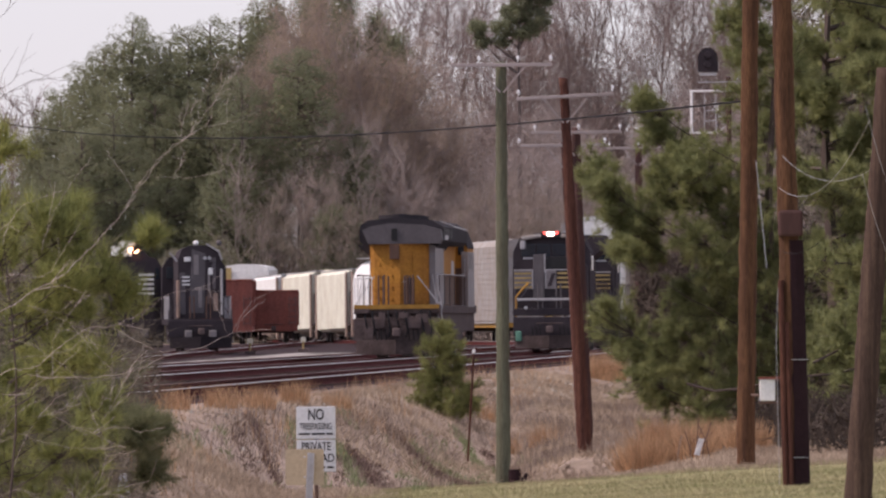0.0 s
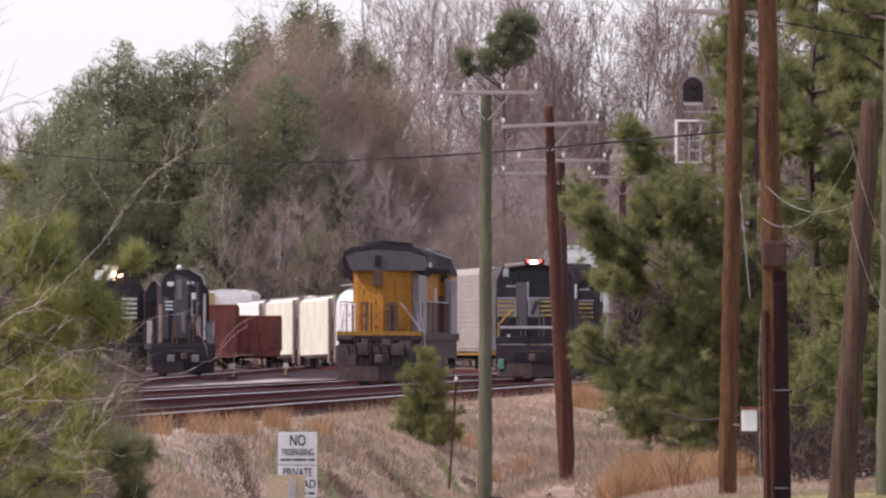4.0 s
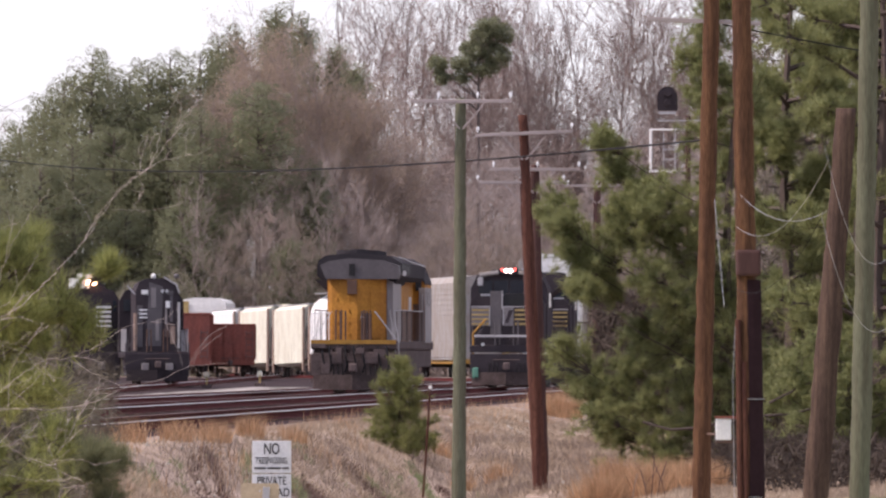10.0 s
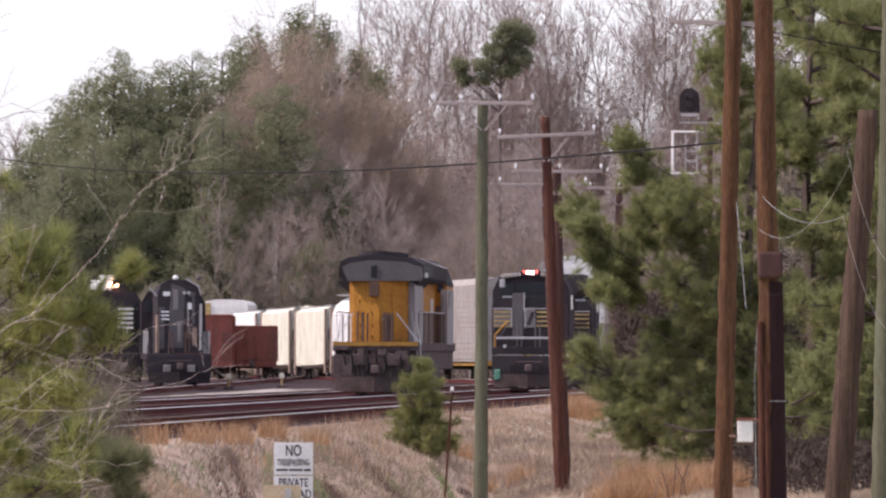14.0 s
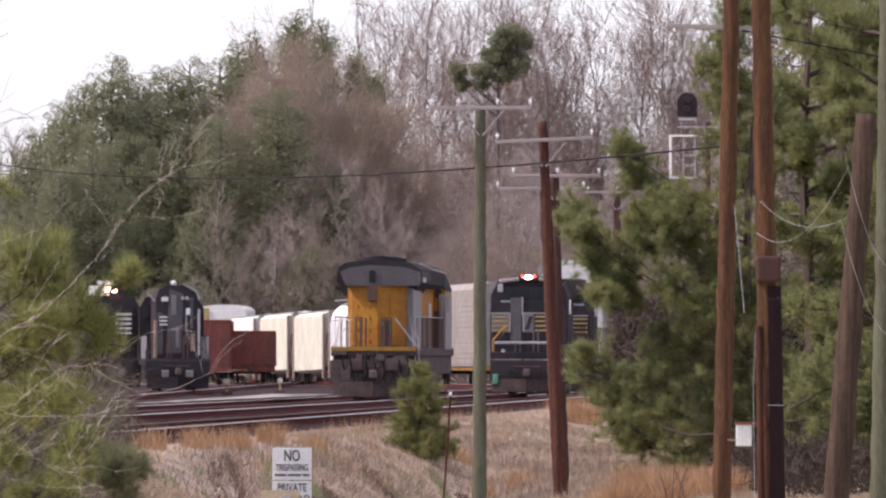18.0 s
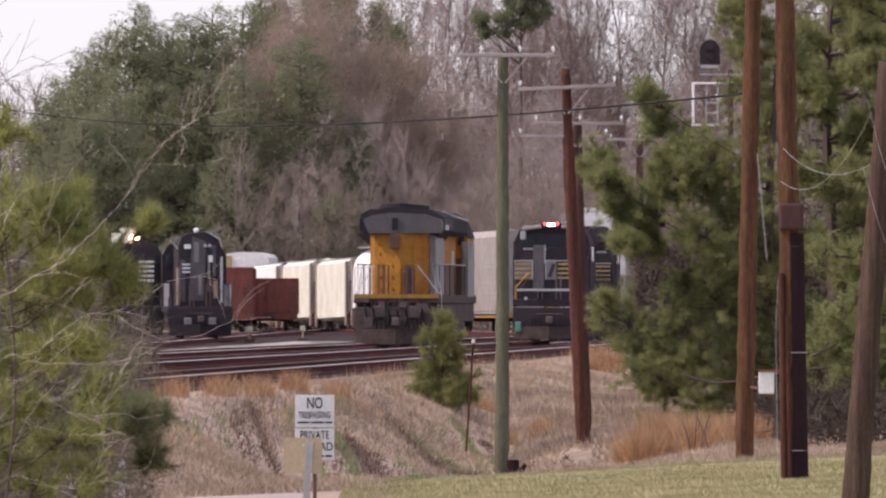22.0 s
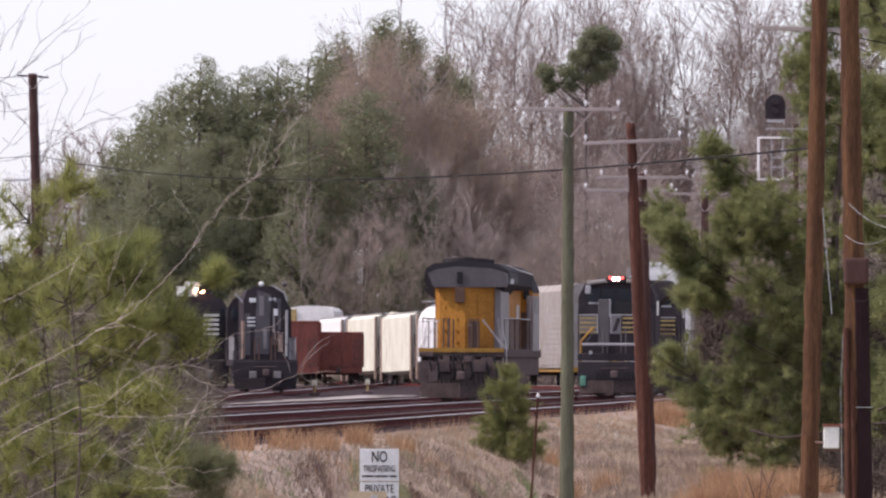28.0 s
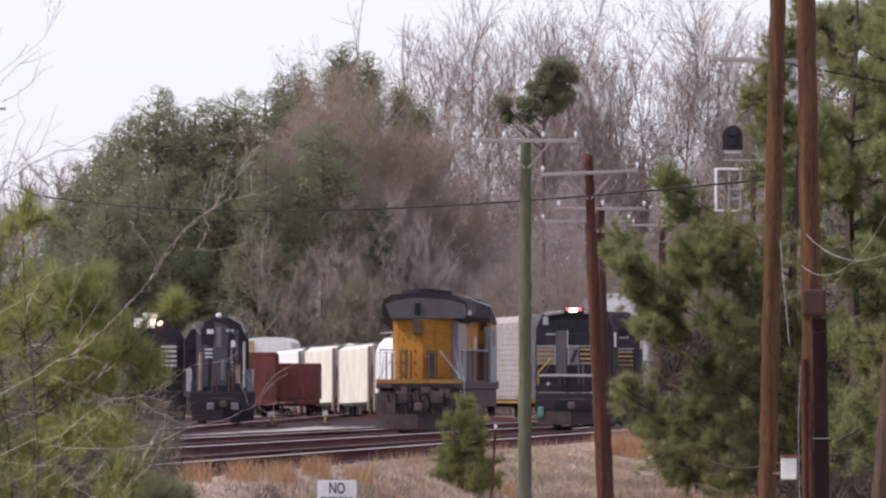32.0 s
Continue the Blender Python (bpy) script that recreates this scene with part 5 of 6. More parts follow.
def far_pine(x, y, h, seed, width=2.4, low=0.3, clumps=190, label="tall dark green pine at the wood's edge"):
    """A tall pine of the far wood: trunk, limbs and a crown of rounded needle clumps."""
    x, y, h = x * WOOD, y * WOOD, h * WOOD
    rng = np.random.default_rng(seed)
    t = thing("pine_tree", x, y, ground_z(x, y), 0, label, "tree", "pines of the far wood")
    lean = rng.normal(size=2) * 0.015
    segs, cs, rs = [], [], []
    n = 8
    for k in range(n):
        f0, f1 = k / n, (k + 1) / n
        segs.append((lean[0] * h * f0, lean[1] * h * f0, (h - 0.6) * f0, lean[0] * h * f1, lean[1] * h * f1, (h - 0.6) * f1, 0.30 * (1 - 0.85 * f0), 0.30 * (1 - 0.85 * f1)))
    lump = rng.uniform(0, 6.28, 4)
    for k in range(clumps):
        g = (k + rng.uniform()) / clumps
        f = low + (1 - low) * g
        a = rng.uniform(0, 2 * math.pi)
        env = width * max(0.35, (1 - g ** 4.5) ** 0.55) * min(1.0, 0.45 + 3.2 * g)
        env *= 1 + 0.22 * math.sin(3 * a + lump[0] + 9 * g) + 0.14 * math.sin(5 * g * 6.28 + lump[1])
        rad = env * rng.uniform(0.55, 1.0) ** 0.5
        q = rng.uniform(0.42, 0.92) * (0.85 if g > 0.85 else 1.0)
        c = np.array((lean[0] * h * f + rad * math.cos(a), lean[1] * h * f + rad * math.sin(a), h * f - q * 0.5))
        if k % 3 == 0:
            segs.append((lean[0] * h * f, lean[1] * h * f, h * f - 0.9, *c, 0.05, 0.015))
        cs.append(c)
        rs.append((q, q, q * rng.uniform(0.62, 0.85)))
    sticks("trunk", segs, "far_bark", t, sides=4)
    core = [(lean[0] * h * f, lean[1] * h * f, h * f) for f in (low + (1 - low) * k for k in (0.15, 0.35, 0.55, 0.75))]
    wide = [(width * w, width * w, h * (1 - low) * 0.16) for w in (0.75, 0.85, 0.8, 0.6)]
    full = np.concatenate([puffs(rng, np.array(cs), np.array(rs), 104, 0.12), flakes(rng, np.array(core), np.array(wide), 700, 0.32)])
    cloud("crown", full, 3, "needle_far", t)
    return t


def flat_pine(x, y, h, seed, label, lobes):
    """A tall bare-stemmed pine whose crown is a few uneven lobes: (sideways, height, half width, half height)."""
    x, y = x * WOOD, y * WOOD
    rng = np.random.default_rng(seed)
    t = thing("pine_tree", x, y, ground_z(x, y), 0, label, "tree", "pines of the far wood")
    segs = [(0, 0, h * k / 8, 0, 0, h * (k + 1) / 8, 0.26 * (1 - 0.09 * k), 0.26 * (1 - 0.09 * (k + 1))) for k in range(8)]
    cs, rs = [], []
    for dx, z, w, hh in [[v * WOOD for v in row] for row in lobes]:
        foot = max(h * 0.6, z - 0.6 * abs(dx) - 0.8)
        segs.append((0, 0, min(foot, h), dx * 0.5, 0.1, (min(foot, h) + z) / 2 - 0.2, 0.09, 0.06))
        segs.append((dx * 0.5, 0.1, (min(foot, h) + z) / 2 - 0.2, dx, 0, z, 0.06, 0.02))
        for _ in range(int(46 * w * hh) + 10):
            d = rand_dirs(rng, 1)[0] * rng.uniform(0.2, 1.0) ** 0.45
            cs.append((dx + d[0] * w, d[1] * w, z + d[2] * hh))
            q = rng.uniform(0.22, 0.5)
            rs.append((q, q, q * 0.7))
    sticks("trunk", segs, "far_bark", t, sides=5)
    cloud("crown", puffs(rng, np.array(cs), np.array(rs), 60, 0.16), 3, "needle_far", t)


def bare_tree(x, y, h, seed, depth=5, mat="bare", label="tall leafless grey hardwood", buds=0, crown_mat="bud", kids=4, group="bare trees of the far wood", twig=0.30):
    """A leafless tree: a forked trunk, limbs and a haze of twigs, with buds where it has them."""
    x, y, h = x * WOOD, y * WOOD, h * WOOD
    rng = np.random.default_rng(seed)
    z = ground_z(x, y)
    t = thing("bare_tree", x, y, z, 0, label, "tree", group)
    out, tips, stem = [], [], []
    p = np.array((0.0, 0.0, 0.0))
    n = 7
    for k in range(n):
        q = p + np.array((rng.normal() * 0.18, rng.normal() * 0.18, h * 0.80 / n))
        r0, r1 = twig * (1 - 0.75 * k / n), twig * (1 - 0.75 * (k + 1) / n)
        stem.append(len(out))
        out.append((*p, *q, r0, r1))
        p = q
        if k >= 1:
            for _ in range(2 if k < 3 else 3):
                a = rng.uniform(0, 2 * math.pi)
                d = (math.cos(a) * 0.6, math.sin(a) * 0.6, rng.uniform(0.6, 1.2))
                branching(rng, p, d, h * 0.28 * rng.uniform(0.7, 1.1) * (1.1 - 0.4 * k / n), r1 * 0.55, depth - 2, 0.42, kids, out, 0.1, 0.13, 0.62, 0.55, tips)
    branching(rng, p, (0, 0, 1), h * 0.2, 0.07, depth - 2, 0.4, kids, out, 0.1, 0.13, 0.62, 0.55, tips)
    s = np.array(out)
    s[:, 6:8] = np.maximum(s[:, 6:8], 0.013)
    big = np.zeros(len(s), bool)
    big[stem] = True
    sticks("trunk", s[big], mat, t, sides=5)
    sticks("crown", s[~big], mat, t, sides=3)
    if buds:
        tp = np.array([q for q, _ in tips])
        cloud("bud_haze", flakes(rng, tp, np.full((len(tp), 3), 0.75), buds, 0.08), 3, crown_mat, t)


def wood():
    rng = np.random.default_rng(5)
    # the left pine mass, its ridge rising to the right, with lower pines before it
    for k, (x, h) in enumerate(((-28.8, 15.4), (-27.3, 18.2), (-25.8, 20.0), (-24.3, 21.2), (-22.6, 23.0), (-21.0, 22.0), (-19.5, 21.8), (-18.0, 22.2), (-16.6, 22.9), (-15.1, 23.4))):
        far_pine(x + 0.6, 714 + rng.uniform(-6, 10), h, 40 + k, 2.7, 0.42, 140)
    for k, (x, h) in enumerate(((-27.6, 12.5), (-25.2, 15.0), (-22.9, 16.5), (-20.6, 17.5), (-18.4, 16.5), (-16.4, 18.2), (-14.4, 18.6), (-19.4, 11.5), (-24.0, 10.5), (-15.6, 12.0))):
        far_pine(x + 0.5, 702 + rng.uniform(-4, 4), h, 60 + k, 2.9, 0.04, 220)
    for k, (x, h, w, lo) in enumerate(((-13.4, 24.6, 1.7, 0.5), (-11.9, 25.2, 1.6, 0.55), (-9.9, 25.7, 1.7, 0.6), (-8.3, 26.7, 1.6, 0.6), (-6.5, 26.2, 1.6, 0.6), (-5.0, 24.0, 1.5, 0.6), (-2.8, 22.4, 1.5, 0.65))):
        far_pine(x, 726 + rng.uniform(-3, 5), h, 80 + k, w, lo, 95)
    far_pine(-9.8, 703, 20.4, 121, 3.2, 0.5, 210, "dark green pine among brown budding hardwoods")
    for k, (x, h, w) in enumerate(((-12.4, 11.5, 1.9), (-5.4, 15.0, 1.6), (-7.6, 9.5, 1.7))):
        far_pine(x, 700 + rng.uniform(-4, 4), h, 124 + k, w, 0.35, 110)
    flat_pine(5.6, 726, 23.6, 90, "lone flat-topped pine standing above the bare trees", ((0.9, 25.1, 1.0, 0.6), (0.3, 24.4, 1.0, 0.75), (1.7, 24.5, 0.8, 0.75), (-0.3, 23.2, 1.0, 0.8), (1.3, 23.0, 0.95, 0.85), (-1.2, 22.3, 0.75, 0.6), (0.5, 22.0, 0.9, 0.55), (-2.9, 22.3, 0.55, 0.75), (-2.6, 21.3, 0.5, 0.4), (-1.2, 21.4, 0.55, 0.35)))
    for k, (x, h) in enumerate(((-30.2, 11.4), (-31.8, 10.6), (-33.6, 10.0), (-35.4, 9.6))):
        far_pine(x, 728 + rng.uniform(-6, 6), h, 140 + k, 1.8, 0.15, 110)
    for k, (x, h) in enumerate(((-29.0, 17.2), (-30.4, 15.2), (-31.9, 14.0), (-33.7, 13.0))):
        bare_tree(x, 730 + rng.uniform(-5, 5), h, 150 + k, 5, "bare", twig=0.16)
    # reddish budding hardwoods before them
    for k, (x, h) in enumerate(((-12.4, 19.2), (-11.0, 20.6), (-8.9, 21.0), (-6.9, 20.4), (-5.0, 19.4), (-3.4, 17.6), (-7.8, 17.5), (-1.6, 15.5))):
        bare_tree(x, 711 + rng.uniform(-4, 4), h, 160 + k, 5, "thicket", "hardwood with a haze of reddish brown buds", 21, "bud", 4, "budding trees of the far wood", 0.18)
    # pale bare trees behind, to the right
    for k, (x, h) in enumerate(((-8.9, 26.6), (-5.6, 26.0), (-4.2, 23.0), (-12.0, 22.0))):
        bare_tree(x, 752, h, 240 + k, 4, "bare", twig=0.15)
    for k in range(16):
        x = -2.2 + 2.0 * k + rng.uniform(-0.7, 0.7)
        bare_tree(x, 748 + rng.uniform(-12, 18), 26.0 + rng.uniform(-2.2, 1.6), 200 + k, 5, "bare", buds=4, crown_mat="thicket", twig=0.19)
    # low dense growth under them
    for k in range(16):
        x = -14 + 2.9 * k + rng.uniform(-0.8, 0.8)
        bare_tree(x, 694 + rng.uniform(-4, 10), rng.uniform(7, 13), 260 + k, 4, "thicket", "grey-brown leafless undergrowth tree", 0, "bud", 4, "undergrowth trees", 0.07)


def thicket_mass(name, x0, x1, y0, y1, top, n, seed, size, mat, label, base=-0.4, wide=0.035, up=0.5):
    """Uncountable undergrowth: leaning twigs and dead leaves, thinning upwards."""
    rng = np.random.default_rng(seed)
    x, y = rng.uniform(x0, x1, n), rng.uniform(y0, y1, n)
    hmax = top * (0.78 + 0.14 * np.sin(x * 0.55 + 1.3) * np.cos(x * 0.21) + 0.08 * np.sin(x * 1.7 + seed))
    z = base + hmax * rng.uniform(0, 1, n) ** 1.1
    d = rand_dirs(rng, n, up)
    ln = size * rng.uniform(0.5, 1.4, n)[:, None]
    p = np.stack([x, y, z], axis=1)
    side = np.cross(d, rand_dirs(rng, n))
    w = wide * rng.uniform(0.6, 1.6, n)[:, None]
    ob = cloud(name, np.stack([p - side * w, p + side * w, p + d * ln], axis=1), 3, mat)
    tagged(ob, label, "undergrowth", kind="stuff")


def sprays(name, x0, x1, y0, y1, top, n, per, seed, size, mat, label, wide=0.018):
    """Brushwood: fans of fine twigs, each fan rising and spreading from one stem."""
    rng = np.random.default_rng(seed)
    x = np.repeat(rng.uniform(x0, x1, n), per)
    y = np.repeat(rng.uniform(y0, y1, n), per)
    hmax = top * (0.8 + 0.2 * np.sin(x * 0.43 + seed))
    z = np.repeat(rng.uniform(0, 1, n), per) * hmax
    axis = rng.normal(size=(n, 3)) * (0.5, 0.4, 0.15) + (0, 0, 1.0)
    d = np.repeat(axis, per, axis=0) + rng.normal(size=(n * per, 3)) * (0.42, 0.42, 0.25)
    d /= np.linalg.norm(d, axis=1, keepdims=True)
    ln = size * rng.uniform(0.35, 1.2, n * per)[:, None]
    p = np.stack([x, y, z], axis=1) + d * ln * rng.uniform(0.0, 0.7, n * per)[:, None]
    side = np.cross(d, rand_dirs(rng, n * per))
    side /= np.linalg.norm(side, axis=1, keepdims=True) + 1e-9
    w = wide * rng.uniform(0.5, 1.4, n * per)[:, None]
    tagged(cloud(name, np.stack([p - side * w, p + side * w, p + d * ln], axis=1), 3, mat), label, "undergrowth", kind="stuff")


def lobe_pine(x, y, base, h, seed, label, lobes, mat, ln, wd, per, twigs, trunk_r, group="", depth=0.5, flare=1.0, rise=0.45):
    """A pine with open growth: each bough curves out to a lobe of twigs, and every twig ends in needle tufts.
    lobes: (sideways, height, radius) from the tree's foot."""
    rng = np.random.default_rng(seed)
    t = thing("pine_tree", x, y, base, 0, label, "tree", group)
    segs, cs, ax = [], [], []
    foot = ground_z(x, y) - base - 0.25
    n = 12
    px = [np.array((0.03 * h ** 0.5 * math.sin(0.7 * k + seed), 0.02 * math.cos(k + seed), foot + (h - foot) * k / n)) for k in range(n + 1)]
    for k in range(n):
        segs.append((*px[k], *px[k + 1], trunk_r * (1 - 0.88 * k / n), trunk_r * (1 - 0.88 * (k + 1) / n)))
    for dx, dz, r in lobes:
        c = np.array((dx, rng.normal() * depth * (0.4 + 0.3 * abs(dx)), dz))
        z0 = min(max(dz - 0.58 * abs(dx) - 0.1 * rng.uniform(), foot + 0.3), h * 0.96)
        a = np.array((0.0, 0.0, z0))
        mid = (a + c) / 2 + np.array((0, 0, -0.10 * abs(dx)))
        m = 7
        p = a
        line = [a]
        for k in range(1, m + 1):
            f = k / m
            q = (1 - f) ** 2 * a + 2 * f * (1 - f) * mid + f * f * c + rng.normal(size=3) * 0.04 * r
            w = min(trunk_r * 0.22, 0.014)
            segs.append((*p, *q, w * (1 - 0.75 * (k - 1) / m) + 0.003, w * (1 - 0.75 * k / m) + 0.003))
            line.append(q)
            p = q
        out = (c - a) / np.linalg.norm(c - a)
        for _ in range(twigs):
            st = line[int(rng.integers(m - 1, m + 1))]
            q = c + rng.normal(size=3) * (0.62 * r, 0.62 * r, 0.55 * r)
            k2 = (st + q) / 2 + rng.normal(size=3) * 0.08 * r
            segs.append((*st, *k2, 0.0035 + trunk_r * 0.035, 0.003 + trunk_r * 0.02))
            segs.append((*k2, *q, 0.003 + trunk_r * 0.02, 0.003))
            e = (q - st) / (np.linalg.norm(q - st) + 1e-6)
            for b, f in ((q, 1.0), (k2 * 0.35 + q * 0.65, 0.8)):
                g = e * 0.55 + np.array((0, 0, rise)) + 0.6 * rng.normal(size=3)
                cs.append(b)
                ax.append(g / np.linalg.norm(g))
    sticks("trunk", segs, "bark", t, sides=4)
    cloud("crown", needles(rng, np.array(cs), np.array(ax), per, ln, wd, flare, 0.35), 3, mat, t)
    return t


def big_pine(x, y, h, seed, label, boughs):
    """A tall pine from its boughs: (height, bearing in degrees, length, rise)."""
    rng = np.random.default_rng(seed)
    z = ground_z(x, y)
    t = thing("pine_tree", x, y, z, 0, label, "tree", "pines by the poles")
    segs, cs, ax = [], [], []
    n = 12
    px = [np.array((0.08 * math.sin(0.7 * k + seed), 0.05 * math.cos(k + seed), h * k / n - (0.3 if k == 0 else 0))) for k in range(n + 1)]
    for k in range(n):
        segs.append((*px[k], *px[k + 1], 0.17 * (1 - 0.85 * k / n), 0.17 * (1 - 0.85 * (k + 1) / n)))
    for bh, bearing, length, rise in boughs:
        a = radians(bearing)
        p = np.array((0.0, 0.0, bh))
        d = np.array((math.cos(a), math.sin(a), rise))
        m = 7
        for s in range(m):
            q = p + d / np.linalg.norm(d) * length / m
            segs.append((*p, *q, 0.05 * (1 - s / m) + 0.008, 0.05 * (1 - (s + 1) / m) + 0.007))
            p = q
            d = d + 0.14 * rng.normal(size=3) + np.array((0, 0, 0.03))
            if s >= 2:
                for _ in range(7):
                    e = d / np.linalg.norm(d) * 0.7 + 0.8 * rng.normal(size=3) + np.array((0, 0, 0.3))
                    e /= np.linalg.norm(e)
                    q2 = p + e * length * rng.uniform(0.08, 0.24)
                    segs.append((*p, *q2, 0.012, 0.006))
                    for f in (1.0, 0.65):
                        g = e * 0.8 + 0.45 * rng.normal(size=3) + np.array((0, 0, 0.45))
                        cs.append(p + (q2 - p) * f)
                        ax.append(g / np.linalg.norm(g))
    sticks("trunk", segs, "bark", t, sides=4)
    cloud("crown", needles(rng, np.array(cs), np.array(ax), 27, 0.27, 0.02, 1.0, 0.35), 3, "needle", t)
    return t


def bough_set(rng, lo, hi, n, near, span=(0, 360)):
    return [(lo + (hi - lo) * (k + rng.uniform()) / n, rng.uniform(*span), near * rng.uniform(0.55, 1.1), rng.uniform(0.0, 0.35)) for k in range(n)]


UPPER_LOBES = (
    (-2.46, 6.16, 0.24), (-2.19, 5.61, 0.31), (-1.86, 5.18, 0.39), (-1.3, 5.08, 0.40), (-0.5, 6.32, 0.44), (-3.44, 4.85, 0.28), (-3.06, 4.41, 0.37),
    (-2.51, 3.87, 0.41), (-2.08, 4.3, 0.39), (-2.9, 3.27, 0.26), (-1.37, 4.41, 0.48), (-1.59, 3.54, 0.48), (-0.88, 3.92, 0.48), (-0.66, 4.79, 0.46), (-2.13, 4.69, 0.28),
)
INNER_LOBES = (
    (-0.3, 3.3, 0.5), (-1.1, 3.0, 0.4), (-0.2, 5.4, 0.5), (-1.6, 4.85, 0.35), (-0.5, 4.4, 0.5),
    (-3.0, 3.9, 0.3), (-2.75, 3.5, 0.3), (-2.4, 3.3, 0.28), (-3.2, 4.5, 0.25),
    (-0.1, 2.4, 0.5), (0.1, 1.5, 0.5), (0.0, 0.8, 0.5), (0.3, 3.2, 0.5), (0.35, 0.1, 0.45), (-0.5, 3.0, 0.45), (0.5, 2.0, 0.5),
    (-0.75, 7.7, 0.32), (-0.5, 8.3, 0.36), (-0.55, 7.0, 0.3), (-0.2, 7.5, 0.42), (-0.1, 8.7, 0.36), (0.3, 6.8, 0.45),
)
LOWER_LOBES = (
    (-3.17, 2.01, 0.41), (-2.73, 1.41, 0.46), (-2.51, 0.86, 0.41), (-1.91, 1.79, 0.46), (-1.2, 2.17, 0.5), (-1.53, 1.14, 0.5), (-2.08, 0.48, 0.39), (-1.42, 0.26, 0.44),
    (-0.88, 1.41, 0.5), (-0.66, 2.72, 0.55), (-1.26, -0.17, 0.33), (-0.77, 0.54, 0.5), (-2.3, 1.3, 0.44), (-1.75, 2.5, 0.31), (-0.44, 1.85, 0.5), (-0.44, -0.12, 0.44),
)


def roadside_pines():
    rng = np.random.default_rng(77)
    lobe_pine(6.4, 196, -0.7, 9.6, 1, "broad green pine with open boughs reaching towards the tracks", UPPER_LOBES + INNER_LOBES + LOWER_LOBES, "needle", 0.22, 0.0115, 44, 44, 0.13, "pines by the poles", 0.5, 1.5, 0.4)
    low = lobe_pine(8.3, 184, -0.8, 4.6, 9, "low dark green pine growth among the pine trunks", [(-1.3 + 0.5 * (k % 6) + 0.15 * math.sin(5 * k), 0.25 + 0.62 * (k // 6) + 0.2 * math.cos(3 * k), 0.38) for k in range(24)], "needle", 0.21, 0.016, 30, 26, 0.09, "pines by the poles", 0.5, 1.5, 0.3)
    for bends, r in (([(0, 0, 1.4), (-0.6, -0.1, 1.2), (-1.2, -0.1, 1.05), (-1.9, -0.1, 1.0), (-2.9, -0.15, 0.8), (-3.4, -0.15, 0.76), (-3.9, -0.1, 0.9)], 0.022), ([(0, 0, 1.0), (-0.7, -0.1, 0.9), (-1.4, -0.1, 0.5), (-1.6, -0.1, 0.2)], 0.03),
                     ([(0, 0, 0.6), (-0.8, 0, 0.7), (-1.7, -0.1, 0.72), (-2.1, -0.1, 0.9)], 0.026), ([(0, 0, 1.9), (-0.9, 0, 1.6), (-1.6, -0.1, 1.25)], 0.024), ([(0, 0, 1.7), (0.5, 0, 1.3), (0.9, 0, 0.7)], 0.03)):
        bm = B()
        rods(bm, bends, r)
        part("bare_limb", bm, "bark", low, "dark leafless lower limb")
    big_pine(7.6, 199, 10.2, 6, "tall green pine beside the poles", bough_set(rng, 0.5, 9.6, 46, 1.8, (-140, 140)))
    big_pine(8.9, 188, 10.5, 2, "tall green pine beside the poles", bough_set(rng, 0.6, 10.2, 46, 2.1))
    big_pine(10.4, 200, 11.0, 3, "tall green pine beside the poles", bough_set(rng, 1.4, 10.6, 42, 2.3))
    big_pine(8.6, 208, 12.0, 4, "tall green pine behind the poles", bough_set(rng, 4.6, 11.8, 26, 2.0, (-150, 150)))
    big_pine(9.9, 210, 12.6, 7, "tall green pine behind the poles", bough_set(rng, 2.5, 12.2, 30, 2.0))
    big_pine(12.6, 194, 11.0, 5, "tall green pine beside the poles", bough_set(rng, 1.0, 10.6, 30, 2.2))


YOUNG_LOBES = (
    (0, 3.07, 0.13), (0.18, 2.61, 0.19), (0.60, 2.66, 0.11), (0.38, 2.5, 0.15), (1.07, 2.50, 0.07), (0.80, 2.18, 0.11), (0.59, 2.31, 0.19), (0.28, 2.27, 0.21),
    (-0.06, 2.31, 0.23), (1.07, 2.2, 0.16), (1.18, 2.03, 0.13), (0.84, 2.04, 0.2), (0.49, 1.96, 0.21), (0.14, 1.92, 0.23), (0.66, 1.69, 0.18), (0.9, 1.66, 0.16),
    (0.29, 1.61, 0.21),
)
SECOND_LOBES = (
    (-0.17, 2.95, 0.21), (0.04, 2.67, 0.23), (-0.25, 2.42, 0.25), (-0.09, 1.84, 0.25), (0.12, 1.51, 0.23), (0.78, 1.31, 0.16), (0.28, 1.18, 0.21), (0.57, 0.94, 0.21),
    (0.2, 0.81, 0.23), (0.78, 0.65, 0.16), (0.37, 0.56, 0.21), (-0.13, 1.27, 0.25),
    (-0.35, 2.6, 0.25), (-0.38, 2.2, 0.25), (-0.3, 1.8, 0.25), (-0.35, 1.4, 0.25), (-0.4, 1.0, 0.25), (-0.15, 2.2, 0.2),
)
LOW_LOBES = (
    (0.49, 1.08, 0.11), (0.38, 1.03, 0.11), (0.45, 0.76, 0.08), (0.30, 1.10, 0.10), (0.10, 1.10, 0.12), (-0.1, 0.95, 0.14),
)
SMALL_LOBES = (
    (0.01, 1.83, 0.14), (-0.11, 1.47, 0.21), (0.13, 1.3, 0.24), (-0.19, 1.06, 0.28), (0.19, 0.95, 0.31), (0, 0.71, 0.28), (-0.34, 0.65, 0.24), (0.36, 0.57, 0.24),
    (-0.16, 0.36, 0.31), (0.19, 0.3, 0.31), (-0.49, 0.3, 0.19), (0.49, 0.24, 0.19),
)


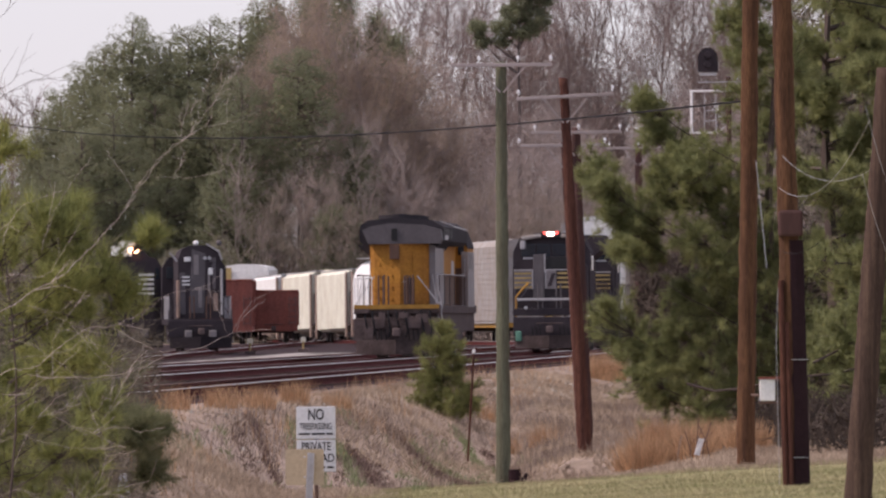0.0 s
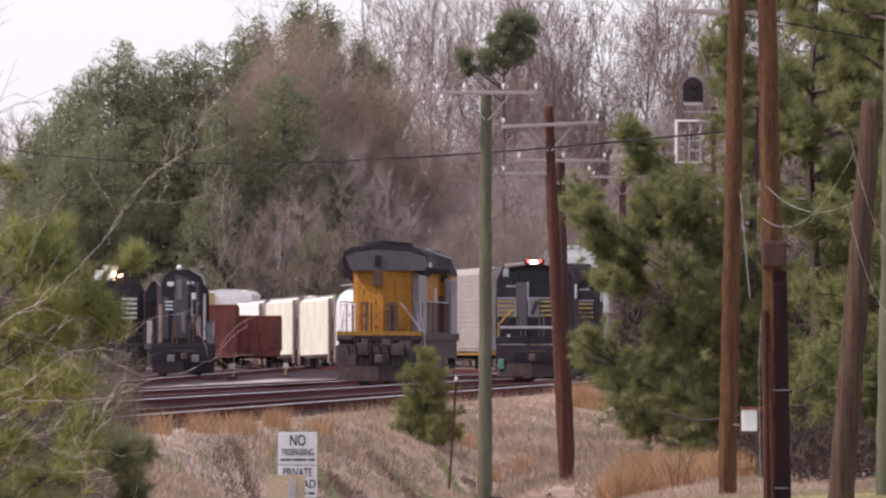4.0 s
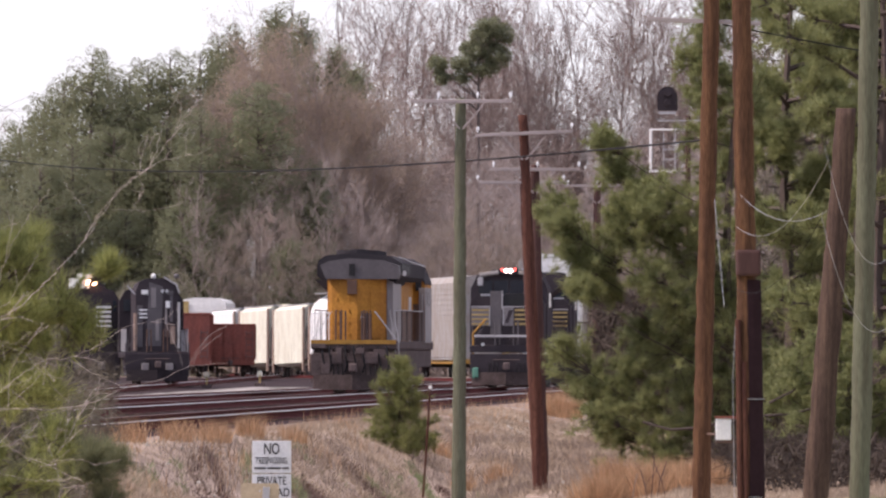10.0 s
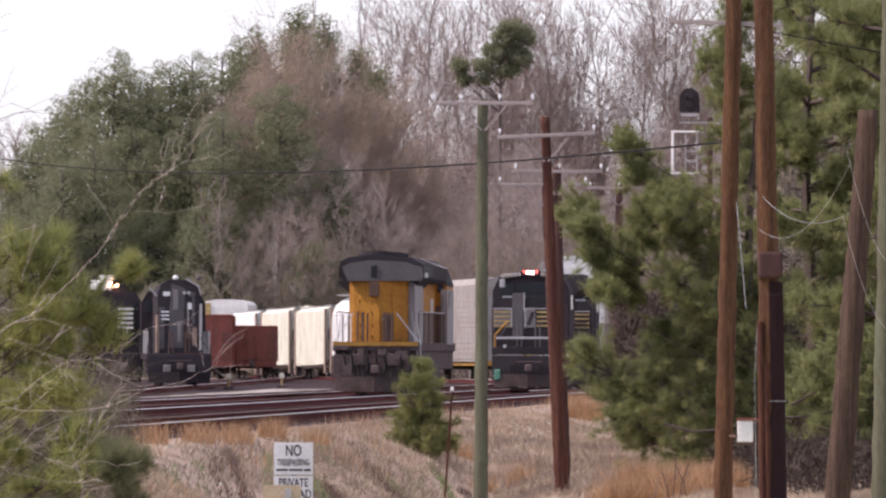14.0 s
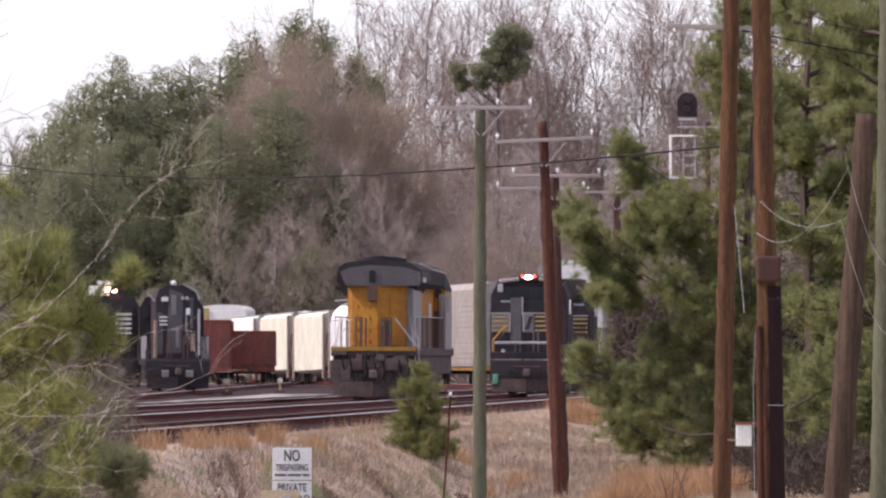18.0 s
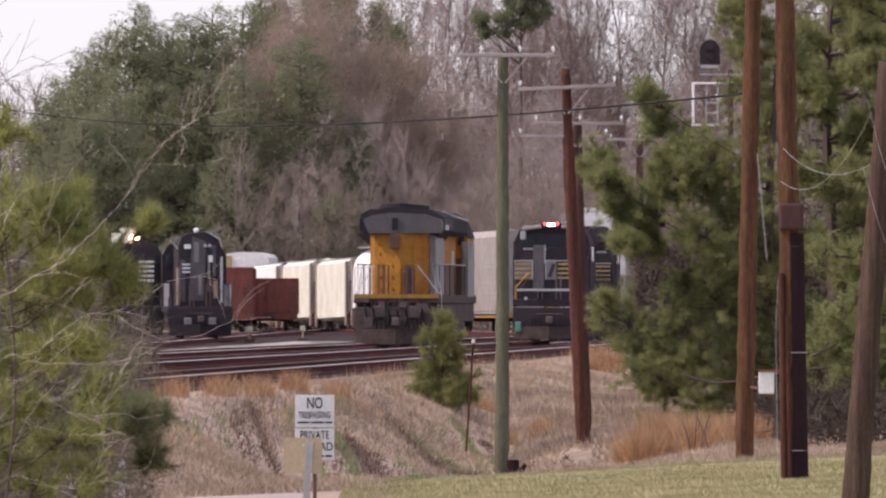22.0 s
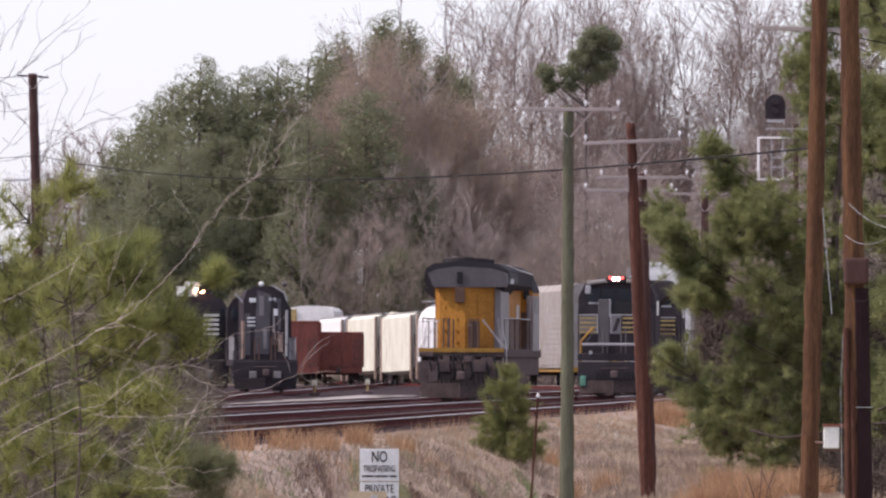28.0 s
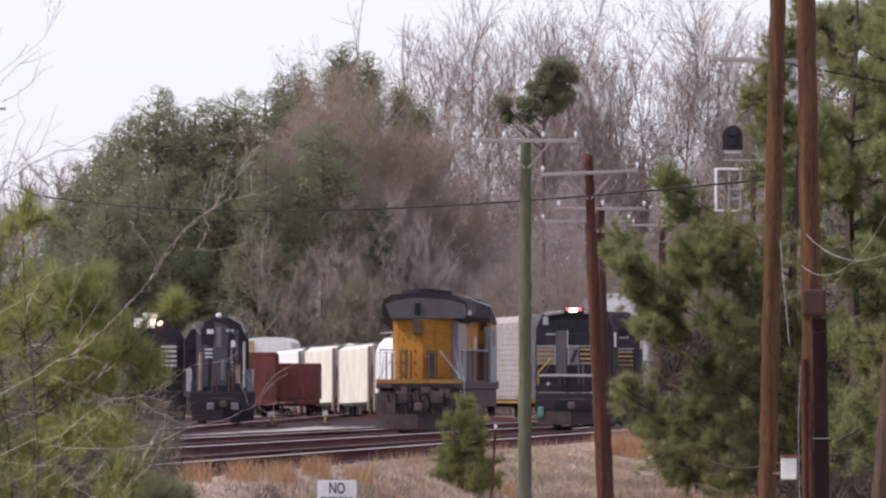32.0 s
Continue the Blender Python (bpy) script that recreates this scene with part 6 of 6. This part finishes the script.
def sapling(name, base, limbs, seed, label, trunk_h, mat="twig", reach=0.95, side=0.42):
    """A leafless sapling: curving limbs through their bends, with fine side twigs. limbs: (radius, bends...)."""
    rng = np.random.default_rng(seed)
    t = thing(name, *base, 0, label, "bare sapling")
    out = []
    p = np.array((0.0, 0.0, -0.3))
    for k in range(10):
        q = np.array((0.04 * math.sin(k * 1.3 + seed), 0.03 * math.cos(k), trunk_h * (k + 1) / 10))
        out.append((*p, *q, 0.016 * (1 - 0.07 * k), 0.016 * (1 - 0.07 * (k + 1))))
        p = q
    sticks("stem", np.array(out), mat, t, sides=6)
    for r, *bends in limbs:
        out = []
        pts = [np.array((x, 0.12 * rng.normal() * 0.3, z)) for x, z in bends]
        if bends[0][0] < reach:
            pts.insert(0, np.array((0.02, 0.0, max(0.1, bends[0][1] - 0.35))))
        n = len(pts)
        m = 5
        p, total = pts[0], (n - 1) * m
        for i in range(n - 1):
            a, b, c, d = pts[max(i - 1, 0)], pts[i], pts[i + 1], pts[min(i + 2, n - 1)]
            for k in range(1, m + 1):
                f = k / m
                q = 0.5 * (2 * b + (c - a) * f + (2 * a - 5 * b + 4 * c - d) * f * f + (3 * b - a - 3 * c + d) * f ** 3) + rng.normal(size=3) * 0.004
                g = (i * m + k) / total
                out.append((*p, *q, r * 0.28 * (1 - 0.65 * (g - 1 / total)), r * 0.28 * (1 - 0.65 * g)))
                if rng.uniform() < side and g < 0.97:
                    e = (q - p) / np.linalg.norm(q - p)
                    e = e + np.array((rng.normal() * 0.3, rng.normal() * 0.3, rng.normal() * 0.5))
                    branching(rng, q, e, rng.uniform(0.07, 0.28), r * 0.24, 1, 0.4, 2, out, 0.04, 0.14)
                p = q
        rows = np.array(out)
        rows[:, 6:8] = np.maximum(rows[:, 6:8], 0.0008)
        sticks("branch", rows, mat, t, sides=5)
    return t


wood()
thicket_mass("undergrowth", -13.6, 39.7, 760.8, 775.4, 20.9, 90000, 14, 0.42, "thicket", "dense grey-brown winter undergrowth among the trees", -0.4, 0.05, 0.8)
thicket_mass("undergrowth", -13.6, 43.9, 739.9, 750.3, 12.5, 60000, 11, 0.4, "thicket", "dense grey-brown winter undergrowth", -0.4, 0.05, 0.8)
thicket_mass("undergrowth", -3.1, 37.6, 783.8, 802.6, 26.1, 70000, 16, 0.9, "bare", "pale haze of bare twigs between the tall trees", 2.0, 0.017, 1.4)
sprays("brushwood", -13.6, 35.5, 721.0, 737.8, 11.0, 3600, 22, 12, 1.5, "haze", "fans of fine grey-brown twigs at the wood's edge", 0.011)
sprays("brushwood", -6.0, 39.7, 790.0, 812.0, 24.0, 5600, 22, 23, 2.0, "thicket", "brown-grey fans of twigs filling the wood behind the tall trees", 0.02)
sprays("brushwood", -13.6, 39.7, 727.3, 744.0, 15.7, 2600, 22, 17, 1.7, "thicket", "fans of fine bare twigs before the tall trees", 0.011)
# brush under the pines, whose shadow is part of its dark tone
thicket_mass("brush", 5.5, 13, 163, 192, 1.0, 22000, 15, 0.35, "brush", "low brush and dead stems under the pines, their shadow in its dark colour", -0.95, 0.012)
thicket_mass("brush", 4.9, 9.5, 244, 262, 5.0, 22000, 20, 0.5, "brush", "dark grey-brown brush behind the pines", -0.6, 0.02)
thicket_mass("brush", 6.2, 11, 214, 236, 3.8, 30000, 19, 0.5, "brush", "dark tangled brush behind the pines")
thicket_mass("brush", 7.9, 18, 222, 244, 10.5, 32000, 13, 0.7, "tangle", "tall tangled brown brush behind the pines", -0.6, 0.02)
# shrubs added to lift the wood's dark foot as haze would
thicket_mass("undergrowth", -33, -12, 722, 729, 8.0, 60000, 22, 0.22, "shrub", "olive-brown shrubs added for the haze under the pines", -0.4, 0.03, 0.6)
roadside_pines()
lobe_pine(0.0, 225, -0.84, 2.05, 21, "small bushy green pine sapling on the bank", [(x * 1.1, z * 1.06, r * 1.2) for x, z, r in SMALL_LOBES] + [(-0.3, 0.12, 0.2), (0.28, 0.1, 0.2)], "needle_small", 0.18, 0.009, 44, 26, 0.03, "", 0.25, 1.4)
lobe_pine(-3.0, 70, -0.6, 3.2, 22, "young yellow-green pine near the road", [(x - 0.17 * (x > 0.45) - 0.22 * (x > 0.7 and z < 2.3) + 0.09 * (x > 1 and z > 2.4), z, r * 0.9) for x, z, r in YOUNG_LOBES], "needle_near", 0.155, 0.0046, 44, 17, 0.013, "", 0.3, 0.85, 0.9)
lobe_pine(-3.35, 74, -0.6, 3.3, 23, "young yellow-green pine near the road", SECOND_LOBES, "needle_near", 0.155, 0.0046, 44, 17, 0.013, "", 0.3, 0.85, 0.9)
lobe_pine(-2.72, 78, -0.6, 1.2, 24, "low pine sapling near the road, shade in its needle colour", LOW_LOBES, "needle_low", 0.17, 0.0045, 44, 26, 0.02, "", 0.3)
lobe_pine(-3.3, 81, -0.6, 1.9, 25, "bushy green pine low beside the road, shade in its needle colour", [(-0.12 + 0.25 * i + 0.08 * math.sin(3 * j), 1.62 - 0.22 * j - 0.06 * i, 0.19) for i in range(4) for j in range(6) if i + 0.9 * j < 4.6], "needle_low", 0.16, 0.005, 36, 14, 0.013, "", 0.3, 1.2, 0.3)
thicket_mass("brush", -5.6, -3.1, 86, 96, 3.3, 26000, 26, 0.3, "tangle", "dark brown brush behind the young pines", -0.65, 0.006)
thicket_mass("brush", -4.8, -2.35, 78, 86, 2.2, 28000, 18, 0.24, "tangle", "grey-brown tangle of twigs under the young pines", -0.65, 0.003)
LONG_LIMBS = (
    (0.0085, (0.69, 1.92), (0.80, 1.98), (0.90, 2.05), (1.07, 2.14), (1.21, 2.27), (1.31, 2.37), (1.47, 2.55), (1.56, 2.68), (1.69, 2.86), (1.81, 2.96), (1.95, 3.04)),
    (0.006, (1.47, 2.55), (1.51, 2.64), (1.60, 2.76), (1.71, 2.88), (1.83, 2.97), (1.88, 3.00)),
    (0.004, (1.95, 3.04), (2.07, 3.06), (2.18, 3.09), (2.27, 3.13)),
    (0.003, (1.81, 2.96), (1.81, 3.05), (1.80, 3.10), (1.83, 3.17)),
    (0.003, (1.87, 2.99), (1.88, 3.08), (1.87, 3.13), (1.88, 3.18)),
    (0.0025, (1.80, 2.96), (1.77, 3.03)),
    (0.0035, (1.88, 3.02), (1.92, 3.13), (1.94, 3.24), (1.99, 3.36), (2.07, 3.47)),
    (0.0035, (1.90, 3.05), (2.00, 3.18), (2.07, 3.29), (2.15, 3.38)),
    (0.003, (1.95, 3.04), (1.99, 3.10), (2.02, 3.22), (2.12, 3.33)),
    (0.0025, (2.10, 3.06), (2.09, 3.17), (2.11, 3.24)),
    (0.003, (1.80, 2.93), (1.83, 2.87), (1.80, 2.80), (1.76, 2.74)),
    (0.003, (1.64, 2.74), (1.76, 2.74), (1.88, 2.73), (2.07, 2.78)),
    (0.0035, (1.51, 2.64), (1.47, 2.74), (1.40, 2.83), (1.35, 2.90)),
)
REACHING_LIMBS = (
    (0.007, (0.69, 1.54), (0.83, 1.57), (0.93, 1.60), (1.07, 1.72), (1.24, 1.82), (1.38, 1.83), (1.54, 1.90), (1.73, 2.02), (1.87, 2.05), (2.04, 2.04)),
    (0.004, (1.38, 1.82), (1.52, 1.74), (1.66, 1.67), (1.73, 1.67)),
    (0.006, (0.86, 1.54), (1.00, 1.52), (1.28, 1.52), (1.49, 1.55), (1.73, 1.65), (1.90, 1.69), (2.13, 1.78), (2.35, 1.80)),
    (0.003, (2.13, 1.78), (2.18, 1.74), (2.26, 1.73), (2.36, 1.73)),
    (0.003, (2.11, 1.78), (2.21, 1.94), (2.36, 2.04)),
    (0.0025, (2.14, 1.78), (2.17, 1.87), (2.32, 1.98)),
    (0.003, (1.97, 2.04), (2.02, 1.94), (2.07, 1.80)),
    (0.0025, (1.88, 2.05), (1.97, 2.08), (2.05, 2.14)),
    (0.004, (0.86, 1.96), (1.07, 1.87), (1.24, 1.82)),
    (0.003, (1.12, 1.85), (1.24, 1.80), (1.38, 1.78)),
    (0.003, (1.09, 1.65), (1.21, 1.77)),
    (0.004, (0.95, 2.29), (1.00, 2.46), (1.11, 2.67), (1.26, 2.86)),
    (0.005, (0.69, 2.42), (0.80, 2.53), (0.90, 2.60), (1.08, 2.66)),
    (0.003, (0.69, 2.13), (0.90, 2.13), (1.02, 2.17)),
    (0.0025, (1.56, 1.87), (1.60, 2.01), (1.62, 2.11)),
)
LOW_LIMBS = (
    (0.004, (1.07, 1.21), (1.24, 1.19), (1.42, 1.20), (1.52, 1.17), (1.67, 1.20)),
    (0.004, (0.69, 1.14), (0.86, 1.12), (1.07, 1.08), (1.24, 1.07), (1.40, 1.09)),
    (0.004, (0.69, 0.80), (0.86, 0.77), (1.04, 0.75), (1.21, 0.77), (1.38, 0.82), (1.56, 0.87), (1.62, 1.01)),
    (0.003, (0.90, 1.32), (1.07, 1.22), (1.18, 1.15)),
    (0.003, (1.21, 1.25), (1.31, 1.39), (1.37, 1.47)),
    (0.003, (0.83, 1.27), (1.00, 1.29), (1.14, 1.35)),
    (0.003, (0.69, 1.61), (0.95, 1.65), (1.11, 1.70)),
)
TANGLED_LIMBS = (
    (0.003, (0.65, 1.34), (0.9, 1.49), (1.11, 1.66), (1.21, 1.8)),
    (0.003, (0.72, 0.96), (0.86, 1.24), (1.11, 1.45), (1.46, 1.52)),
    (0.003, (0.65, 1.73), (0.93, 1.66), (1.14, 1.49), (1.23, 1.24)),
    (0.0025, (1.28, 1.24), (1.4, 1.45), (1.49, 1.63)),
    (0.003, (1.07, 0.71), (1.28, 0.96), (1.49, 1.06)),
    (0.0025, (0.97, 1.52), (1, 1.8), (1.18, 2.01)),
)
SKY_LIMBS = (
    (0.0102, (0.16, 3.62), (0.31, 3.68), (0.45, 3.75), (0.57, 3.93), (0.71, 4.04), (0.77, 4.13)),
    (0.0076, (0.44, 3.73), (0.58, 3.86), (0.75, 4.02), (0.86, 4.10)),
    (0.0076, (0.60, 3.75), (0.75, 3.84), (0.86, 3.95), (0.94, 3.99)),
    (0.0068, (0.31, 3.86), (0.34, 3.97), (0.40, 4.04), (0.51, 4.19)),
    (0.0068, (0.38, 3.88), (0.45, 4.06), (0.53, 4.23)),
    (0.0093, (0.53, 3.09), (0.62, 3.23), (0.70, 3.51), (0.76, 3.63)),
    (0.0076, (0.58, 3.16), (0.68, 3.31), (0.79, 3.51), (0.87, 3.65)),
    (0.0068, (0.68, 3.29), (0.82, 3.42), (0.97, 3.51)),
    (0.0085, (0.63, 3.24), (0.86, 3.38), (1.04, 3.46), (1.24, 3.54)),
    (0.0068, (0.64, 3.36), (0.82, 3.34), (1.04, 3.29)),
    (0.0076, (0.23, 3.45), (0.38, 3.48), (0.51, 3.52)),
    (0.0076, (0.27, 3.16), (0.42, 3.33), (0.50, 3.48)),
    (0.0068, (0.33, 3.31), (0.38, 3.27), (0.44, 3.28)),
    (0.0085, (0.58, 3.15), (0.55, 3.31), (0.38, 3.51), (0.27, 3.56)),
    (0.0068, (0.31, 3.16), (0.53, 3.20), (0.64, 3.25)),
    (0.0051, (0.75, 3.62), (0.71, 3.75), (0.72, 3.86)),
    (0.0051, (0.57, 3.93), (0.55, 4.08), (0.60, 4.23)),
    (0.0051, (0.71, 4.04), (0.86, 4.15), (0.91, 4.26)),
    (0.0059, (0.34, 3.42), (0.35, 3.56), (0.42, 3.67)),
)
sapling("bare_sapling", (-3.4, 62, -0.55), LONG_LIMBS + REACHING_LIMBS, 31, "pale leafless sapling with long arching branches", 2.3, "twig", 0.71, 0.025)
sapling("bare_sapling", (-3.4, 63, -0.55), LOW_LIMBS + TANGLED_LIMBS, 33, "pale leafless sapling with a tangle of low twigs", 1.7, "twig", 0.71, 0.12)
sapling("bare_sapling", (-3.62, 66, -0.55), SKY_LIMBS, 32, "grey leafless sapling against the sky", 4.2, "bark", 0.25, 0.16)


def blades(name, n, place, height, width, mat, label, category, seed, curl=0.35, kind="stuff"):
    """Grass: each blade a bent strip of two quads laid as triangles."""
    rng = np.random.default_rng(seed)
    p = place(rng, n)
    n = len(p)
    h = height * rng.uniform(0.45, 1.2, n)[:, None]
    a = rng.uniform(0, 2 * math.pi, n)
    lean = np.stack([np.cos(a), np.sin(a), np.zeros(n)], axis=1) * (curl * rng.uniform(0.1, 1.0, n)[:, None])
    side = np.stack([np.ones(n), np.zeros(n), np.zeros(n)], axis=1) * (width * rng.uniform(0.6, 1.3, n)[:, None])
    up = np.array((0, 0, 1.0))
    tip = p + h * (up + lean)
    ob = cloud(name, np.stack([p - side, p + side, tip], axis=1), 3, mat)
    return tagged(ob, label, category, kind=kind)


def over(x0, x1, y0, y1, keep, lift=-0.02):
    def place(rng, n):
        x, y = rng.uniform(x0, x1, n), rng.uniform(y0, y1, n)
        return np.array([(a, b, ground_z(a, b) + lift) for a, b in zip(x, y) if keep(a, b, rng)])
    return place


def bank(x, y, rng):
    u = x - track_x(y)
    return 2.3 < u < 22 and noise.noise((x * 0.6, y * 0.10, 7.0)) > -0.35


def bank_top(x, y, rng):
    u = x - track_x(y)
    return 1.9 < u < 5.0 and noise.noise((x * 0.9, y * 0.16, 2.0)) > 0.10


def left_verge(x, y, rng):
    return 149.2 < y and track_x(y) + 2.2 < x < -1.0


def tussock(x, y, rng):
    return bank(x, y, rng) and noise.noise((x * 1.7, y * 0.45, 21.0)) > 0.12


blades("dry_grass", 40000, over(-3, 6, 184, 290, bank), 0.16, 0.010, "dead_grass", "rough straw-coloured grass between the poles and the ballast", "grass", 50, 1.6)
blades("dry_grass", 80000, over(-14, 14, 154, 300, bank), 0.10, 0.010, "dead_grass", "matted straw-coloured dead grass on the bank", "grass", 51, 2.6)
blades("tussock_grass", 60000, over(-14, 14, 154, 260, tussock), 0.18, 0.007, "dead_grass", "clumped upright dead grass on the bank", "grass", 55, 0.8)
blades("verge_grass", 14000, over(1.5, 8.5, 154, 168, lambda x, y, r: True), 0.13, 0.008, "dead_grass", "straw-coloured rough grass at the lawn's edge", "grass", 49, 1.4)
blades("verge_grass", 30000, over(-9, 0, 149, 164, left_verge), 0.15, 0.008, "dead_grass", "straw-coloured rough grass beside the road", "grass", 56, 1.4)
blades("broom_sedge", 40000, over(-14, 12, 150, 330, bank_top), 0.40, 0.006, "sedge", "upright orange-brown broom sedge along the ballast", "grass", 52, 0.5)


def furrow(x, y):
    """Slanting runnels down the bank: above zero weedy strips, below zero dark ones."""
    return noise.noise(((x + y * 0.0395) * 1.9, y * 0.035, 9.0)) + 0.35 * noise.noise((x * 3.0, y * 0.3, 4.0))


def weedy(x, y, rng):
    return furrow(x, y) > 0.16 and 3.4 < x - track_x(y) < 10


def dark_strip(x, y, rng):
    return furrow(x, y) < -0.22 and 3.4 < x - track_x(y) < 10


def stemmy(x, y, rng):
    return noise.noise((x * 0.8, y * 0.11, 15.0)) > -0.05 and 3.0 < x - track_x(y) < 12


def runnel(x0, y0, x1, y1, half):
    """A strip down the bank between two points of the plan, ragged along its edges."""
    def place(rng, n):
        f = rng.uniform(0, 1, n)
        x = x0 + (x1 - x0) * f + half * rng.normal(size=n) * (0.45 + 0.5 * np.sin(f * 9 + x0) ** 2)
        y = y0 + (y1 - y0) * f + rng.normal(size=n) * 0.4
        return np.array([(a, b, ground_z(a, b) - 0.02) for a, b in zip(x, y)])
    return place


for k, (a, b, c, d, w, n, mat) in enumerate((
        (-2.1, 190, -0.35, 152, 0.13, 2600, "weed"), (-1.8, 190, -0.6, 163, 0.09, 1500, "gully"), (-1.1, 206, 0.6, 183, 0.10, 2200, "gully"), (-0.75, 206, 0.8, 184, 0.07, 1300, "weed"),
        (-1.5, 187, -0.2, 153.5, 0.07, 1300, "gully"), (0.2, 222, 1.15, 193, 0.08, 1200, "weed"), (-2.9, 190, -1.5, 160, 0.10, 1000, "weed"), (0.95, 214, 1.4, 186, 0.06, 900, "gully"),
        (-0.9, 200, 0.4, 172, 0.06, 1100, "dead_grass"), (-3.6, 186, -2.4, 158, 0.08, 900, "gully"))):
    blades("runnel_growth", n, runnel(a, b, c, d, w), 0.13, 0.012, mat, {"weed": "low green weeds in a slanting runnel", "gully": "dark matted stems in a slanting runnel", "dead_grass": "pale flattened grass between runnels"}[mat], "weeds", 400 + k, 1.4)
blades("weeds", 20000, over(-4.5, 2.0, 160, 212, weedy), 0.11, 0.012, "weed", "low green weeds in slanting strips on the bank", "weeds", 53, 1.6)
blades("dark_stems", 22000, over(-4.5, 2.4, 160, 215, dark_strip), 0.12, 0.013, "gully", "dark matted dead stems in the runnels of the bank", "weeds", 57, 1.8)
blades("grey_stems", 9000, over(0.2, 5.0, 192, 250, stemmy), 0.30, 0.006, "stems", "grey dead weed stems between the poles", "weeds", 58, 0.6)
blades("grey_stems", 7000, over(-5.5, 0.2, 165, 215, stemmy), 0.28, 0.006, "stems", "grey dead weed stems on the bank", "weeds", 59, 0.9)


def rubble(n, x0, x1, y0, y1, size, seed):
    """Loose pale stones, uncountable: squashed, knocked-about octahedra."""
    rng = np.random.default_rng(seed)
    corners = np.array(((1, 0, 0), (0, 1, 0), (-1, 0, 0), (0, -1, 0), (0, 0, 1), (0, 0, -1)), float)
    faces = np.array(((0, 1, 4), (1, 2, 4), (2, 3, 4), (3, 0, 4), (1, 0, 5), (2, 1, 5), (3, 2, 5), (0, 3, 5)))
    rows = []
    for _ in range(n):
        x, y = rng.uniform(x0, x1), rng.uniform(y0, y1)
        v = corners * size * rng.uniform(0.4, 1.3) * (1, 1, 0.7) + rng.normal(size=(6, 3)) * size * 0.18
        rows.append((v + (x, y, ground_z(x, y) + 0.02))[faces])
    tagged(cloud("rubble", np.concatenate(rows), 3, "stone"), "loose pale rubble below the ballast", "rubble", kind="stuff")


rubble(240, 1.2, 3.6, 244, 282, 0.055, 61)
rubble(160, 3.3, 4.6, 206, 216, 0.07, 62)
rubble(120, -5.0, 1.5, 168, 215, 0.04, 63)
blades("lawn_grass", 70000, over(-1.45, 7.6, 122, 155.2, lambda x, y, r: True, 0.035), 0.05, 0.006, "lawn_blade", "short mown grass", "grass", 54, 0.6)


def sedge_clump(x, y, r, n, seed, h=0.75):
    def place(rng, k):
        a, q = rng.uniform(0, 2 * math.pi, k), r * rng.uniform(0, 1, k) ** 0.5
        return np.stack([x + q * np.cos(a), y + q * np.sin(a) * 1.5, np.full(k, ground_z(x, y) - 0.03)], axis=1)
    blades("sedge_clump", n, place, h, 0.006, "sedge", "dense orange-brown clump of broom sedge", "grass clump", seed, 0.8, kind="")


for k, (x, y, r, n, h) in enumerate(((3.2, 166, 0.30, 1300, 0.62), (3.62, 168, 0.34, 1700, 0.78), (4.05, 165, 0.26, 1000, 0.6), (3.05, 167.5, 0.2, 500, 0.45), (4.75, 172, 0.45, 1200, 0.55), (4.69, 300, 0.7, 1700, 0.8), (1.35, 215, 0.22, 160, 0.6), (2.1, 217, 0.3, 200, 0.6), (1.0, 232, 0.25, 160, 0.5), (3.9, 172, 0.25, 600, 0.7), (-2.95, 200, 0.28, 420, 0.5), (-3.5, 191, 0.35, 420, 0.45), (-4.1, 186, 0.3, 320, 0.45), (-2.2, 205, 0.35, 240, 0.4), (-4.8, 180, 0.3, 300, 0.45), (5.1, 170, 0.4, 900, 0.5))):
    sedge_clump(x, y, r, n, 300 + k, h)

dead = thing("dead_stick", 3.75, 163.5, ground_z(3.75, 163.5), 0, "pale broken stick standing in orange sedge", "stick")
bm = B()
rods(bm, [(-0.02, 0, -0.1), (0.02, 0, 0.25), (0.08, 0.02, 0.5)], 0.008)
part("stem", bm, "stems", dead)
for k, (x, tx, tz) in enumerate(((4.0, -0.12, 0.5), (4.12, 0.18, 0.62), (4.05, 0.05, 0.7), (4.3, -0.2, 0.55))):
    wd = thing("dead_weed", x, 163.4, ground_z(x, 163.4), 0, "dark dead weed stalk among orange sedge", "weed", "dead weed stalks")
    bm = B()
    rods(bm, [(0, 0, -0.1), (tx * 0.4, 0, tz * 0.5), (tx, 0.02, tz)], 0.008)
    rods(bm, [(tx * 0.4, 0, tz * 0.5), (tx * 0.4 + 0.09, 0.02, tz * 0.8)], 0.005)
    part("stalk", bm, "gully", wd)

# a scrap of pale plastic that shows in the sedge and then turns away
bm = B()
v = [bm.verts.new(p) for p in ((-0.05, 0, -0.13), (0.04, 0.01, -0.14), (0.12, 0.015, 0.12), (0.03, 0, 0.14), (-0.01, 0.02, 0.02))]
bm.faces.new((v[0], v[1], v[2], v[4])), bm.faces.new((v[4], v[2], v[3]))
bmesh.ops.solidify(bm, geom=list(bm.faces), thickness=0.006)
scrap = tagged(part("plastic_scrap", bm, "white"), "small white plastic scrap caught in orange sedge", "litter")


def motions():
    x, y, z = 4.06, 163.0, -0.78
    walk(scrap, [(0.0, pose(x, y, z)), (0.25, pose(x, y, z - 0.01, 5, 0, 25)), (0.5, pose(x, y, z - 0.06, 40, 10, 70)), (0.75, pose(x, y + 0.1, z - 0.25, 80, 10, 88)), (1.0, pose(x, y + 0.15, z - 0.42, 88, 10, 90)), (32.0, pose(x, y + 0.15, z - 0.42, 88, 10, 90))])


motions()
